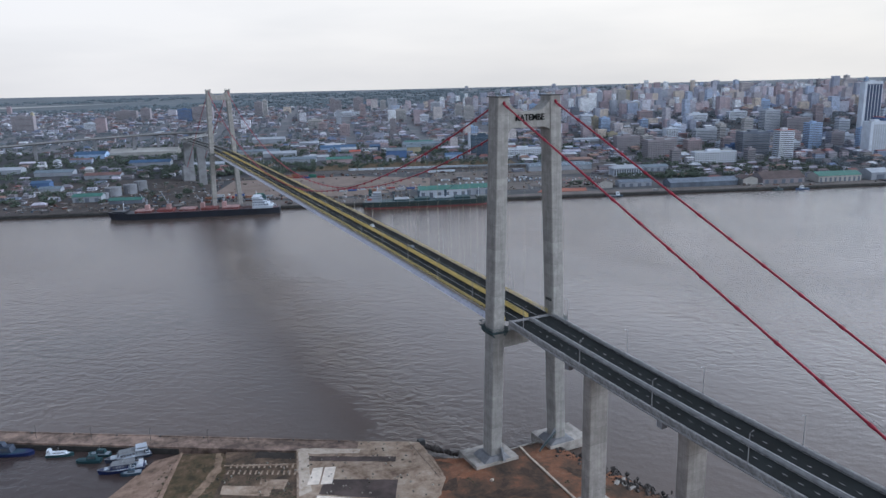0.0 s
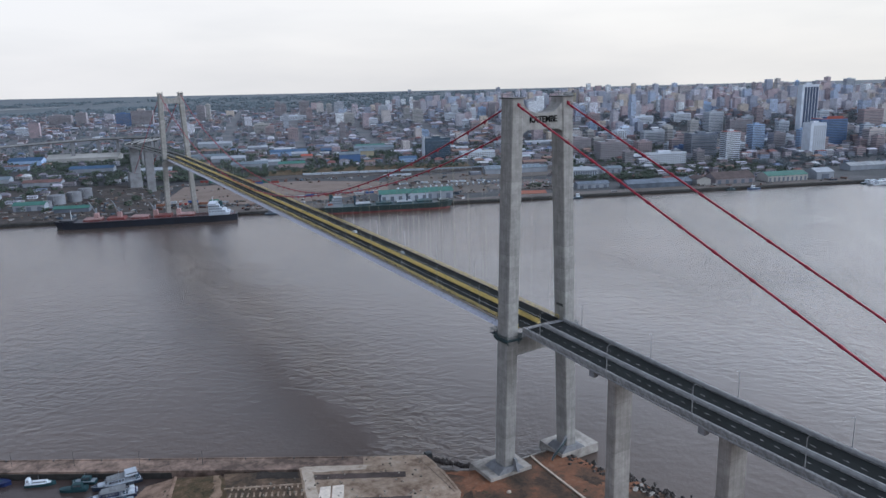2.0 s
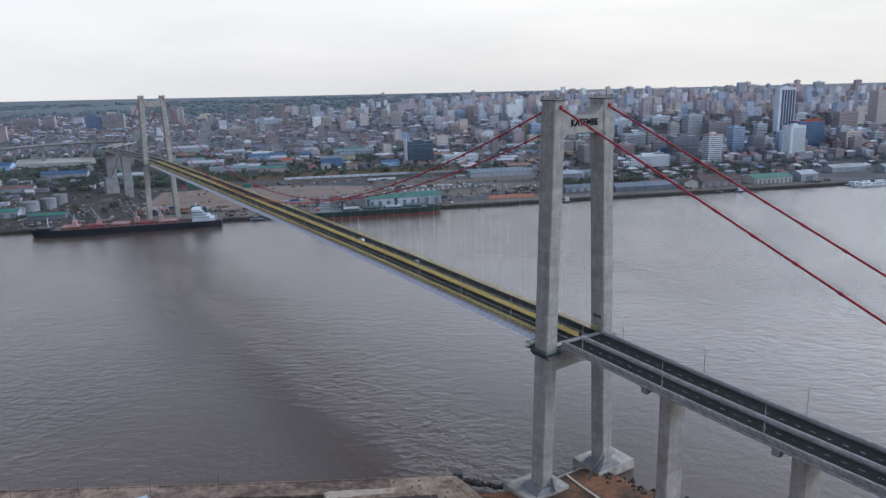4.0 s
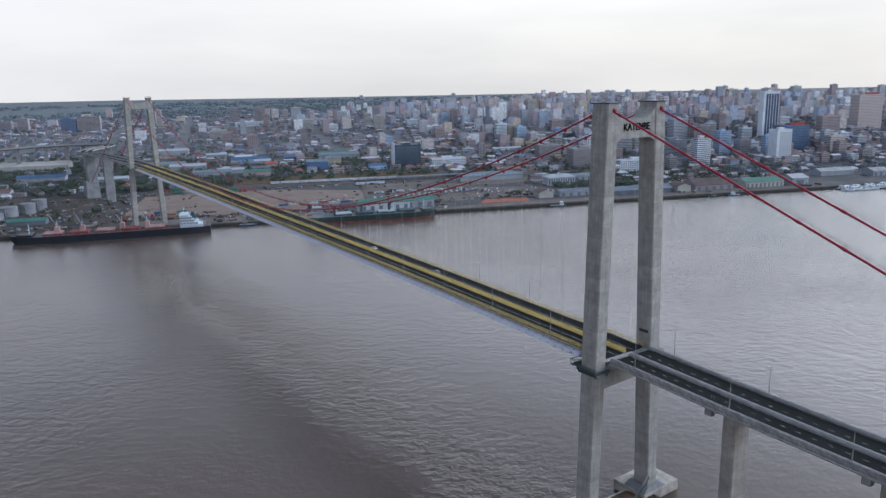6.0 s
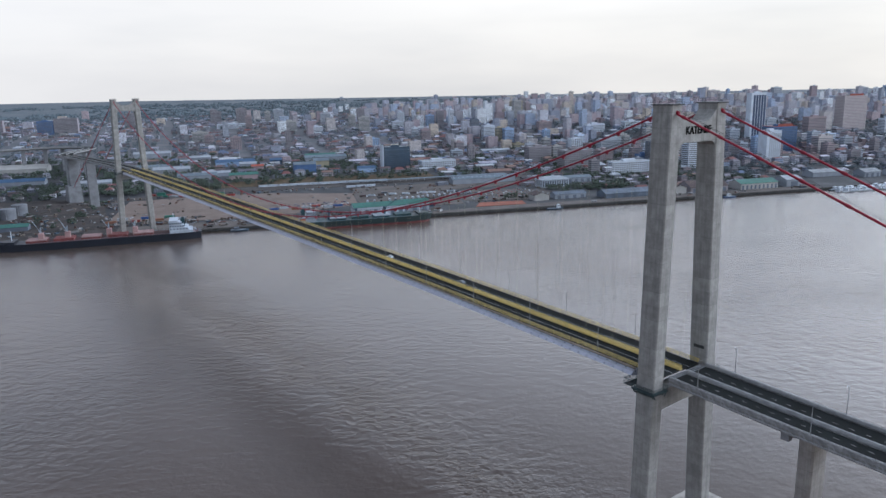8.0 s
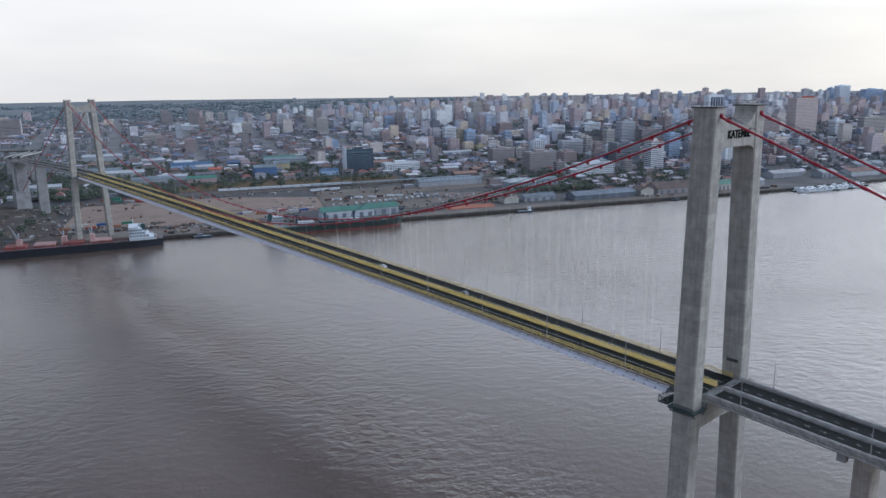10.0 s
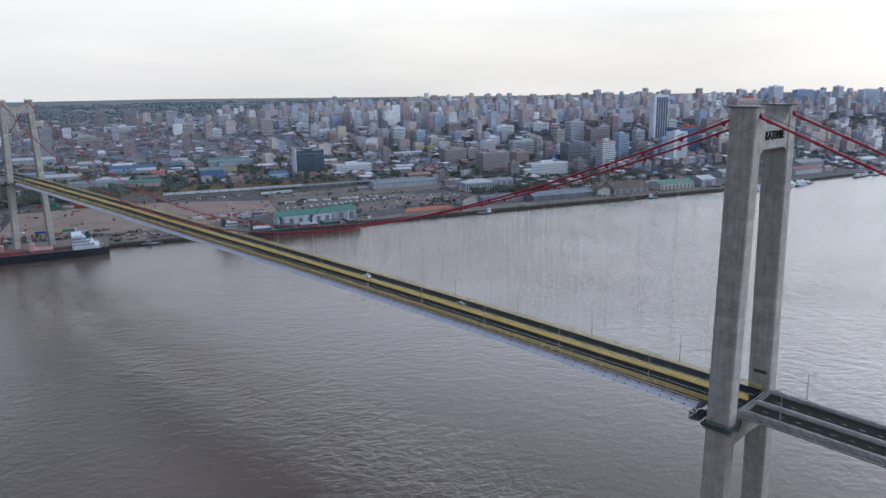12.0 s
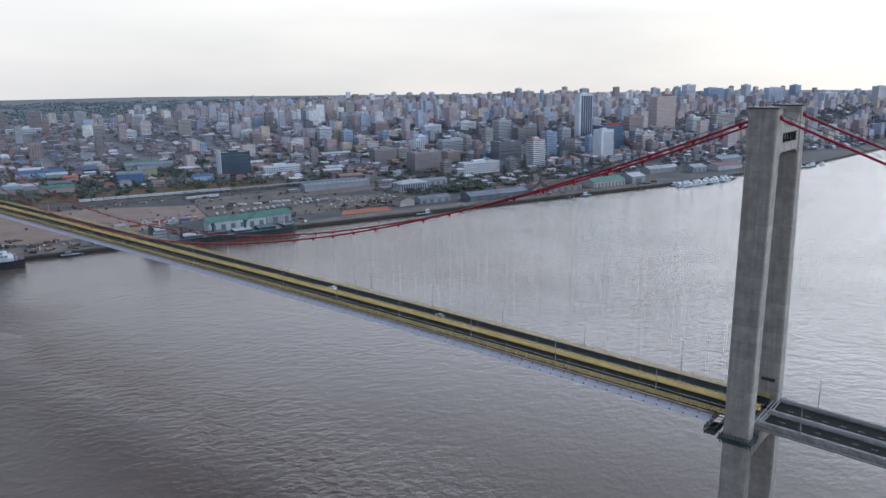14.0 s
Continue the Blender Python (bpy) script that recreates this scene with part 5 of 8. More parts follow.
columned_hall(542, 168, 44, 24, 11, "cream columned hall with a pale hipped roof")
gable_shed(779, 40, 60, 26, 8, M_CREAM, M_GREENT, "cream quay warehouse with a green roof", doors=9)
gable_shed(835, 40, 26, 26, 10, M_SHEDW, M_WHITET, "open quay shed with a white roof", doors=1)
gable_shed(-196, 98, 36, 17, 8, M_SHEDW, M_GREENT, "white shed with a faded green roof", doors=3)
gable_shed(-256, 690, 130, 40, 7, M_CREAM, M_CREAM, "very long low hall with a cream roof")
gable_shed(-350, 650, 58, 30, 9, M_LBLUE, M_BLUET, "shed with a blue sheet roof")
gable_shed(232, 462, 36, 22, 14, M_BLUE, M_LGREY, "blue-fronted warehouse")
gable_shed(268, 517, 27, 22, 14, M_OCHRE, M_LGREY, "ochre warehouse")

block(142, 1626, 21, 17, 35, M_BROWN, "brown apartment tower on the plain")
block(206, 1274, 16, 12, 36, M_PINK, "faded pink apartment tower")
block(280, 1537, 16, 13, 34, M_CREAM, "cream apartment tower with dark windows")
block(303, 1211, 35, 18, 25, M_CREAM, "wide cream apartment slab")
block(149, 908, 23, 18, 27, M_PINK, "faded pink block of flats")
block(167, 1347, 78, 18, 11, M_WHITE, "long low white building")
block(97, 1031, 20, 16, 18, M_PINK, "pale pink block of flats")
block(260, 892, 13, 10, 38, M_BROWN, "narrow brown tower block")
block(359, 1127, 27, 18, 18, M_WHITE, "small white block of flats")
block(420, 1355, 26, 18, 30, M_GREYR, "grey-pink apartment slab in the city")
block(515, 1334, 20, 16, 39, M_BROWN, "tall brown apartment tower")
block(458, 1173, 17, 14, 35, M_CREAM, "cream apartment tower in the city")
block(475, 1111, 27, 18, 35, M_CREAM, "row of cream flats")
block(595, 1200, 17, 13, 32, M_WHITE, "white tower block in the city")
block(564, 1119, 30, 18, 17, M_WHITE, "low white block in the city")
block(661, 1318, 8, 9, 30, M_WHITE, "thin white stair tower")
block(698, 1367, 23, 18, 24, M_OCHRE, "yellow apartment slab in the city")
block(565, 960, 14, 11, 19, M_WHITE, "white block with dark strips")
block(573, 901, 20, 16, 22, M_PINK, "pink block of flats")
block(638, 1078, 19, 15, 31, M_LBLUE, "lavender-grey tower block in the city")
block(658, 1058, 17, 13, 41, M_BROWN, "brown-grey tower block in the city")
block(694, 903, 18, 14, 34, M_DARKR, "dark tower block in the city")
block(690, 743, 14, 11, 35, M_OCHRE, "ochre tower block in the city")
block(938, 1247, 16, 13, 49, M_CREAM, "tall cream tower block")
block(952, 1230, 17, 13, 60, M_BROWN, "tall brown tower block")
block(948, 1179, 13, 10, 47, M_PINK, "pink-grey tower block in the city")
block(882, 998, 14, 11, 26, M_CREAM, "cream block of flats")
block(836, 831, 31, 18, 24, M_PINK, "broad pink-brown slab in the city")
block(794, 729, 15, 12, 23, M_LBLUE, "blue and white block")
block(696, 652, 21, 17, 13, M_OCHRE, "low orange-cream hall in the city")
block(541, 506, 12, 10, 31, M_BROWN, "narrow brown office tower")
block(1170, 1339, 25, 18, 29, M_CREAM, "cream slab of flats")
block(1468, 1817, 24, 18, 56, M_BEIGE, "beige tower on the ridge")
block(1485, 1786, 21, 17, 49, M_DARKR, "blue-dark tower on the ridge")
block(1636, 1869, 46, 18, 54, M_BEIGE, "broad beige slab on the ridge")
block(1068, 966, 7, 9, 37, M_WHITE, "thin white tower block")
block(1125, 1095, 16, 13, 26, M_CREAM, "cream block of flats")
block(1562, 1646, 20, 16, 52, M_GREYR, "grey tower on the ridge")
block(1010, 744, 41, 18, 18, M_WHITE, "long white school block")
block(1143, 873, 24, 18, 28, M_LBLUE, "lavender office block in the city")
block(1657, 1468, 10, 9, 64, M_BROWN, "slim brown tower on the ridge")
block(1923, 1705, 42, 18, 61, M_BEIGE, "beige twin towers on the ridge")
block(1946, 1652, 12, 9, 64, M_LBLUE, "slim grey-blue tower in the city")
block(1881, 1514, 26, 18, 49, M_BEIGE, "beige tower on the ridge")
block(1978, 1589, 26, 18, 62, M_GREYR, "grey tower on the ridge")
block(2114, 1602, 35, 18, 67, M_GREYR, "broad grey tower on the ridge")
block(1044, 569, 50, 18, 26, M_BROWN, "long brown office slab")
block(1244, 781, 24, 18, 26, M_CREAM, "cream flats on the slope")
block(806, 361, 22, 18, 16, M_BLUE, "low block with a blue front")
block(1013, 396, 25, 18, 28, M_BROWN, "red-brown office block in the city")
block(1033, 353, 16, 12, 38, M_LBLUE, "white-blue tower by the bank")
block(1295, 505, 45, 18, 37, M_PINK, "broad pink hospital slab")
block(1179, 355, 32, 18, 31, M_BEIGE, "beige office block in the city")
block(1290, 409, 20, 16, 23, M_PINK, "brick-pink block of flats")
block(2563, 1656, 25, 18, 59, M_GREYR, "grey tower on the ridge")
block(2472, 1460, 24, 18, 67, M_LBLUE, "pale tower on the ridge")
block(2264, 1596, 23, 18, 54, M_GREYR, "grey block on the ridge")
block(2288, 1539, 21, 17, 49, M_BEIGE, "beige block on the ridge")
block(2139, 1546, 20, 16, 52, M_BEIGE, "pale block on the ridge")
block(857, 1040, 20, 16, 57, M_CREAM, "tall cream tower block")
block(923, 1110, 38, 18, 25, M_WHITE, "white gabled block of flats")
block(124, 1455, 16, 12, 45, M_BROWN, "brown tower on the plain")
block(-93, 1449, 23, 18, 42, M_BROWN, "brown flats behind the far tower")
block(-69, 1387, 13, 10, 48, M_CREAM, "cream tower behind the far tower")
block(79, 1066, 38, 18, 22, M_CREAM, "pale block of flats")
block(-673, 1198, 55, 18, 38, M_BROWN, "brown block of flats on the plain")
block(-680, 1284, 7, 9, 37, M_OCHRE, "slim yellow tower in the city")
block(-477, 1459, 60, 18, 26, M_BROWN, "row of brown flats")
block(-500, 1180, 31, 18, 17, M_WHITE, "white hall on the plain")
block(-400, 1365, 26, 18, 36, M_BROWN, "brown tower block on the plain")
gable_shed(205, 640, 24, 16, 8, M_BLUE, M_BLUET, "bright blue shed among the stores")
gable_shed(160, 520, 20, 14, 9, M_PINK, M_REDT, "hall with a steep orange-red roof")
gable_shed(150, 600, 30, 18, 7, M_SHEDW, M_WHITET, "store with a bright white roof")
gable_shed(300, 720, 60, 16, 6, M_SHEDW, M_GREENT, "long store with a pale green roof")
gable_shed(-30, 620, 90, 18, 7, M_SHEDW, M_LGREY, "long low white and teal store")
gable_shed(90, 470, 44, 16, 6, M_SHEDW, M_WHITET, "low store with a white roof")
gable_shed(-20, 830, 70, 22, 9, M_SHEDW, M_WHITET, "large hall with striped white roofs")
gable_shed(70, 760, 40, 16, 6, M_SHEDW, M_WHITET, "white roofed hall among trees")
gable_shed(640, 640, 60, 14, 5, M_SHEDW, M_WHITET, "long low white market roof")

# ---- ships at the quay ----
M_HULL = paint("black_hull_paint", (0.012, 0.016, 0.026), 0.5, 0.2)
M_HULLG = paint("dark_green_hull_paint", (0.018, 0.035, 0.035), 0.5, 0.2)
M_BOOT = paint("red_boot_paint", (0.15, 0.035, 0.032), 0.7, 0.25)
M_HATCH = paint("red_oxide_deck", (0.20, 0.055, 0.05), 0.75, 0.25)
M_DECKR = paint("dark_red_deck", (0.085, 0.032, 0.032), 0.8, 0.25)
M_HATCHP = paint("faded_pink_hatch", (0.36, 0.22, 0.20), 0.8, 0.2)
M_SHIPW = paint("ship_white", (0.66, 0.67, 0.68), 0.6, 0.12)
M_CRANE = paint("crane_grey", (0.30, 0.32, 0.34), 0.6, 0.15)
M_TEAL = paint("teal_paint", (0.018, 0.055, 0.062), 0.6, 0.2)
M_CRANEB = paint("crane_dark_blue", (0.03, 0.06, 0.09), 0.6, 0.2)


def hull_rings(L, B, z0, z1, n=26, fine_bow=0.2, fine_stern=0.1, flare=0.0):
    """Rings of a hull from stern (-x) to bow (+x)."""
    rings = []
    for k in range(n):
        s = k / (n - 1)
        x = -L / 2 + L * s
        w = 1.0
        if s > 1 - fine_bow:
            w = math.sqrt(max(0.0, 1 - ((s - (1 - fine_bow)) / fine_bow) ** 2)) * 0.96 + 0.02
        if s < fine_stern:
            w = 0.72 + 0.28 * (s / fine_stern)
        sheer = 0.18 * (z1 - z0) * max(0.0, (s - 0.85) / 0.15)
        b = B / 2 * w
        xo = flare * max(0.0, (s - 0.9) / 0.1)
        rings.append([(x, -b * 0.94, z0), (x + xo, -b, z1 + sheer), (x + xo, b, z1 + sheer), (x, b * 0.94, z0)])
    return rings


def cargo_ship(u, v, turn, L, B, free_h, boot_h, hull_m, hatch_ms, n_hatch, crane_m, label, cranes, deck_m, house_m=None, house_at=0.36, house_k=1.0):
    s = thing("cargo_ship", at_quay(u, v, 0, turn), label, "cargo ship", "ships at the quay")
    bm = bmesh.new()
    loft(bm, hull_rings(L, B, boot_h, free_h, flare=3.0))
    part("hull", bm, hull_m, s)
    bm = bmesh.new()
    loft(bm, hull_rings(L * 0.985, B * 0.985, -3.0, boot_h + 0.05))
    part("boot_top", bm, M_BOOT, s, "faded red boot top")
    bm = bmesh.new()
    loft(bm, [[(x, y * 0.95, free_h - 0.3 + 0.35 * (z > free_h)) for x, y, z in r[1:3]] + [(x, y * 0.95, free_h + 0.06) for x, y, z in r[2:0:-1]] for r in hull_rings(L * 0.97, B, boot_h, free_h)])
    part("main_deck", bm, deck_m, s)
    for sy in (-1, 1):
        bm = bmesh.new()
        for h in (0.5, 1.0):
            tube(bm, [(x, sy * B * 0.47, free_h + h) for x in np.linspace(-L * 0.44, L * 0.36, 12)], 0.05, 4)
        for x in np.arange(-L * 0.44, L * 0.36, 3.0):
            tube(bm, [(x, sy * B * 0.47, free_h), (x, sy * B * 0.47, free_h + 1.0)], 0.05, 4)
        part("deck_rail", bm, M_CRANE, s)
    # forecastle with a mast
    bm = bmesh.new()
    loft(bm, [[(x, y, z) for x, y, z in ((xx, -w, free_h), (xx, -w, free_h + 2.6), (xx, w, free_h + 2.6), (xx, w, free_h))] for xx, w in ((L * 0.40, B * 0.40), (L * 0.45, B * 0.30), (L * 0.485, B * 0.10))])
    part("forecastle", bm, hull_m, s)
    bm = bmesh.new()
    tube(bm, [(L * 0.42, 0, free_h + 2), (L * 0.42, 0, free_h + 13)], 0.35, 6)
    tube(bm, [(L * 0.42, -2, free_h + 10), (L * 0.42, 2, free_h + 10)], 0.15, 5)
    part("fore_mast", bm, M_SHIPW, s)
    x0, x1 = -L * 0.27, L * 0.37
    step = (x1 - x0) / n_hatch
    for k in range(n_hatch):
        a, b = x0 + k * step + step * 0.10, x0 + (k + 1) * step - step * 0.16
        bm = bmesh.new()
        box(bm, a, b, -B * 0.33, B * 0.33, free_h, free_h + 2.0)
        coam = part("hatch_coaming", bm, hatch_ms[0], s)
        bm = bmesh.new()
        n = 4
        for i in range(n):
            w = (b - a) / n
            box(bm, a + i * w + 0.1, a + (i + 1) * w - 0.1, -B * 0.35, B * 0.35, free_h + 2.0, free_h + 2.8 + 0.15 * (i % 2))
        part("hatch_cover", bm, hatch_ms[(k + 1) % len(hatch_ms)], coam)
    for k, (rel, jib, lift) in enumerate(cranes):
        x = x0 + rel * (x1 - x0)
        bm = bmesh.new()
        if crane_m is None:
            # a squat mast house with a pole mast and derricks
            loft(bm, [[(x + sx * w, sy * w * 1.5, z) for sx, sy in ((-1, -1), (1, -1), (1, 1), (-1, 1))] for z, w in ((free_h, 2.5), (free_h + 8.2, 2.3), (free_h + 8.6, 2.0))])
            post = part("mast_house", bm, M_HATCHP, s, "faded red mast house")
            bm = bmesh.new()
            for yy in (-2.0, 2.0):
                tube(bm, [(x, yy, free_h + 6.8), (x, yy, free_h + 14.5)], 0.32, 6)
            tube(bm, [(x, -2.4, free_h + 13.6), (x, 2.4, free_h + 13.6)], 0.22, 6)
            part("pole_mast", bm, M_CRANE, post)
        else:
            loft(bm, [[(x + r * math.cos(t), r * math.sin(t), z) for t in np.linspace(0, 2 * math.pi, 9)[:-1]] for z, r in ((free_h, 1.3), (free_h + 8.5, 1.1))])
            box(bm, x - 1.5, x + 1.5, -1.6, 1.6, free_h + 8.5, free_h + 11.5)
            post = part("crane_post", bm, crane_m, s)
        bm = bmesh.new()
        e = Vector((x + jib[0], jib[1], free_h + 9.5 + lift))
        st = Vector((x + 0.8 * (1 if jib[0] > 0 else -1), 0, free_h + 9.5))
        for o in (-0.6, 0.6):
            tube(bm, [st + Vector((0, o, 0)), (st + e) / 2 + Vector((0, o, 0.6)), e], 0.25, 5)
        for q in np.linspace(0.08, 0.92, 9):
            c = st.lerp(e, q)
            tube(bm, [c + Vector((0, -0.5, 0)), c + Vector((0, 0.5, 0.2))], 0.12, 4)
        part("crane_jib", bm, crane_m or M_CRANE, post)
    # accommodation at the stern, an open poop with winches and a jib behind it
    bm = bmesh.new()
    for px, py in ((-0.455, -0.25), (-0.455, 0.22), (-0.472, 0.0)):
        box(bm, L * px - 1.2, L * px + 1.2, B * py - 1.0, B * py + 1.0, free_h, free_h + 1.7)
    tube(bm, [(-L * 0.45, B * 0.1, free_h), (-L * 0.45, B * 0.1, free_h + 7), (-L * 0.485, B * 0.2, free_h + 10)], 0.22, 6)
    part("poop_gear", bm, M_CRANE, s, "grey winches and stores jib")
    hs = [(0.0, 23, 0.94), (2.8, 19, 0.88), (5.6, 15, 0.80), (8.4, 12.5, 0.72), (11.2, 9, 1.0)]
    xs = -L * house_at
    acc = None
    for k, (z, ln, w) in enumerate(hs[:4] if house_k < 1 else hs):
        ln, w = ln * house_k, w * house_k
        bm = bmesh.new()
        xs = -L * house_at + 9.0 * house_k - ln / 2     # every deck ends at one upright front
        box(bm, xs - ln / 2, xs + ln / 2, -B * w / 2, B * w / 2, free_h + z, free_h + z + (2.7 if k < 4 else 2.4))
        d = part("accommodation_deck", bm, house_m or M_OFFW, s)
        acc = acc or d
        if k in (1, 2, 3):
            n = 6
            wm = window_mesh(1.4, 1.2, M_DARKR)
            for i in range(n):
                o = new("port_light", wm)
                o.parent = d
                o.matrix_basis = pose(xs - ln / 2 + (i + 0.5) * ln / n, -B * w / 2, free_h + z + 1.0)
                o = new("port_light", wm)
                o.parent = d
                o.matrix_basis = pose(xs - ln / 2 + (i + 0.5) * ln / n, B * w / 2, free_h + z + 1.0, 0, 0, 180)
                o = new("port_light", wm)
                o.parent = d
                o.matrix_basis = pose(xs + ln / 2, -B * w / 2 + (i + 0.5) * B * w / n, free_h + z + 1.0, 0, 0, 90)
        bm = bmesh.new()
        for sy in (-1, 1):
            for h in (0.55, 1.05):
                tube(bm, [(xs - ln / 2 - 2.2, sy * B * w * 0.5, free_h + z + h), (xs - ln / 2 + 0.3, sy * B * w * 0.5, free_h + z + h)], 0.07, 4)
            tube(bm, [(xs - ln / 2 - 2.2, sy * B * w * 0.5, free_h + z - 0.1), (xs - ln / 2 - 2.2, sy * B * w * 0.5, free_h + z + 2.7)], 0.10, 5)
        part("deck_stanchion", bm, M_SHIPW, d)
    xs = -L * house_at + 9.0 * house_k - 4.5
    if house_k == 1.0:
        bm = bmesh.new()
        box(bm, xs - 4.55, xs + 4.56, -B * 0.455, B * 0.455, free_h + 12.3, free_h + 13.2)
        part("wheelhouse_glazing", bm, M_GLASS, s, "dark wheelhouse windows")
    bm = bmesh.new()
    loft(bm, [[(xs - 8.8 + dx * 2.2, dy * 1.7, z) for dx, dy in ((-1, -1), (1, -1), (1, 1), (-1, 1))] for z in (free_h, free_h + 13.5)])
    box(bm, xs - 10.6, xs - 7.4, -1.2, 1.2, free_h + 13.5, free_h + 15)
    part("funnel", bm, M_TEAL, s, "dark teal funnel")
    bm = bmesh.new()
    tube(bm, [(xs, 0, free_h + 13), (xs, 0, free_h + 20)], 0.3, 6)
    tube(bm, [(xs, -3, free_h + 17.5), (xs, 3, free_h + 17.5)], 0.14, 5)
    part("radar_mast", bm, M_SHIPW, s)
    for sy in (-1, 1):
        bm = bmesh.new()
        box(bm, xs - 13, xs - 7.5, sy * B * 0.46 - 0.9, sy * B * 0.40 + 0.9, free_h + 3.0, free_h + 4.6)
        part("lifeboat", bm, M_REDT, s, "orange-red lifeboat")
    return s


cargo_ship(-39.8, -27, 182.5, 197, 25, 7.4, -0.3, M_HULL, (M_HATCH, M_HATCHP), 5, None, "long black cargo ship with red hatches and white bridge house",
           ((0.16, (4, -2), 6), (0.36, (6, 2), 9), (0.67, (8, -3), 13), (0.864, (7, 2), 13)), M_DECKR, None, 0.386)
cargo_ship(228, -19, 0, 156, 23, 8.0, 1.8, M_HULLG, (M_TEAL, M_CRANE), 4, M_CRANEB, "unladen dark green bulk ship with a red boot top",
           ((0.02, (-22, 4), 8), (0.33, (-18, -6), 9), (0.66, (16, 5), 9)), M_TEAL, M_CRANE, 0.40, 0.8)



# ---- port yard ----
def patch(name, pts, dz, material, label, category):
    """A paved or bare area laid on the city ground; pts in u, v."""
    bm = bmesh.new()
    base = [bm.verts.new(CITY @ Vector((u, v, city_z(u, v) + dz))) for u, v in pts]
    low = [bm.verts.new(CITY @ Vector((u, v, city_z(u, v) - 0.5))) for u, v in pts]
    bm.faces.new(base)
    for k in range(len(pts)):
        j = (k + 1) % len(pts)
        bm.faces.new((low[k], low[j], base[j], base[k]))
    bmesh.ops.triangulate(bm, faces=[f for f in bm.faces if len(f.verts) > 4])
    return tagged(part(name, bm, material), label, category, kind="structure")


M_TAN = land_surface("tan_yard", [(0.125, 0.098, 0.085), (0.17, 0.135, 0.118), (0.21, 0.168, 0.148)], 0.03)
M_YARD = land_surface("grey_yard", [(0.062, 0.057, 0.055), (0.10, 0.09, 0.086), (0.15, 0.135, 0.128)], 0.03)
M_BROWNY = land_surface("brown_yard", [(0.018, 0.019, 0.020), (0.034, 0.031, 0.031), (0.056, 0.047, 0.045), (0.105, 0.088, 0.08)], 0.05)
M_ORANGE = paint("orange_paving", (0.27, 0.085, 0.05), 0.9, 0.15)
M_TRACK = land_surface("rail_ballast", [(0.035, 0.033, 0.035), (0.06, 0.055, 0.055), (0.10, 0.09, 0.085)], 0.05)
patch("yard", [(-45, 90), (-30, 250), (60, 262), (150, 256), (262, 212), (248, 110), (150, 60), (60, 60)], 0.35, M_TAN, "bare tan yard beside the far tower", "yard")
patch("yard", [(-420, 46), (-420, 300), (-120, 300), (-62, 258), (-46, 92), (-40, 48)], 0.28, M_BROWNY, "dark brown littered yard of the west port", "yard")
patch("apron", [(-30, 1.2), (-30, 45.5), (60, 46), (150, 40), (300, 16), (420, 26), (860, 26), (860, 1.2)], 0.3, M_YARD, "grey quay apron", "pavement")
patch("apron", [(-420, 1.2), (-420, 45), (-31, 45.5), (-31, 1.2)], 0.3, M_BROWNY, "dark oily apron of the west quay", "pavement")
patch("parking", [(380, 84), (400, 190), (520, 150), (520, 66), (450, 64)], 0.32, M_YARD, "grey car park behind the quay", "pavement")
patch("yard", [(250, 62), (255, 150), (268, 258), (420, 268), (556, 262), (590, 200), (524, 204), (398, 198), (377, 84), (372, 62)], 0.26, M_YARD, "brown-grey lorry yard behind the quay", "yard")
patch("paved_court", [(376, 30), (392, 60), (447, 55), (440, 28)], 0.45, M_ORANGE, "orange paved court on the quay", "pavement")
patch("rail_yard", [(-60, 268), (40, 310), (160, 320), (300, 318), (440, 322), (560, 305), (560, 276), (420, 285), (270, 280), (140, 288), (-40, 258)], 0.36, M_TRACK, "dark ballast of the rail yard", "rail yard")
patch("wood_lot", [(60, 326), (420, 328), (420, 380), (180, 400), (60, 370)], 0.3, M_GRASS, "rough dark grass lot behind the tracks", "ground")

bm = bmesh.new()
box(bm, -1.45, 1.45, -7, 7, 0.9, 3.6)
for k in range(7):
    box(bm, -1.5, 1.5, -6.4 + k * 2, -5.2 + k * 2, 2.1, 2.9, 1)
wagon = thing("rail_carriage", at_quay(184, 305, 4.2, 90), "white and blue railway carriage on the tracks", "train", "carriages in the rail yard")
part("body", bm, (M_SHIPW, M_BLUE), wagon)
bm = bmesh.new()
loft(bm, [[(-1.45, y, 3.6), (1.45, y, 3.6), (1.0, y, 4.1), (-1.0, y, 4.1)] for y in (-7, 7)])
part("roof", bm, M_WHITET, wagon)
for sy in (-1, 1):
    bm = bmesh.new()
    box(bm, -1.0, 1.0, sy * 4.8 - 1.3, sy * 4.8 + 1.3, 0.1, 0.9)
    part("bogie", bm, M_DARK, wagon)
wagon.matrix_basis = at_quay(150, 312, city_z(150, 312) + 0.3, 90)
for k in range(1, 13):
    u = 150 + k * 14.8
    copy_thing(wagon, at_quay(u, 312 - 0.03 * k * k, city_z(u, 312) + 0.3, 90))
for k in range(3):
    copy_thing(wagon, at_quay(270 + k * 14.8, 262 + 1.5 * k, city_z(270, 262) + 0.3, 94))

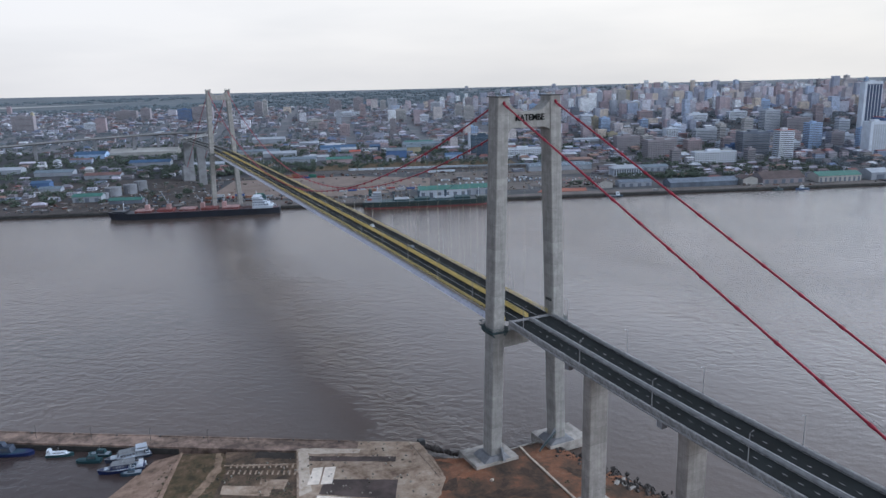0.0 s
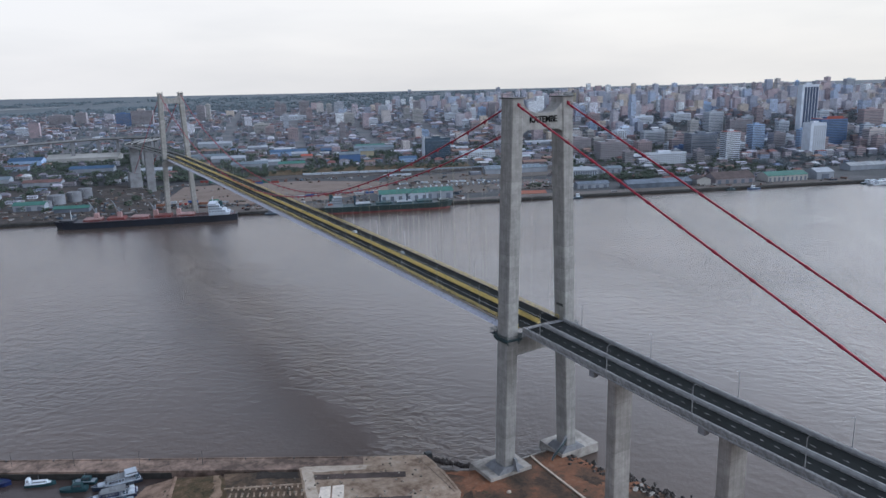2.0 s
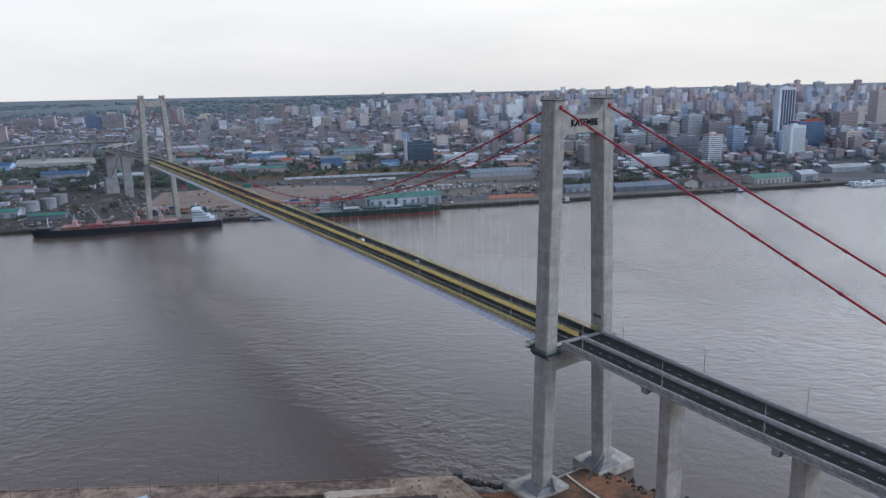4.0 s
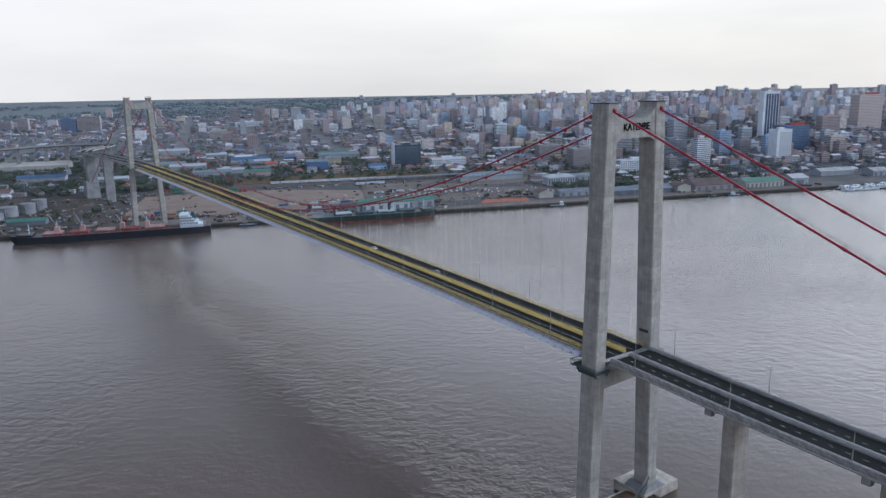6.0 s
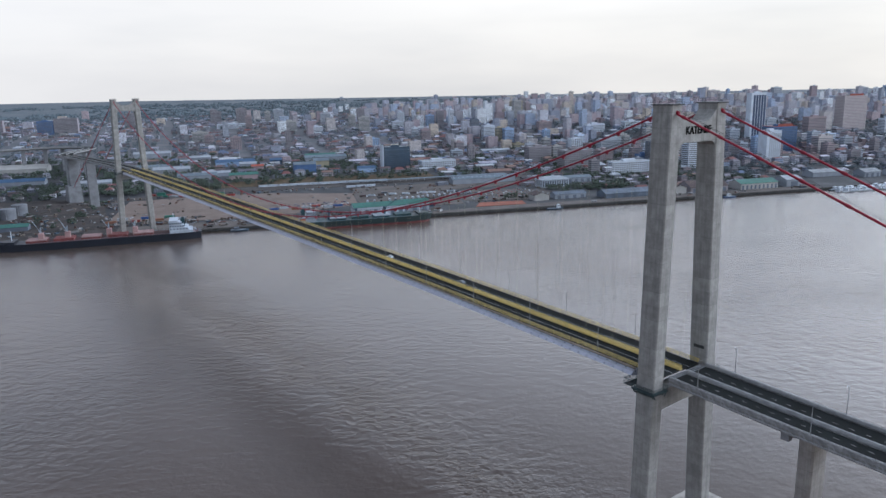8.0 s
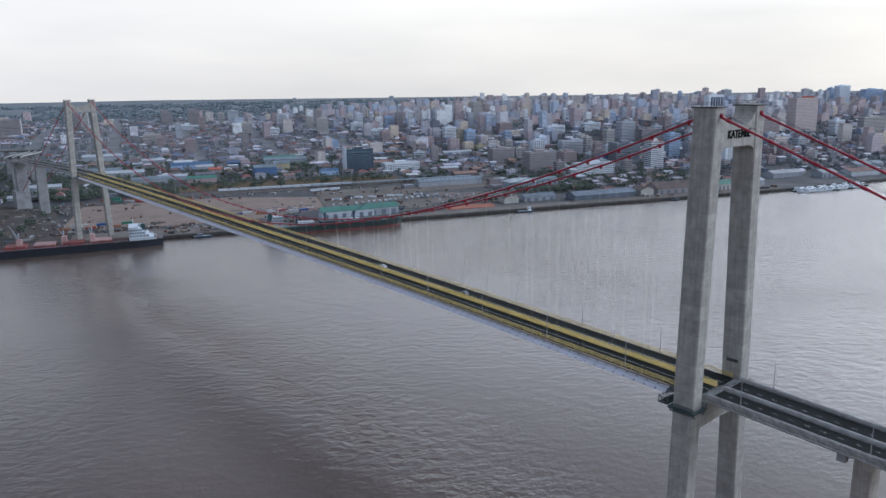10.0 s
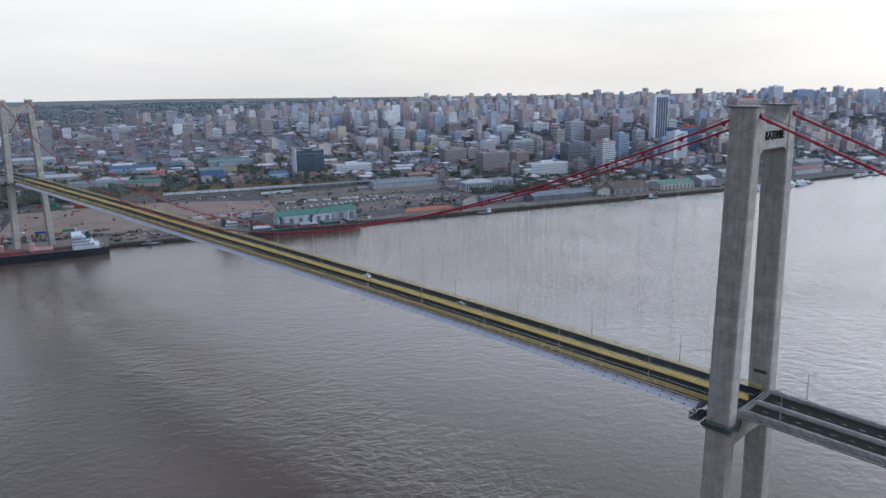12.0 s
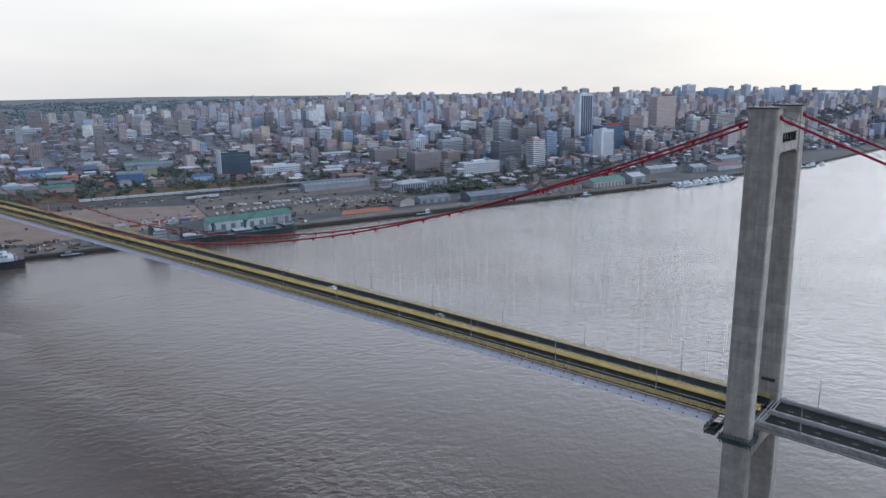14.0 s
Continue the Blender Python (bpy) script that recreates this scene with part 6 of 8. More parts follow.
# long platform canopies of the station
for u, v, w, d, t in ((352, 297, 170, 9, 0), (470, 300, 110, 12, -2)):
    c = thing("platform_canopy", at_city(u, v, t), "long pale grey station platform canopy", "canopy", "station canopies")
    bm = bmesh.new()
    loft(bm, [[(x, -d / 2, 4.6), (x, 0, 5.6), (x, d / 2, 4.6), (x, d / 2, 4.35), (x, -d / 2, 4.35)] for x in (-w / 2, w / 2)])
    part("canopy_roof", bm, M_LGREY, c)
    for k in range(int(w / 10)):
        bm = bmesh.new()
        x = -w / 2 + 5 + k * 10
        tube(bm, [(x, 0, -0.5), (x, 0, 4.6)], 0.18, 6)
        part("canopy_post", bm, M_STEEL, c)

gable_shed(590, 205, 60, 16, 7, M_SHEDW, M_LGREY, "cream railway building with a pale roof", doors=6)
gable_shed(470, 56, 20, 20, 7, M_CREAM, M_UMBER, "cream gabled warehouse on the quay", turn=90, doors=2)
gable_shed(512, 58, 44, 16, 6, M_SHEDW, M_SLATE, "white quay warehouse with a dark roof", doors=4)
gable_shed(596, 42, 92, 24, 6, M_SLATE, M_SLATE, "long slate-blue quay warehouse")
gable_shed(657, 40, 24, 20, 8, M_CREAM, M_UMBER, "cream warehouse with its gable to the water", turn=90, doors=1)
gable_shed(704, 46, 58, 30, 7, M_BROWN, M_UMBER, "quay warehouse with a dark brown roof", doors=5, rise=0.24)
gable_shed(300, 42, 36, 22, 9, M_SHEDW, M_GREENT, "second white port shed with a green roof", doors=3)
gable_shed(-142, 72, 40, 14, 5, M_DARKR, M_GREENT, "low dark shed with a green roof")
gable_shed(-307, 250, 26, 16, 8, M_BLUE, M_BLUET, "small bright blue shed")
gable_shed(-279, 205, 30, 14, 6, M_SHEDW, M_LGREY, "white shed with a grey roof")
gable_shed(-240, 330, 54, 20, 6, M_SHEDW, M_RUST, "shed with a faded rust roof")
gable_shed(-330, 380, 60, 20, 6, M_SHEDW, M_LGREY, "grey roofed store")
gable_shed(-420, 420, 50, 22, 7, M_SHEDW, M_WHITET, "white roofed store")
gable_shed(-200, 480, 70, 22, 6, M_SHEDW, M_BLUET, "low hall with a blue roof")
gable_shed(-90, 420, 50, 18, 6, M_SHEDW, M_WHITET, "low hall with a white roof")
gable_shed(60, 440, 60, 18, 7, M_SHEDW, M_LGREY, "low white hall with a grey roof")
gable_shed(130, 420, 44, 18, 7, M_PINK, M_GREENT, "pink hall with a bright green roof")
gable_shed(330, 430, 30, 16, 7, M_LBLUE, M_BLUET, "pale blue store with a blue roof")
gable_shed(130, 640, 70, 24, 8, M_LBLUE, M_BLUET, "long shed with a blue roof")
gable_shed(20, 560, 60, 22, 7, M_SHEDW, M_WHITET, "shed with a white roof")
gable_shed(300, 660, 80, 22, 8, M_SHEDW, M_LGREY, "long shed with a grey roof")
gable_shed(960, 110, 60, 22, 7, M_SHEDW, M_ROOFG, "cream shed behind the marina")
gable_shed(1010, 80, 30, 22, 8, M_SHEDW, M_ROOFG, "white arched market hall", doors=3)
gable_shed(1075, 75, 60, 24, 7, M_GREYR, M_RUST, "grey shed beside the marina")
gable_shed(1170, 150, 60, 24, 7, M_SHEDW, M_LGREY, "long pale shed near the shore")
gable_shed(1290, 130, 44, 20, 7, M_SHEDW, M_WHITET, "white shed near the shore")


M_TANK = paint("dull_tank_paint", (0.20, 0.20, 0.21), 0.7, 0.2)


def storage_tank(u, v, r, h):
    t = thing("storage_tank", at_city(u, v, 0, -0.3), "dull grey cylindrical storage tank in the port", "storage tank", "tanks in the port")
    landmark_room(u, v, 2 * r, 2 * r)
    bm = bmesh.new()
    a = np.linspace(0, 2 * math.pi, 33)[:-1]
    loft(bm, [[(q * math.cos(t_), q * math.sin(t_), z) for t_ in a] for z, q in ((0, r), (h * 0.5, r), (h, r))])
    part("shell", bm, M_TANK, t)
    bm = bmesh.new()
    loft(bm, [[(q * math.cos(t_), q * math.sin(t_), z) for t_ in a] for z, q in ((h, r * 1.01), (h + 0.5, r * 1.01), (h + r * 0.14, 0.3))])
    part("tank_roof", bm, M_TANK, t)
    bm = bmesh.new()
    for z in np.arange(0.5, h, 0.6):
        tube(bm, [(0.3, -r - 0.2, z), (-0.3, -r - 0.2, z)], 0.05, 4)
    for x in (-0.3, 0.3):
        tube(bm, [(x, -r - 0.2, 0), (x, -r - 0.2, h + 0.6)], 0.06, 4)
    part("ladder", bm, M_STEEL, t)


for q in ((-176, 138, 11, 13), (-158, 156, 9, 14), (-150, 182, 9, 15), (-182, 112, 7, 9)):
    storage_tank(*q)

BOX_COL = [paint("container_red", (0.30, 0.05, 0.04)), paint("container_green", (0.05, 0.17, 0.12)), paint("container_blue", (0.04, 0.09, 0.25)), paint("container_rust", (0.28, 0.12, 0.07)), paint("container_grey", (0.42, 0.43, 0.44))]


def container_mesh(m):
    bm = bmesh.new()
    box(bm, -6, 6, -1.2, 1.2, 0, 2.6)
    for k in range(20):
        x = -5.7 + k * 0.6
        for s in (-1, 1):
            box(bm, x - 0.15, x + 0.15, s * 1.2 - 0.06, s * 1.2 + 0.06, 0.15, 2.45)
    me = bpy.data.meshes.new("shipping_container")
    bm.to_mesh(me)
    bm.free()
    me.materials.append(m)
    return me


CONTAINERS = [container_mesh(m) for m in BOX_COL]
CNAMES = ("red", "green", "blue", "rust-brown", "grey")


def container(u, v, level, turn, k):
    ob = new("shipping_container", CONTAINERS[k])
    ob.matrix_basis = at_city(u, v, turn, 0.4 + 2.62 * level)
    tagged(ob, CNAMES[k] + " steel shipping container in the port yard", "shipping container", "containers in the port yard")


for k in range(9):
    for lv in range(1 + (k % 2)):
        container(-4 + k * 13, 287 - k * 4.2, lv, -16, (0, 1, 0, 3, 0, 3, 0, 1, 0)[k])
for k in range(6):
    container(12 + k * 13, 272 - k * 4, 0, -16, (1, 4, 0, 3, 0, 2)[k])
for k in range(7):
    container(-40 + k * 12.6, 78 + 2 * (k % 2), k % 2, 0, (3, 4, 0, 2, 3, 1, 4)[k])
for k in range(8):
    container(130 + k * 13, 96 + 7 * (k % 3), 0, 10 * (k % 3) - 8, (4, 2, 4, 3, 4, 0, 4, 2)[k])


# ---- cars: parked in the port and two on the bridge ----
def car(paint_m, label):
    c = thing("car", Matrix(), label, "car")
    bm = bmesh.new()
    prof = [(-2.1, 0.35), (-2.1, 0.85), (-1.4, 0.95), (1.0, 0.95), (2.0, 0.78), (2.1, 0.35)]
    loft(bm, [[(x, y, z) for x, z in prof] for y in (-0.85, 0.85)])
    part("body", bm, paint_m, c)
    bm = bmesh.new()
    loft(bm, [[(x * 1.0, y, z) for x, z in ((-1.5, 0.95), (-1.1, 1.42), (0.2, 1.42), (0.95, 0.95))] for y in (-0.74, 0.74)])
    part("cabin_glass", bm, M_DARKR, c)
    bm = bmesh.new()
    box(bm, -1.1, 0.22, -0.72, 0.72, 1.41, 1.46)
    part("roof", bm, paint_m, c)
    for x in (-1.3, 1.3):
        for y in (-0.86, 0.86):
            bm = bmesh.new()
            loft(bm, [[(x + 0.33 * math.cos(a), y + o, 0.33 + 0.33 * math.sin(a)) for a in np.linspace(0, 2 * math.pi, 11)[:-1]] for o in (-0.1, 0.1)])
            part("wheel", bm, M_DARK, c)
    return c


M_CARW, M_CARG, M_CARR, M_CARB = paint("car_white", (0.75, 0.75, 0.75), 0.35), paint("car_grey", (0.18, 0.19, 0.20), 0.35), paint("car_red", (0.30, 0.03, 0.03), 0.35), paint("car_blue", (0.04, 0.07, 0.16), 0.35)
cars = [car(M_CARW, "white saloon car on the bridge roadway"), car(M_CARG, "dark grey saloon car on the bridge roadway")]
for c, y in zip(cars, (180.0, 119.5)):
    c.matrix_basis = pose(3.4, y, road_z(y), 0, 0, 90)
parked = [car(m, n + " car parked in the port") for m, n in ((M_CARW, "small white"), (M_CARG, "small grey"), (M_CARR, "small red"), (M_CARB, "small blue"))]
for k, c in enumerate(parked):
    c.matrix_basis = at_city(396 + k * 6, 92, 80, 0.33)
    tagged(c, group="cars parked in the port")
rc = random.Random(3)
for k in range(64):
    row = k % 5
    copy_thing(rc.choice(parked), at_city(400 + (k // 5) * 8.5 + rc.uniform(-1, 1), 100 + row * 13 + rc.uniform(-0.5, 0.5), rc.choice((84, -96)), 0.33))
for k in range(30):
    copy_thing(rc.choice(parked), at_city(175 + (k % 10) * 7 + rc.uniform(-2, 2), 110 + (k // 10) * 14 + rc.uniform(-2, 2), rc.uniform(-20, 20), 0.36))
for u, v in ((77, 40), (92, 38), (-74, 150), (-66, 152), (-58, 150), (-20, 110)):
    copy_thing(parked[0], at_city(u, v, rc.uniform(0, 180), 0.36))

# lorries parked in rows behind the sheds
def lorry(body_m, label):
    c = thing("lorry", Matrix(), label, "lorry", "lorries in the port")
    bm = bmesh.new()
    loft(bm, [[(x, y, z) for x, z in ((3.6, 0.6), (3.6, 2.9), (4.9, 2.9), (5.6, 1.7), (5.7, 0.6))] for y in (-1.2, 1.2)])
    part("cab", bm, M_CARW, c)
    bm = bmesh.new()
    box(bm, -5.6, 3.4, -1.22, 1.22, 1.1, 3.3)
    part("load_body", bm, body_m, c)
    for x in (-4.4, -3.2, 4.4):
        for y in (-1.05, 1.05):
            bm = bmesh.new()
            loft(bm, [[(x + 0.5 * math.cos(a), y + o, 0.5 + 0.5 * math.sin(a)) for a in np.linspace(0, 2 * math.pi, 9)[:-1]] for o in (-0.15, 0.15)])
            part("wheel", bm, M_DARK, c)
    return c


lorries = [lorry(m, n + " lorry parked in the port yard") for m, n in ((M_OFFW, "dull white"), (M_CRANE, "grey"), (M_UMBER, "rust-brown"))]
for k, c in enumerate(lorries):
    c.matrix_basis = at_city(262 + k * 9, 118, 78, 0.34)
for k in range(16):
    copy_thing(rc.choice(lorries[:2]), at_city(292 + k * 8 + rc.uniform(-1, 1), 122 + 1.8 * k + rc.uniform(-2, 2), 80 + rc.uniform(-6, 6), 0.34))
for k in range(10):
    copy_thing(rc.choice(lorries), at_city(268 + k * 14 + rc.uniform(-3, 3), 172 + rc.uniform(-3, 3), rc.uniform(-12, 12), 0.34))

# ---- north anchorage and the road that winds into the city ----
an = thing("cable_anchorage", pose(-6.5, 985, 3.0), "massive pale concrete block that anchors the main cables", "anchorage")
bm = bmesh.new()
loft(bm, [[(-9, -13, 0), (9, -13, 0), (9, 13, 0), (-9, 13, 0)], [(-8.2, -10, 26), (8.2, -10, 26), (8.2, 12, 26), (-8.2, 12, 26)]])
part("anchor_block", bm, M_FARC, an)
landmark_room(-97, 290, 50, 50)
pier(6.0, 920, 4, road_z(920) - 3.2, 11.5, 5.0, "pale concrete pier of the city viaduct", cap=False)
pier(-4.5, 982, 28.5, road_z(982) - 3.2, 13, 7.0, "broad pale concrete pier on the anchor block", cap=False)

W_PATH = [(-1, 1012, 68.4), (8, 1096, 63.4), (26, 1171, 60.7), (57, 1241, 59.1), (82, 1305, 58.0), (80, 1359, 57.0), (45, 1400, 56.4), (0, 1420, 55.9), (-72, 1432, 53.8), (-207, 1441, 48.4), (-438, 1446, 38.7), (-736, 1445, 28.0)]
wp = [Vector(p) for p in W_PATH]
dense = []
for a, b, c, d in zip([wp[0]] + wp, wp, wp[1:], wp[2:] + [wp[-1]]):
    for s in np.linspace(0, 1, 7)[:-1]:
        dense.append(0.5 * ((2 * b) + (c - a) * s + (2 * a - 5 * b + 4 * c - d) * s * s + (3 * b - 3 * c + d - a) * s ** 3))
dense.append(wp[-1])
city_road = thing("city_viaduct", Matrix(), "winding concrete road viaduct into the city", "viaduct", "approach viaducts")


def along(section):
    rings = []
    for k, p in enumerate(dense):
        t = (dense[min(k + 1, len(dense) - 1)] - dense[max(k - 1, 0)])
        n = Vector((t.y, -t.x, 0)).normalized()
        rings.append([p + n * x + Vector((0, 0, z)) for x, z in section])
    return rings


for nm, sec, mt in (("box_girder", [(-10, -0.55), (-10, -0.1), (10, -0.1), (10, -0.55), (4.6, -2.8), (-4.6, -2.8)], M_CONC), ("carriageway", [(-9.4, -0.1), (-9.4, 0.0), (9.4, 0.0), (9.4, -0.1)], M_ASPH),
                    ("parapet", [(-10.1, -0.8), (-10.1, 1.0), (-9.6, 1.0), (-9.6, -0.8)], M_BARRIER), ("parapet", [(9.6, -0.8), (9.6, 1.0), (10.1, 1.0), (10.1, -0.8)], M_BARRIER), ("median_barrier", [(-0.5, 0), (-0.3, 0.9), (0.3, 0.9), (0.5, 0)], M_BARRIER)):
    bm = bmesh.new()
    loft(bm, along(sec))
    part(nm, bm, mt, city_road)
for k in range(3, len(dense), 4):
    p = dense[k]
    g0 = 8.0
    pier(p.x, p.y, g0, p.z - 3.2, 6.5, 4.0, "grey concrete pier of the winding city viaduct", cap=False)

# ---- near shore: jetty, slabs, boats and rubble ----
def jy(x, off=0.0):
    return 27.0 - 0.617 * (x + 37.6) - off * 1.165


def ragged(pts, amp, step, seed):
    """An outline walked in short steps, each pushed a little sideways."""
    r = random.Random(seed)
    out = []
    for (x0, y0), (x1, y1) in zip(pts, pts[1:] + pts[:1]):
        n = max(1, int(math.hypot(x1 - x0, y1 - y0) / step))
        for k in range(n):
            j = amp if k else amp * 0.3
            out.append((x0 + (x1 - x0) * k / n + r.uniform(-j, j), y0 + (y1 - y0) * k / n + r.uniform(-j, j)))
    return out


def inside(x, y, pts):
    hit = False
    for (x0, y0), (x1, y1) in zip(pts, pts[1:] + pts[:1]):
        if (y0 > y) != (y1 > y) and x < (x1 - x0) * (y - y0) / (y1 - y0) + x0:
            hit = not hit
    return hit


flat("jetty", [(-420, jy(-420)), (-52, jy(-52)), (-52, jy(-52, 10)), (-128, jy(-128, 9.8)), (-420, jy(-420, 9.8))], -3, 3.3, M_JETTY, "long stained concrete jetty between the bay and the basin", "jetty")
flat("basin_water", [(-420, jy(-420, 9)), (-124, jy(-124, 9)), (-126, 60), (-150, 0), (-200, -60), (-330, -92), (-420, -100)], -0.5, 0.03, M_BASIN, "dark sheltered water of the boat basin", "water")
flat("jetty_face", [(-420, jy(-420, 9.7)), (-128, jy(-128, 9.7)), (-128, jy(-128, 10.2)), (-420, jy(-420, 10.2))], -3, 2.5, M_WETC, "dark tide-stained inner face of the jetty", "jetty")
flat("jetty_kerb", [(-420, jy(-420)), (-62, jy(-62)), (-62, jy(-62, 0.7)), (-420, jy(-420, 0.7))], 3.3, 3.55, M_JETTY, "low concrete kerb on the seaward jetty edge", "kerb")
platform = [(-84, 44.7), (-62.1, 31.5), (-58.4, 39.5), (-39.6, 29), (-36.2, 26.4)] + ragged([(-36, 22), (-36.4, 14), (-37.4, 4), (-38.6, -4.5), (-44.9, -13.7), (-53.3, -20.2), (-53.5, -20.4)], 0.4, 2.0, 3)[:-22] + [(-53.3, -20.2), (-95, 3)]
flat("pavement", platform, 2.5, 3.4, M_SLAB, "worn pale concrete hard-standing of the old ferry landing", "pavement")
for nm, pts, m, z, lab in (
        ("concrete_slab", [(-84, 44.4), (-81.4, 44.6), (-60, 32.5), (-61.6, 29.5), (-79.3, 37.9)], M_STRIP, 3.52, "fresh pale concrete strip along the slab edge"),
        ("concrete_slab", [(-83.5, 43.2), (-79.8, 42), (-87.2, 10.3), (-92.4, 9)], M_STRIP, 3.50, "fresh pale concrete strip beside the footings"),
        ("concrete_slab", [(-82, 26.6), (-78.3, 25.3), (-83.5, 13.9), (-87.7, 15.4)], M_SHEET, 3.56, "white roofing sheets laid on the ground"),
        ("concrete_slab", [(-77.7, 25), (-73.7, 23.4), (-78.9, 11.9), (-82.9, 13.5)], M_SHEET, 3.56, "white roofing sheets laid beside the first"),
        ("floor_slab", [(-81, 37), (-49.3, 19.5), (-51.1, 15.9), (-82.5, 33.6)], M_FLOOR, 3.47, "dark floor slab of a demolished shed"),
        ("floor_slab", [(-79.9, 16.1), (-55.3, 2.7), (-61.6, -9.7), (-85.6, 7.2)], M_FLOOR, 3.47, "broad dark floor slab of a demolished shed"),
        ("concrete_slab", [(-86.4, 6.4), (-62.2, -10.6), (-64.4, -14.4), (-88.6, 2.2)], M_SHEET, 3.56, "white roofing sheets laid along the dark floor"),
        ("concrete_slab", [(-116.4, 30.9), (-99.2, 21.1), (-102.3, 15.1), (-118.5, 25)], M_SLAB, 3.22, "cracked concrete slab in the soil"),
        ("concrete_slab", [(-102.3, 28.8), (-92.9, 23.3), (-96.1, 17.3), (-104.4, 22.8)], M_SLAB, 3.20, "small cracked concrete slab in the soil"),
        ("wall_footing", [(-113.3, 46.1), (-86.6, 33.4), (-86.9, 32.7), (-113.6, 45.4)], M_SLAB, 3.5, "low wall footing beside the ribs")):
    bm = bmesh.new()
    if m is not M_SHEET:
        pts = ragged(pts, 0.22, 2.5, 8)
    loft(bm, [[(x, y, 2.6) for x, y in pts], [(x, y, z) for x, y in pts]])
    tagged(part(nm, bm, m), lab, "slab")
flat("grass", [(-128.4, 64), (-111.7, 57.1), (-114.8, 41.5), (-123.2, 31.7), (-139.9, 34.5)], 2.6, 3.12, M_GRASS, "dark rough grass beside the basin", "grass")
flat("grass", [(-110.6, 57.6), (-83, 42.1), (-90.8, 12), (-101.3, 8.4), (-122.2, 21.5), (-113.8, 40.5)], 2.6, 3.1, M_SCRUB, "patchy brown grass round the old footings", "grass")
flat("grass", [(-127.4, 64.4), (-84, 38), (-92, 4), (-98, -22), (-166, -22), (-155.2, -2), (-139.6, 33.4)], 2.6, 3.05, M_GRASS, "worn grass and bare earth beside the basin", "grass")
PATH = [(-114.3, 58.6), (-112.4, 57.6), (-114.6, 44), (-121.2, 33.4), (-131.5, 21), (-134.6, 22.9), (-124.3, 35.2), (-117.6, 45.6)]
flat("earth_path", ragged(PATH, 0.55, 1.8, 4), 2.6, 3.16, M_PATH, "trodden earth path through the grass", "path")
flat("burnt_patch", ragged([(-99, jy(-99, 11.5)), (-84.8, jy(-84.8, 11.5)), (-86.4, jy(-86.4, 16)), (-101, jy(-101, 17))], 0.7, 2.0, 5), 2.6, 3.15, M_ASHES, "black burnt ground beside the jetty", "ground")
flat("kerb_strip", [(-127.6, 66.4), (-126.8, 65.4), (-138.3, 32.4), (-155.6, -1.4), (-157.2, -0.8), (-139.9, 33.5)], 2.2, 3.2, M_SAND, "low sandy kerb at the top of the beach", "kerb")
bm = bmesh.new()
top = [(-126.9, 65.8), (-139.3, 33.3), (-155.8, -1.4), (-187, -50.8)]
wet = [(-140.5, 71.5), (-166, 46), (-191, 14), (-232, -37)]
rows = [[(a[0] + (b[0] - a[0]) * s, a[1] + (b[1] - a[1]) * s, 3.05 - 3.6 * s ** 0.8) for s in np.linspace(0, 1, 6)] for a, b in zip(top, wet)]
loft(bm, rows, closed=False, caps=False)
for f in bm.faces:
    f.smooth = True
tagged(part("beach", bm, M_SAND), "sloping damp brown sand at the basin edge", "beach", kind="structure")

# two rows of short ribs of an old slipway floor
ribs = thing("footing_rows", Matrix(), "two rows of short pale concrete footings", "footings")
for r, (a, b) in enumerate((((-110.7, 44.4), (-86.6, 31.9)), ((-112.8, 40), (-89.2, 27)))):
    for k in range(13):
        s = k / 12
        x, y = a[0] + (b[0] - a[0]) * s, a[1] + (b[1] - a[1]) * s
        bm = bmesh.new()
        box(bm, -0.32, 0.32, -1.35, 1.35, -0.6, 0.28 + 0.05 * ((k * 7) % 3))
        o = part("footing", bm, M_SLAB, ribs)
        o.matrix_basis = pose(x, y, 3.1, 0, 0, -28 + 4 * ((k * 5) % 3))
# long kerb from the tower foot
bm = bmesh.new()
loft(bm, [[(x + w, y, z) for w, z in ((-0.42, 2.6), (0.42, 2.6), (0.42, 3.42), (-0.42, 3.42))] for x, y in ((-0.4, 3.3), (-1.5, -6.2), (-2.4, -22), (-3.6, -44))])
tagged(part("drain_channel", bm, M_STRIP), "pale concrete drain channel leading from the tower foot", "drain")

# rubble on the shore
rr = random.Random(11)
V, F = [], []
for k in range(420):
    t = rr.random()
    if k < 260:
        x, y = 18.2 + 8 * t + rr.gauss(-1.2, 2.0), -24 - 32 * t + rr.uniform(-2.5, 2.5)
    elif k < 340:
        x, y = 12.6 + 3.0 * t + rr.gauss(-0.4, 1.5), -4.5 - 19 * t + rr.uniform(-1.5, 1.5)
    else:
        x, y = -35 + 10 * t + rr.uniform(-1, 1), 24 - 13 * t + rr.uniform(-1.5, 1.0)
    s = 0.35 + 1.5 * rr.random() ** 2.2 if k < 340 else rr.uniform(0.35, 1.0)
    n = len(V)
    for a in range(6):
        q = a * 1.047 + rr.uniform(-0.3, 0.3)
        V.append((x + s * rr.uniform(0.7, 1.1) * math.cos(q), y + s * rr.uniform(0.7, 1.1) * math.sin(q), 2.5 + rr.uniform(-0.1, 0.3) * s))
    V.append((x + rr.uniform(-0.2, 0.2), y, 2.7 + s * rr.uniform(0.5, 1.0)))
    V.append((x, y, 1.0))
    for a in range(6):
        F.append((n + a, n + (a + 1) % 6, n + 6))
        F.append((n + (a + 1) % 6, n + a, n + 7))
me = bpy.data.meshes.new("rubble")
me.from_pydata(V, [], F)
me.materials.append(M_ROCK)
tagged(new("rubble", me), "dark broken rock along the waterline", "rubble", kind="stuff")

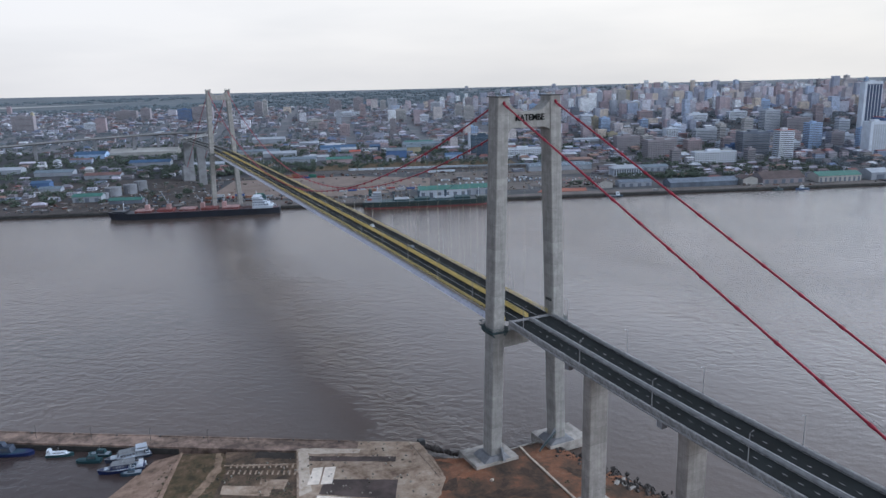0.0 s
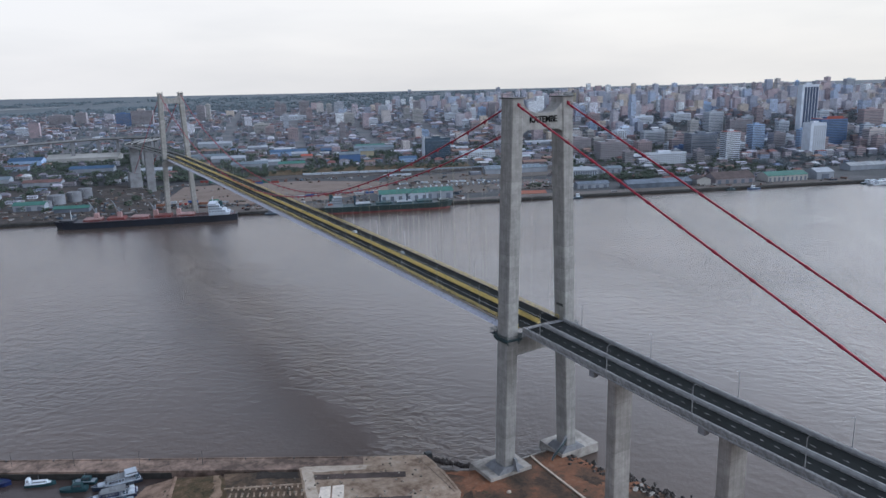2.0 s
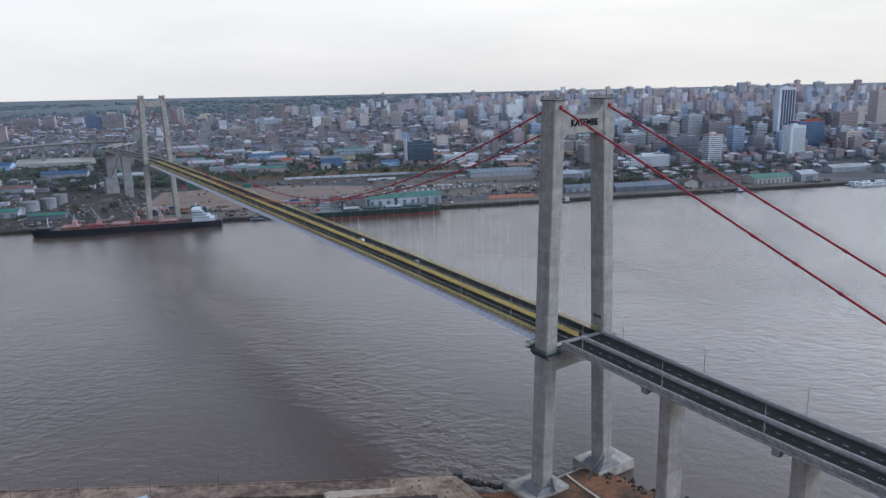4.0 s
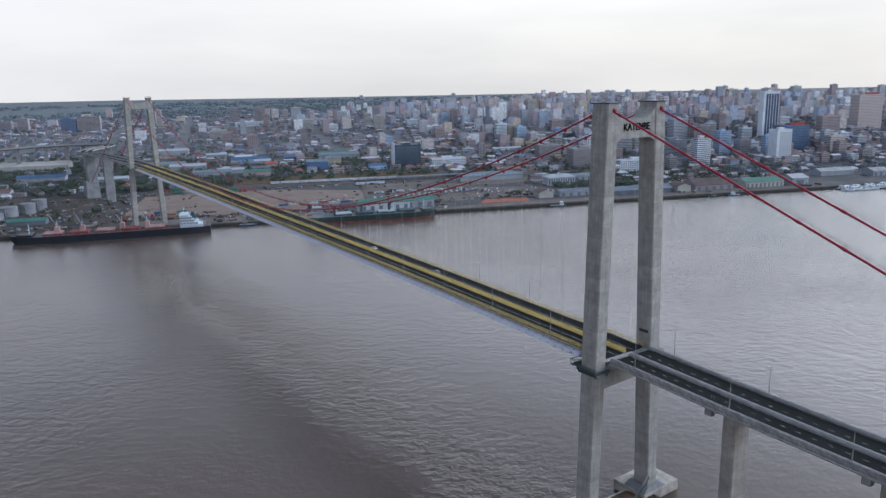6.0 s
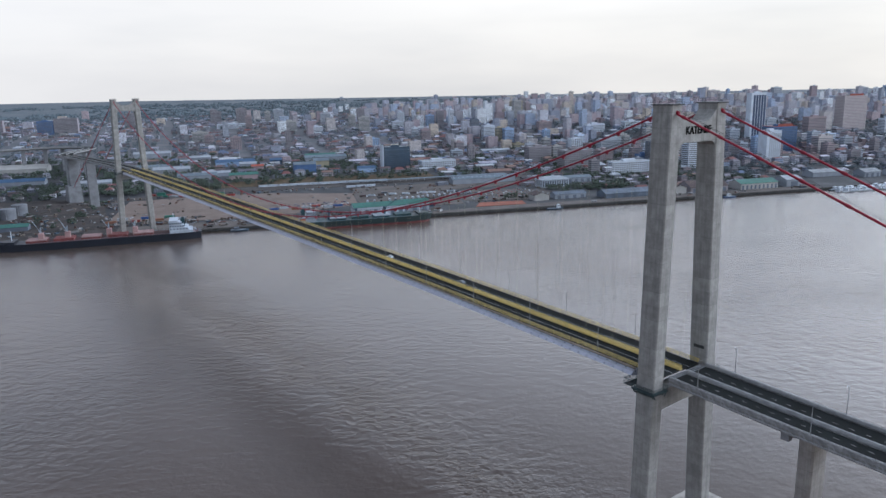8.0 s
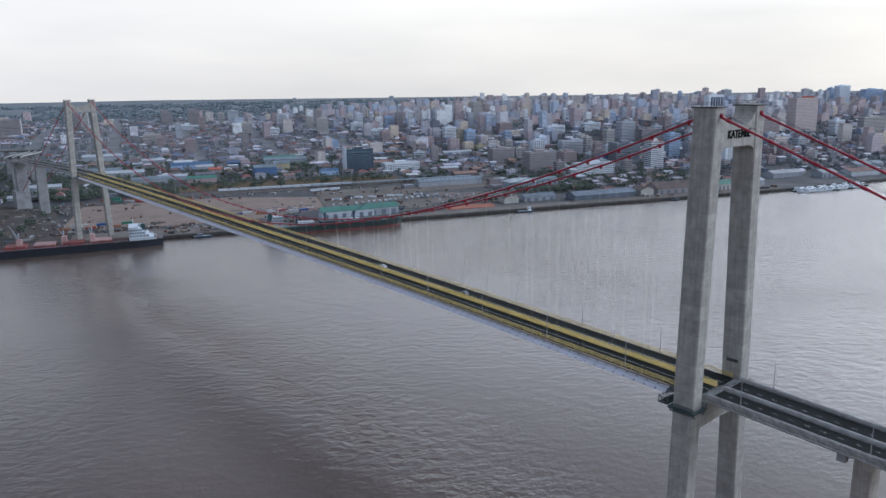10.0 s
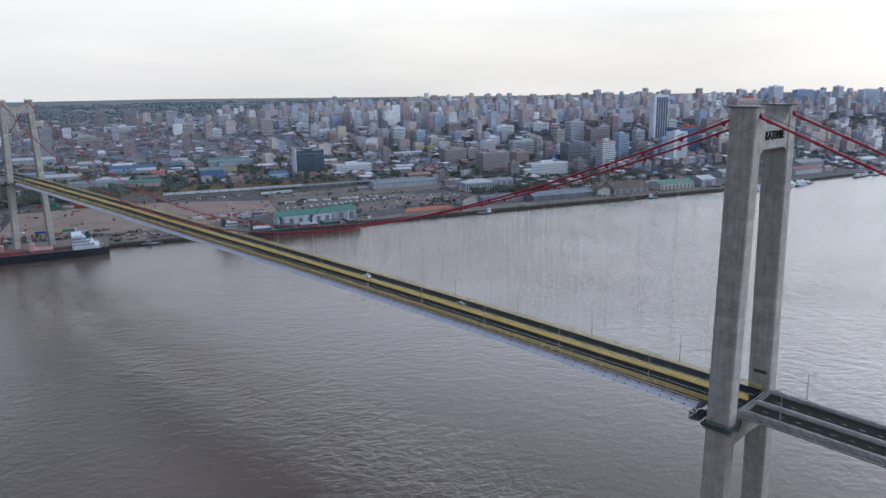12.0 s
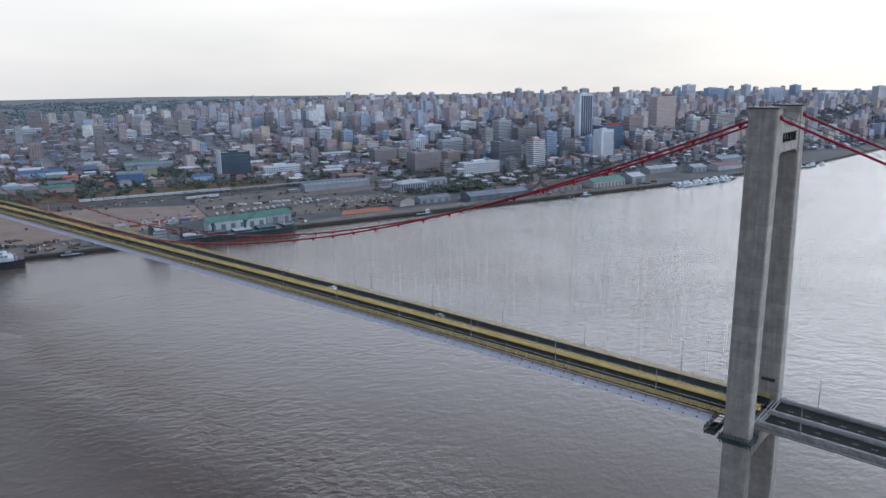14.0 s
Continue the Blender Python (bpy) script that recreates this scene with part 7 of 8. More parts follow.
# damp hollows and fresh clay on the bare soil
def blot(name, x, y, a, b, turn, z, m, seed, label):
    c, d = math.cos(radians(turn)), math.sin(radians(turn))
    r = random.Random(seed)
    pts = []
    for k in range(36):
        q = k * math.pi / 18
        w = 1 + 0.22 * math.sin(3 * q + seed) + 0.12 * math.sin(7 * q + 2 * seed) + r.uniform(-0.16, 0.16)
        px, py = a * w * math.cos(q), b * w * math.sin(q)
        pts.append((x + px * c - py * d, y + px * d + py * c))
    flat(name, pts, 2.6, z, m, label, "ground")


for x, y, a, b, turn, seed in ((-39, -10, 4.5, 3, 40, 1), (-8.7, -16.4, 5.5, 2.6, -70, 2), (-27, -25, 8, 3.4, 10, 3), (-14, -30, 6, 3, -30, 4), (8, -24, 5, 2.4, -65, 5), (-36, -34, 7, 4, 20, 6), (-20, -18, 3, 1.4, 60, 7)):
    blot("damp_patch", x, y, a, b, turn, 3.02 + 0.003 * seed, M_DAMP, seed, "dark damp hollow in the bare soil")
for x, y, a, b, turn, seed in ((-32, 7.2, 4.6, 1.7, -35, 11), (14.2, -14, 5.5, 1.3, -80, 12), (19.4, -33, 6, 2.0, -72, 13), (-30, -6, 4, 1.6, 15, 14)):
    blot("clay_patch", x, y, a, b, turn, 3.04 + 0.003 * (seed - 10), M_CLAY, seed, "fresh orange clay laid open in the soil")
bo = thing("boulder", pose(-23.7, -14.4, 2.9), "pale lone boulder on the red soil", "boulder")
bm = bmesh.new()
loft(bm, [[(r_ * math.cos(q) * (1 + 0.15 * math.sin(3 * q)), r_ * 0.8 * math.sin(q), z) for q in np.linspace(0, 2 * math.pi, 10)[:-1]] for z, r_ in ((0, 0.8), (0.35, 0.95), (0.8, 0.7), (1.0, 0.25))])
part("stone", bm, M_STRIP, bo)
for x, y, w, d, turn in ((17.0, -38.1, 1.6, 0.9, 30), (18.6, -40.2, 1.2, 0.8, 75), (19.6, -43.6, 1.8, 0.7, 10), (20.8, -37.2, 1.0, 0.7, 50)):
    pl = thing("broken_slab", pose(x, y, 3.2, 6, -5, turn), "broken pale concrete slab among the rubble", "rubble slab", "broken slabs on the shore")
    bm = bmesh.new()
    loft(bm, [[(-w, -d, z), (w * 0.8, -d * 0.9, z), (w, d * 0.5, z), (w * 0.3, d, z), (-w * 0.9, d * 0.8, z)] for z in (-0.3, 0.15)])
    part("slab_piece", bm, M_SLABW, pl)
# litter and broken blocks on the landing
rl = random.Random(33)
V, F = [], []
for k in range(150):
    x, y = rl.uniform(-118, -38), rl.uniform(-18, 40)
    if not (inside(x, y, platform) or x < -86):
        continue
    n, h, q, a, b = len(V), rl.uniform(0.15, 0.5), rl.uniform(0, 3.14), rl.uniform(0.15, 0.5), rl.uniform(0.12, 0.35)
    for z, k_ in ((3.0, 1.0), (3.5 + h, 0.85)):
        for sx, sy in ((-1, -1), (1, -1), (1, 1), (-1, 1)):
            V.append((x + k_ * (sx * a * math.cos(q) - sy * b * math.sin(q)), y + k_ * (sx * a * math.sin(q) + sy * b * math.cos(q)), z))
    F += [(n + 4, n + 5, n + 6, n + 7)] + [(n + i, n + (i + 1) % 4, n + 4 + (i + 1) % 4, n + 4 + i) for i in range(4)]
me = bpy.data.meshes.new("litter")
me.from_pydata(V, [], F)
me.materials.append(surface("litter_mix", (0.24, 0.22, 0.19), 0.9, vary=0.8, island=True))
tagged(new("litter", me), "small broken blocks and litter on the landing", "litter", kind="stuff")

# kerb and joints on the old landing, tufts and litter round it
for nm, line, wd, zz, m, lab in (("landing_kerb", [(-37.2, 25.6), (-37.0, 20), (-37.6, 9), (-39.2, -2.6)], 0.25, 3.55, M_SLAB, "low kerb round the landing edge"),
                                 ("landing_drain", [(-40.1, 28.9), (-40.0, 20.6), (-40.1, 12.7), (-40.6, -3.3)], 0.10, 3.43, M_FLOOR, "dark joint across the landing")):
    bm = bmesh.new()
    rings = []
    for k, (x, y) in enumerate(line):
        d = (Vector(line[min(k + 1, len(line) - 1)]) - Vector(line[max(k - 1, 0)])).normalized()
        rings.append([(x - d.y * wd, y + d.x * wd, 3.0), (x - d.y * wd, y + d.x * wd, zz), (x + d.y * wd, y - d.x * wd, zz), (x + d.y * wd, y - d.x * wd, 3.0)])
    loft(bm, rings)
    tagged(part(nm, bm, m), lab, "kerb", kind="structure")
rt = random.Random(21)
TUFT = {"v": [], "f": []}
for k in range(900):
    zone = rt.random()
    if zone < 0.45:
        x, y = rt.uniform(-128, -92), rt.uniform(5, 62)
    elif zone < 0.75:
        x, y = rt.uniform(-36, 12), rt.uniform(-60, 2)
    else:
        x, y = rt.uniform(-140, -60), rt.uniform(-40, 6)
    if -90 < x < -38 and y > -22 or y > 70 + 0.6 * (-131 - x) - 12 or (x < -118 and y < 20):
        continue
    if 0.45 <= zone < 0.75 and rt.random() < 0.9:
        continue
    if inside(x, y, PATH) or inside(x, y, [(-116.4, 30.9), (-92.9, 23.3), (-96.1, 15.1), (-118.5, 25)]):
        continue
    s_ = rt.uniform(0.3, 1.2)
    for _ in range(3):
        n = len(TUFT["v"])
        cx, cy, r_ = x + rt.uniform(-1, 1) * s_, y + rt.uniform(-1, 1) * s_, s_ * rt.uniform(0.4, 0.8)
        for a in range(5):
            TUFT["v"].append((cx + r_ * math.cos(a * 1.257) * rt.uniform(0.7, 1.2), cy + r_ * math.sin(a * 1.257) * rt.uniform(0.7, 1.2), 3.0))
        TUFT["v"].append((cx, cy, 3.12 + r_ * rt.uniform(0.15, 0.45)))
        for a in range(5):
            TUFT["f"].append((n + a, n + (a + 1) % 5, n + 5))
for k in range(70):
    q, o = rt.random() ** 0.7, rt.random() ** 2 * 7
    x, y = -128.5 - 27 * q - o, 62 - 62 * q + 0.4 * o
    n, r_ = len(TUFT["v"]), rt.uniform(0.25, 0.8)
    for a in range(5):
        TUFT["v"].append((x + r_ * math.cos(a * 1.257) * rt.uniform(0.6, 1.4), y + r_ * math.sin(a * 1.257) * rt.uniform(0.6, 1.4), 3.0 - 0.32 * o))
    TUFT["v"].append((x, y, 3.3 - 0.24 * o))
    for a in range(5):
        TUFT["f"].append((n + a, n + (a + 1) % 5, n + 5))
me = bpy.data.meshes.new("weed_tufts")
me.from_pydata(TUFT["v"], [], TUFT["f"])
me.materials.append(M_WEED)
tagged(new("weed_tufts", me), "low dark weeds scattered over the bare soil", "weeds", kind="stuff")

fb = thing("fender_block", pose(-34.6, 27.4, 0), "black timber fender block at the landing corner", "fender")
bm = bmesh.new()
box(bm, -1.3, 1.3, -1.2, 1.2, -1, 3.7)
part("timber_block", bm, M_DARK, fb)
for k in range(4):
    bm = bmesh.new()
    box(bm, -1.45, -1.3, -1.1 + k * 0.6, -0.7 + k * 0.6, 0.3, 3.9)
    part("fender_plank", bm, M_DARK, fb)

# thin posts along the jetty
for x in (-206, -183, -161, -138, -116):
    l = thing("jetty_post", pose(x, jy(x, 5.2), 3.3), "thin dark lamp post on the jetty", "lamp post", "posts along the jetty")
    bm = bmesh.new()
    loft(bm, [[(r * math.cos(a), r * math.sin(a), z) for a in np.linspace(0, 2 * math.pi, 7)[:-1]] for z, r in ((0, 0.10), (6.0, 0.05))])
    part("pole", bm, M_DARK, l)
    bm = bmesh.new()
    tube(bm, [(0, 0, 5.9), (0.5, -0.3, 6.2)], 0.05, 5)
    part("lamp_head", bm, M_DARK, l)
for x in range(-236, -60, 17):
    b = thing("bollard", pose(x, jy(x, 1.2), 3.3), "stubby dark iron mooring bollard", "bollard", "bollards on the jetty")
    bm = bmesh.new()
    loft(bm, [[(r * math.cos(a), r * math.sin(a), z) for a in np.linspace(0, 2 * math.pi, 9)[:-1]] for z, r in ((0, 0.3), (0.45, 0.22), (0.5, 0.36), (0.65, 0.3))])
    part("bollard_body", bm, M_DARK, b)


# ---- small craft ----
M_FERRY = paint("navy_hull_paint", (0.008, 0.018, 0.075), 0.5, 0.2)
M_WORK = paint("dull_blue_paint", (0.032, 0.045, 0.072), 0.6, 0.2)
M_CANOPY = paint("grey_canopy", (0.20, 0.20, 0.20), 0.7, 0.2)
def small_boat(m, L, B, hull_m, deck_m, cabin_m, label, cabins, group="boats in the basin"):
    s = thing("boat", m, label, "boat", group)
    bm = bmesh.new()
    rings = []
    for k in range(14):
        q = k / 13
        w = 1.0 if q < 0.6 else math.sqrt(max(0.0, 1 - ((q - 0.6) / 0.4) ** 2)) * 0.97 + 0.03
        z1 = 0.16 * B + 0.5 + 0.7 * max(0, q - 0.5)
        rings.append([(-L / 2 + L * q, -B / 2 * w * 0.7, -0.5), (-L / 2 + L * q, -B / 2 * w, z1), (-L / 2 + L * q, B / 2 * w, z1), (-L / 2 + L * q, B / 2 * w * 0.7, -0.5)])
    loft(bm, rings)
    part("hull", bm, hull_m, s)
    z = 0.16 * B + 0.5
    bm = bmesh.new()
    loft(bm, [[(x, -w, z + 0.1), (x, w, z + 0.1), (x, w, z + 0.3), (x, -w, z + 0.3)] for x, w in ((-L * 0.48, B * 0.44), (L * 0.1, B * 0.44), (L * 0.34, B * 0.2))])
    part("deck", bm, deck_m, s)
    for x0, x1, w, h0, h1, *own in cabins:
        bm = bmesh.new()
        loft(bm, [[(L * x0, -B * w / 2, z + h0), (L * x1, -B * w / 2, z + h0), (L * x1, B * w / 2, z + h0), (L * x0, B * w / 2, z + h0)],
                  [(L * (x0 + 0.02), -B * w * 0.47, z + h1), (L * (x1 - 0.04), -B * w * 0.47, z + h1), (L * (x1 - 0.04), B * w * 0.47, z + h1), (L * (x0 + 0.02), B * w * 0.47, z + h1)]])
        cab = part("cabin", bm, own[0] if own else cabin_m, s)
        bm = bmesh.new()
        for sy in (-1, 1):
            box(bm, L * (x0 + 0.05), L * (x1 - 0.07), sy * B * w * 0.49 - 0.05, sy * B * w * 0.49 + 0.05, z + h0 + (h1 - h0) * 0.45, z + h0 + (h1 - h0) * 0.8)
        part("cabin_window", bm, M_GLASS, cab)
    bm = bmesh.new()
    tube(bm, [(-L * 0.05, 0, z), (-L * 0.05, 0, z + 0.32 * B + 2.2)], 0.06, 5)
    part("mast", bm, M_STEEL, s)
    return s


def craft_at(x, y, turn):
    return pose(x, y, 0.05, 0, 0, turn)


def ferry(m, L, B, hull_m, side_m, label, house):
    """Passenger ferry: sheered hull, glazed saloon under a flat canopy, open after deck on posts, pale fore deck."""
    s = thing("ferry", m, label, "ferry", "ferries aground in the basin")
    bm = bmesh.new()
    rings, strake = [], []
    for k in range(16):
        q = k / 15
        x = -L / 2 + L * q
        w = 1.0 if q < 0.55 else max(0.03, 1 - ((q - 0.55) / 0.45) ** 1.8)
        z1 = 1.5 + 1.1 * max(0, q - 0.45) ** 1.3
        rings.append([(x - 0.6 * (1 - w), -B / 2 * w * 0.62, -0.6), (x, -B / 2 * w, z1), (x, B / 2 * w, z1), (x - 0.6 * (1 - w), B / 2 * w * 0.62, -0.6)])
        strake.append((x, B / 2 * w + 0.05, z1 + 0.02))
    loft(bm, rings)
    hull = part("hull", bm, hull_m, s)
    for sy in (-1, 1):
        bm = bmesh.new()
        tube(bm, [(x, sy * y, z) for x, y, z in strake], 0.12, 5)
        part("rubbing_strake", bm, M_CANOPY, hull, "grey rubbing strake")
    bm = bmesh.new()
    loft(bm, [[(x, -w, 1.52), (x, w, 1.52), (x, w, 1.72), (x, -w, 1.72)] for x, w in ((-L * 0.47, B * 0.44), (L * 0.12, B * 0.43), (L * 0.30, B * 0.30), (L * 0.41, B * 0.08))])
    part("deck", bm, M_OFFW, s, "worn pale deck")
    bm = bmesh.new()
    loft(bm, [[(-L * 0.16, -B * 0.42, 1.7), (L * 0.24, -B * 0.36, 1.7), (L * 0.24, B * 0.36, 1.7), (-L * 0.16, B * 0.42, 1.7)], [(-L * 0.16, -B * 0.40, 3.5), (L * 0.17, -B * 0.33, 3.5), (L * 0.17, B * 0.33, 3.5), (-L * 0.16, B * 0.40, 3.5)]])
    saloon = part("saloon", bm, side_m, s)
    for sy in (-1, 1):
        for k in range(5):
            x0 = -L * 0.14 + k * L * 0.062
            bm = bmesh.new()
            box(bm, x0, x0 + L * 0.05, sy * B * 0.402 - 0.08, sy * B * 0.402 + 0.08, 2.35, 3.15)
            part("window", bm, M_GLASS, saloon)
    bm = bmesh.new()
    box(bm, L * 0.19, L * 0.222, -B * 0.28, B * 0.28, 2.3, 3.2)
    part("window", bm, M_GLASS, saloon, "dark front glazing")
    bm = bmesh.new()
    loft(bm, [[(-L * 0.30, -B * 0.46, 3.5 + z), (L * 0.19, -B * 0.38, 3.5 + z), (L * 0.19, B * 0.38, 3.5 + z), (-L * 0.30, B * 0.46, 3.5 + z)] for z in (0.0, 0.16)])
    canopy = part("canopy", bm, M_CANOPY, s, "grey flat canopy")
    for sy in (-1, 1):
        for k in range(4):
            bm = bmesh.new()
            tube(bm, [(-L * 0.45 + k * L * 0.08, sy * B * 0.41, 1.6), (-L * 0.45 + k * L * 0.08, sy * B * 0.41, 3.5)], 0.07, 5)
            part("canopy_post", bm, M_SHIPW, canopy)
        bm = bmesh.new()
        tube(bm, [(-L * 0.47, sy * B * 0.42, 2.6), (-L * 0.16, sy * B * 0.42, 2.6)], 0.06, 5)
        part("hand_rail", bm, M_SHIPW, s)
    for x0, x1, y0, y1, z0, z1, mt, nm in house:
        bm = bmesh.new()
        loft(bm, [[(L * x0, B * y0, z0), (L * x1, B * y0, z0), (L * x1, B * y1, z0), (L * x0, B * y1, z0)], [(L * x0 + 0.15, B * y0 + 0.1, z1), (L * x1 - 0.35, B * y0 + 0.1, z1), (L * x1 - 0.35, B * y1 - 0.1, z1), (L * x0 + 0.15, B * y1 - 0.1, z1)]])
        hs = part(nm, bm, mt, s)
        if nm == "wheelhouse":
            for sy, yy in ((-1, y0), (1, y1)):
                bm = bmesh.new()
                box(bm, L * x0 + 0.4, L * x1 - 0.7, B * yy - sy * 0.12 - 0.07, B * yy - sy * 0.12 + 0.07, z0 + (z1 - z0) * 0.45, z0 + (z1 - z0) * 0.8)
                part("window", bm, M_GLASS, hs)
    bm = bmesh.new()
    tube(bm, [(-L * 0.05, 0, 3.6), (-L * 0.06, 0, 6.0)], 0.06, 5)
    part("mast", bm, M_STEEL, s)
    return s


ferry(craft_at(-150.8, 68.3, 173), 18, 5.6, M_FERRY, M_FERRY, "navy-hulled passenger ferry with a grey canopy, aground",
      ((0.24, 0.36, -0.2, 0.2, 1.7, 2.2, M_OFFW, "fore_hatch"), (-0.47, -0.36, -0.34, 0.1, 1.7, 3.0, M_SHIPW, "engine_casing"), (-0.33, -0.22, 0.05, 0.34, 1.7, 2.7, M_CRANEB, "deck_locker"), (-0.12, 0.02, -0.15, 0.2, 3.66, 3.95, M_CANOPY, "roof_hatch")))
ferry(craft_at(-147.6, 77.6, 179), 18.5, 5.8, M_WORK, M_OFFW, "old ferry with a white wheelhouse and grey canopy, aground",
      ((0.22, 0.38, -0.26, 0.22, 1.7, 2.3, M_OFFW, "fore_hatch"), (-0.42, -0.16, -0.36, 0.36, 3.66, 5.0, M_OFFW, "wheelhouse"), (-0.46, -0.36, -0.2, 0.36, 1.7, 2.9, M_CRANEB, "deck_locker"), (-0.02, 0.12, -0.2, 0.2, 3.66, 3.9, M_CANOPY, "roof_hatch")))
small_boat(craft_at(-147.5, 63.0, 168), 8, 3.0, M_CRANEB, M_CRANE, M_CRANEB, "small dark tender lying beside the ferries", ((-0.2, 0.15, 0.6, 0.2, 1.2),))
small_boat(craft_at(-143.4, 69.6, 175), 4.5, 2.4, M_SHIPW, M_SHIPW, M_SHIPW, "small white dinghy at the ferry stern", ((-0.3, 0.1, 0.6, 0.2, 1.1),))
small_boat(craft_at(-162.8, 82.6, 156), 10.5, 3.6, M_TEAL, M_TEAL, M_TEAL, "dark teal fishing boat beside the jetty", ((-0.35, 0.05, 0.6, 0.2, 2.0),))
small_boat(craft_at(-158.6, 86.6, 152), 9.5, 3.4, M_TEAL, M_CRANE, M_TEAL, "second teal fishing boat beside the first", ((-0.3, 0.1, 0.6, 0.2, 1.9),))
small_boat(craft_at(-173.6, 94.4, -22), 11.5, 3.2, M_TEAL, M_SHIPW, M_SHIPW, "small white launch moored at the jetty", ((-0.46, -0.3, 0.7, 0.3, 2.4), (-0.28, 0.25, 0.5, 0.3, 1.1)))
small_boat(craft_at(-194, 106.5, -26), 23, 5.6, M_FERRY, M_CRANEB, M_WORK, "blue-grey workboat moored at the jetty", ((-0.42, 0.12, 0.7, 0.3, 2.8), (-0.25, -0.02, 0.5, 2.8, 4.4)))
small_boat(at_quay(708, -4.5, 0, 180), 18, 5.2, M_BLUE, M_CRANE, M_SHIPW, "blue tug moored at the quay", ((-0.1, 0.2, 0.6, 0.3, 3.4),), "boats along the quay")
small_boat(at_quay(676, -4.0, 0, 180), 14, 4.4, M_TEAL, M_CRANE, M_TEAL, "teal workboat moored at the quay", ((-0.2, 0.1, 0.6, 0.3, 2.8),), "boats along the quay")
small_boat(at_quay(464, -4.5, 0, 0), 22, 5.6, M_CRANEB, M_CRANE, M_SHIPW, "dark workboat with a white wheelhouse at the quay", ((0.1, 0.3, 0.7, 0.3, 4.6),), "boats along the quay")
small_boat(at_quay(95, -5.0, 0, 0), 20, 6.0, M_CRANEB, M_CRANE, M_DARKR, "dark barge below the bridge at the quay", ((-0.3, 0.0, 0.7, 0.3, 2.8),), "boats along the quay")
proto = small_boat(at_quay(880, -8, 0, 20), 22, 5.6, M_SHIPW, M_CRANE, M_SHIPW, "white fishing trawler rafted in the harbour", ((-0.3, 0.05, 0.7, 0.3, 3.6),), "trawlers rafted in the harbour")
proto2 = small_boat(at_quay(890, -16, 0, 18), 22, 5.6, M_TEAL, M_CRANE, M_SHIPW, "green-hulled trawler rafted in the harbour", ((-0.1, 0.2, 0.7, 0.3, 3.6),), "trawlers rafted in the harbour")
rb = random.Random(5)
for k in range(34):
    u = 872 + (k % 12) * 11 + rb.uniform(-3, 3)
    v = -6 - (k // 12) * 9 + (k % 12) * 0.9 + rb.uniform(-2, 2)
    copy_thing(rb.choice((proto, proto, proto2)), at_quay(u, v, 0.0, rb.choice((15, 195)) + rb.uniform(-8, 8)))
for k in range(14):
    u = 1110 + k * 12 + rb.uniform(-5, 5)
    copy_thing(rb.choice((proto, proto2)), at_quay(u, shore(u) - 8 - 10 * rb.random(), 0.0, rb.choice((5, 185)) + rb.uniform(-10, 10)))
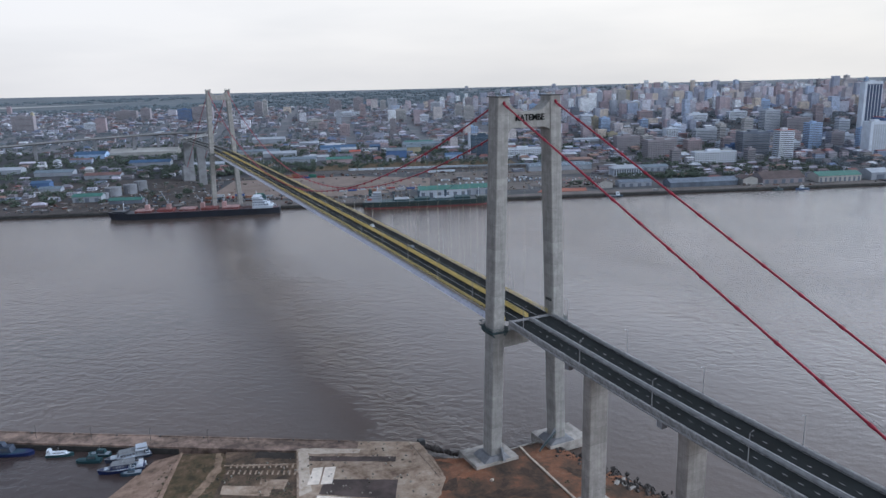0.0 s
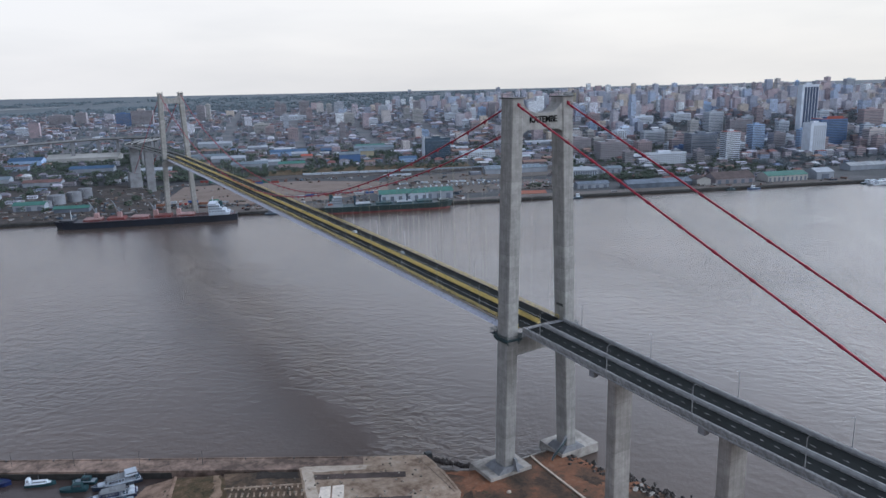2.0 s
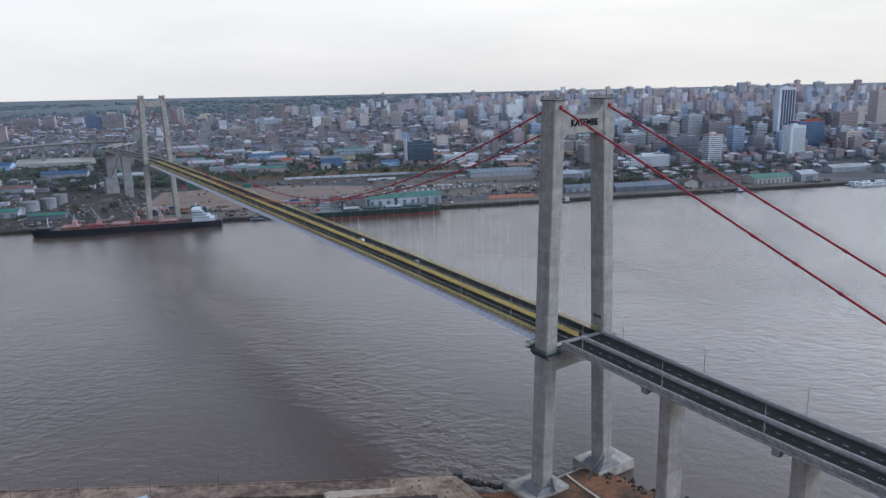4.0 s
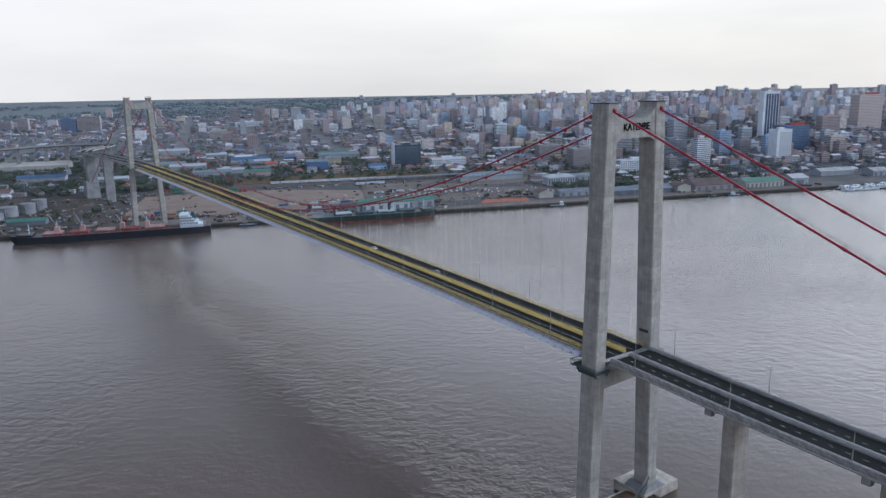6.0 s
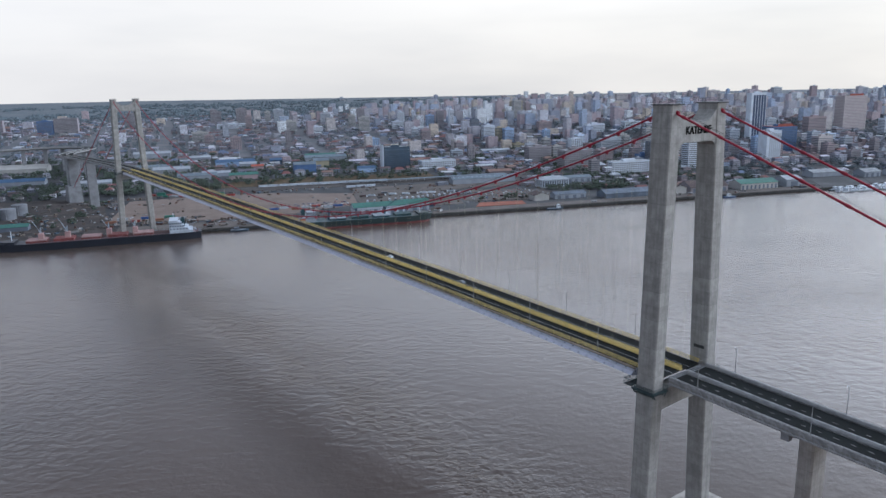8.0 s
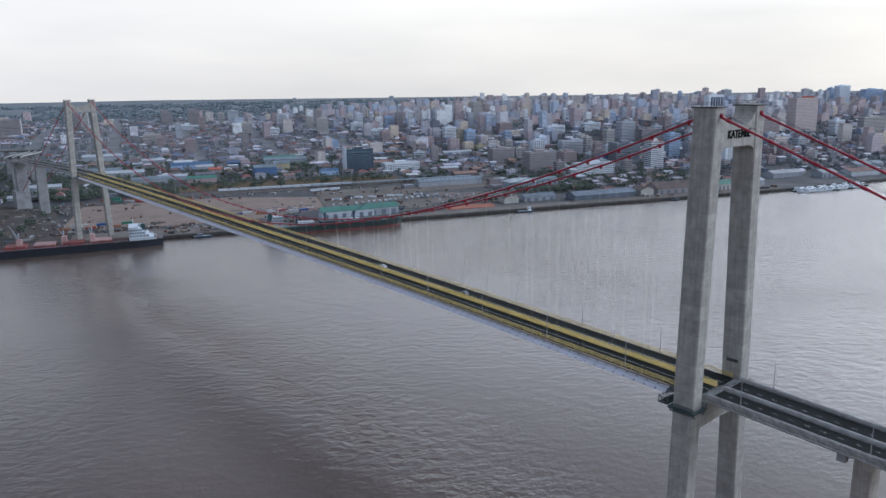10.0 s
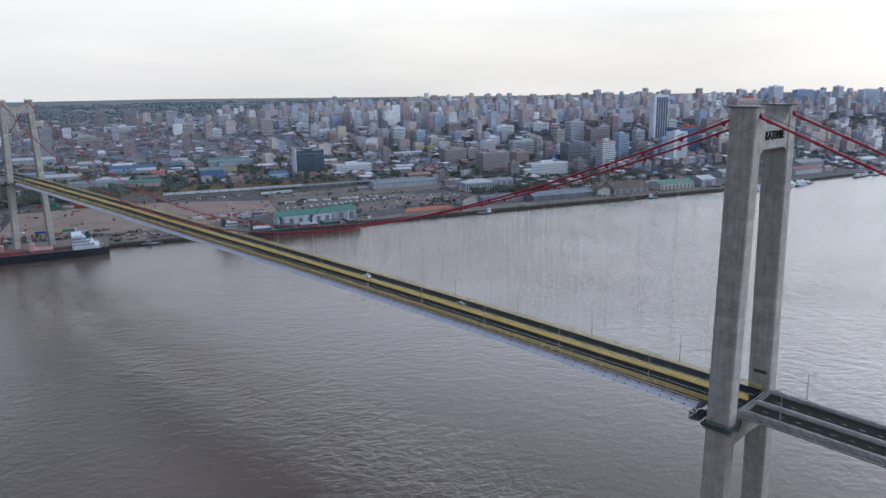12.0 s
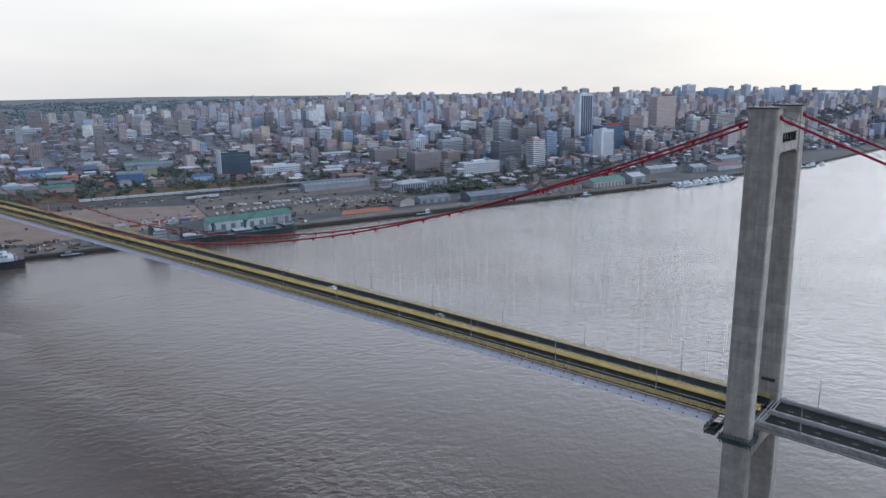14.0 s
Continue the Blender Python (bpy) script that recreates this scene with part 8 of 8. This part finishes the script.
# ---- low-rise and towers without a place of their own ----
low, flats = Bodies(), Bodies()
WOODS = {"v": [], "f": []}
n_block = 0
for iu in range(-80, 170):
    for iv in range(0, 125):
        u, v = iu * 20 + rng.uniform(-3.5, 3.5), 245 + iv * 17.5 + rng.uniform(-3, 3)
        if (v < 300 and u < 640) or (50 < u < 430 and v < 402):
            continue
        if iu % 8 == 0 or iv % 6 == 0:          # streets
            continue
        p = CITY @ Vector((u, v, 0))
        if abs(p.x) < 24 and 660 < p.y < 1130:
            continue
        if math.hypot(p.x + 180, p.y + 150) > 3700 or (abs(p.y - 1440) < 18 and p.x < 110):
            continue
        down = smooth_step(450, 900, u) * (1 - 0.5 * smooth_step(900, 2200, v))
        back = smooth_step(700, 1300, v)
        z = city_z(u, v)
        # the town thins out into woods towards the plain
        if u < 900 and rng.random() < smooth_step(1500, 2500, v) * smooth_step(1000, 300, u):
            if rng.random() < 0.5:
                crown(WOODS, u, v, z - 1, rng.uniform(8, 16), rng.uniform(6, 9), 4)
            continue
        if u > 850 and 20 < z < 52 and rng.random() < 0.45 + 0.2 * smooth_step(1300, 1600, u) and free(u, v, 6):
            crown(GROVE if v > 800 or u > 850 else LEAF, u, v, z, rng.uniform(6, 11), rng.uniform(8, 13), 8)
            continue
        if in_estuary(u, v):
            continue
        # scrub and trees round the west port and under the city viaduct
        if u < 70 and v < 640 or u < 20 and 640 < v < 1080 and rng.random() < 0.8:
            if rng.random() < 0.8:
                if free(u, v, 4):
                    crown(GROVE if v > 800 or u > 850 else LEAF, u, v, z, rng.uniform(4, 8), rng.uniform(5, 9), 7)
                continue
        tall = 1.0 if u < 60 and v < 900 else rng.random()
        ridge = smooth_step(650, 1050, u) * smooth_step(900, 1400, v)
        if tall < 0.006 + 0.15 * down + 0.034 * back * smooth_step(0, 800, u) + 0.004 * ridge:
            h = 24 * ridge * rng.random() ** 4 + rng.uniform(14, 30) + 22 * down * rng.random() ** 2 + 20 * back * rng.random() ** 2
            w, d = rng.uniform(12, 26), rng.uniform(11, 16)
            if free(u, v, w * 0.5) and v < 640 and 420 < u < 1300 and n_block < 64:
                n_block += 1
                m, lab = rng.choice(((M_OFFW, "dull white"), (M_PALE_HAZED, "pale blue-grey"), (M_GREYR, "grey"), (M_BROWN, "brown"), (M_CREAM, "cream"), (M_PINK, "faded pink")))
                tagged(block(u, v, w * 0.9, d * 0.9, h * (0.62 if v < 480 else 0.85), m, lab + " apartment block with dark window bands", ribbon_windows=True, name="apartment_block", category="apartment block"), group="apartment blocks of the centre")
            elif free(u, v, w * 0.5):
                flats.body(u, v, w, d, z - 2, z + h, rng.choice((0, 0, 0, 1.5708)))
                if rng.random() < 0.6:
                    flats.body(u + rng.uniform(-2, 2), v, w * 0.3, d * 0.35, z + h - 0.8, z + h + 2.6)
            continue
        if rng.random() < 0.24 + 0.14 * back + 0.10 * smooth_step(800, 300, u):
            if rng.random() < 0.9:
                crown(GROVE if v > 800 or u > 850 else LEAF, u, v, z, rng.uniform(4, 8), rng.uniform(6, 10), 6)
            continue
        big = v < 800 and u < 560 and rng.random() < 0.16
        w = rng.uniform(22, 40) if big else rng.uniform(9, 18)
        d = rng.uniform(14, 20) if big else rng.uniform(8, 14)
        h = rng.uniform(5, 9) if big else rng.uniform(3.5, 8) + 7 * down * rng.random()
        if free(u, v, w * 0.5):
            low.body(u, v, w, d, z - 2, z + h, rng.uniform(-0.06, 0.06), rng.choice(("shed", "shed", "hip", "flat")) if not big else "shed")
# woods, fields and scattered roofs of the plain behind the city
for _ in range(5200):
    a, r = rng.uniform(-0.75, 1.05), rng.uniform(2300, 4700)
    p = Vector((-180 + r * math.sin(a), -150 + r * math.cos(a), 0))
    q = CITY.inverted() @ p
    if q.y < 1900 or q.y > 4500 or in_estuary(q.x, q.y):
        continue
    z = land_point(q.x, q.y)[2]
    if rng.random() < 0.75:
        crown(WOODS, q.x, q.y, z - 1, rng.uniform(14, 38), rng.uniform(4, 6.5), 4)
    elif rng.random() < 0.45 * smooth_step(3400, 2500, r) + 0.03:
        low.body(q.x, q.y, rng.uniform(14, 46), rng.uniform(10, 20), z - 2, z + rng.uniform(4, 9), rng.uniform(-0.5, 0.5), rng.choice(("shed", "flat")))
    elif q.x > 500 and rng.random() < 0.12:
        flats.body(q.x, q.y, rng.uniform(14, 26), 14, z - 2, z + rng.uniform(12, 30))
# clumps of trees in the port and along the streets behind the quay
for u0, u1, v0, v1, n in ((70, 410, 330, 390, 90), (520, 640, 100, 150, 60), (600, 860, 90, 200, 110), (640, 960, 205, 250, 70), (-420, -230, 90, 300, 60), (-200, -60, 330, 420, 40),
                          (560, 700, 215, 300, 40), (860, 1100, 130, 240, 90), (400, 560, 70, 84, 10), (-150, 90, 300, 430, 240), (1100, 1400, 190, 330, 80), (420, 860, 300, 640, 330), (120, 420, 400, 700, 260), (860, 1200, 250, 560, 220), (-420, 100, 430, 900, 330), (1090, 1300, 65, 200, 70), (1300, 1720, 175, 340, 160), (-420, -60, 60, 300, 90)):
    for _ in range(n):
        u, v = rng.uniform(u0, u1), rng.uniform(v0, v1)
        if free(u, v, 3):
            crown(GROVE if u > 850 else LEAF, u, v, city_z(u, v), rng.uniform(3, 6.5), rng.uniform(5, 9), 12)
# small houses and stores scattered behind the quay
for u0, u1, v0, v1, n in ((400, 640, 190, 270, 30), (560, 860, 75, 235, 70), (-420, -210, 60, 300, 60), (860, 1250, 120, 260, 60), (-200, 40, 320, 420, 30), (-700, -420, 20, 300, 90), (1090, 1300, 65, 200, 60), (1300, 1720, 175, 330, 110)):
    for _ in range(n):
        u, v = rng.uniform(u0, u1), rng.uniform(v0, v1)
        w, d = rng.uniform(8, 18), rng.uniform(7, 12)
        if free(u, v, w * 0.5):
            z = city_z(u, v)
            low.body(u, v, w, d, z - 1, z + rng.uniform(3, 5.5), rng.uniform(-0.1, 0.1), rng.choice(("shed", "hip", "flat")))
# yard clutter: stacks, heaps, scrap, lorries seen from afar
clutter = Bodies()
for u0, u1, v0, v1, n in ((-20, 250, 60, 255, 70), (-420, -60, 8, 40, 120), (-230, -40, 45, 260, 320), (-40, 60, 48, 86, 90), (60, 330, 8, 60, 150), (240, 520, 190, 275, 60), (258, 556, 66, 262, 70), (300, 520, 62, 84, 50), (-60, 240, 262, 284, 60), (-420, -230, 50, 300, 120), (520, 860, 6, 24, 50)):
    for _ in range(n):
        u, v = rng.uniform(u0, u1), rng.uniform(v0, v1)
        if free(u, v, 2) and not (376 < u < 447 and 26 < v < 62):
            z = city_z(u, v)
            w = rng.choice((1.5, 2.2, 3, 5, 8)) * rng.uniform(0.7, 1.3)
            clutter.body(u, v, w, rng.uniform(1.2, 3.0), z - 0.5, z + rng.uniform(0.8, 3.0), rng.uniform(0, 3.14), rng.choice(("shed", "flat", "hip")))
M_CLUT = island_colours("yard_goods", [(0.08, 0.075, 0.07), (0.14, 0.115, 0.10), (0.05, 0.05, 0.055), (0.24, 0.24, 0.25), (0.11, 0.055, 0.045), (0.14, 0.13, 0.125), (0.30, 0.31, 0.33), (0.06, 0.09, 0.13), (0.20, 0.17, 0.15)], 0.85, 0.3)
clutter.make("yard_goods", (M_CLUT, M_CLUT, M_CLUT), "stacked goods, scrap and lorries in the port yards", "port clutter")
low.make("low_houses", (M_WALLS, M_ROOFS, M_WALLS), "crowded low houses and sheds with rusty and pale roofs", "houses")
flats.make("apartment_blocks", (M_FLATS_HAZED, M_ROOFS, M_FLATS_HAZED), "weathered apartment blocks of many storeys in hazed tints", "apartment blocks")
me = bpy.data.meshes.new("city_trees")
me.from_pydata(LEAF["v"], [], LEAF["f"])
me.materials.append(M_LEAF)
tagged(new("city_trees", me), "dark green street and garden trees", "trees", kind="stuff")
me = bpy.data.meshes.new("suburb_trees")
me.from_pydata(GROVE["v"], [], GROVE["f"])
me.materials.append(M_GROVE_HAZED)
tagged(new("suburb_trees", me), "garden trees of the outer town in hazed grey-green", "trees", kind="stuff")
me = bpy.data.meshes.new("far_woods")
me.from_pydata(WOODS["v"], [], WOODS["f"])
me.materials.append(M_WOODS_HAZED)
tagged(new("far_woods", me), "woods on the plain behind the city, tinted blue with haze", "woods", kind="stuff")

# precast fascia panels along both edges of the near viaduct
bm = bmesh.new()
loft(bm, [[(0.0, y, -1.12), (0.07, y, -1.12), (-0.13, y, 0.90), (-0.2, y, 0.90)] for y in (-1.95, 1.95)])
for y in (-1.3, 0.0, 1.3):
    loft(bm, [[(0.05, q, -0.95), (0.19, q, -0.95), (-0.01, q, 0.75), (-0.16, q, 0.75)] for q in (y - 0.28, y + 0.28)])
panel_me = bpy.data.meshes.new("fascia_panel")
bm.to_mesh(panel_me)
bm.free()
panel_me.materials.append(M_PANEL)
south = bpy.data.objects["approach_viaduct"]
for k in range(74):
    y = -8.0 - 4.0 * k
    tilt = math.degrees(math.atan((road_z(y + 2) - road_z(y - 2)) / 4))
    for s in (-1, 1):
        p = new("fascia_panel", panel_me)
        p.parent = south
        p.matrix_basis = pose(s * 9.955, y, road_z(y), tilt if s > 0 else -tilt, 0, 0 if s > 0 else 180)
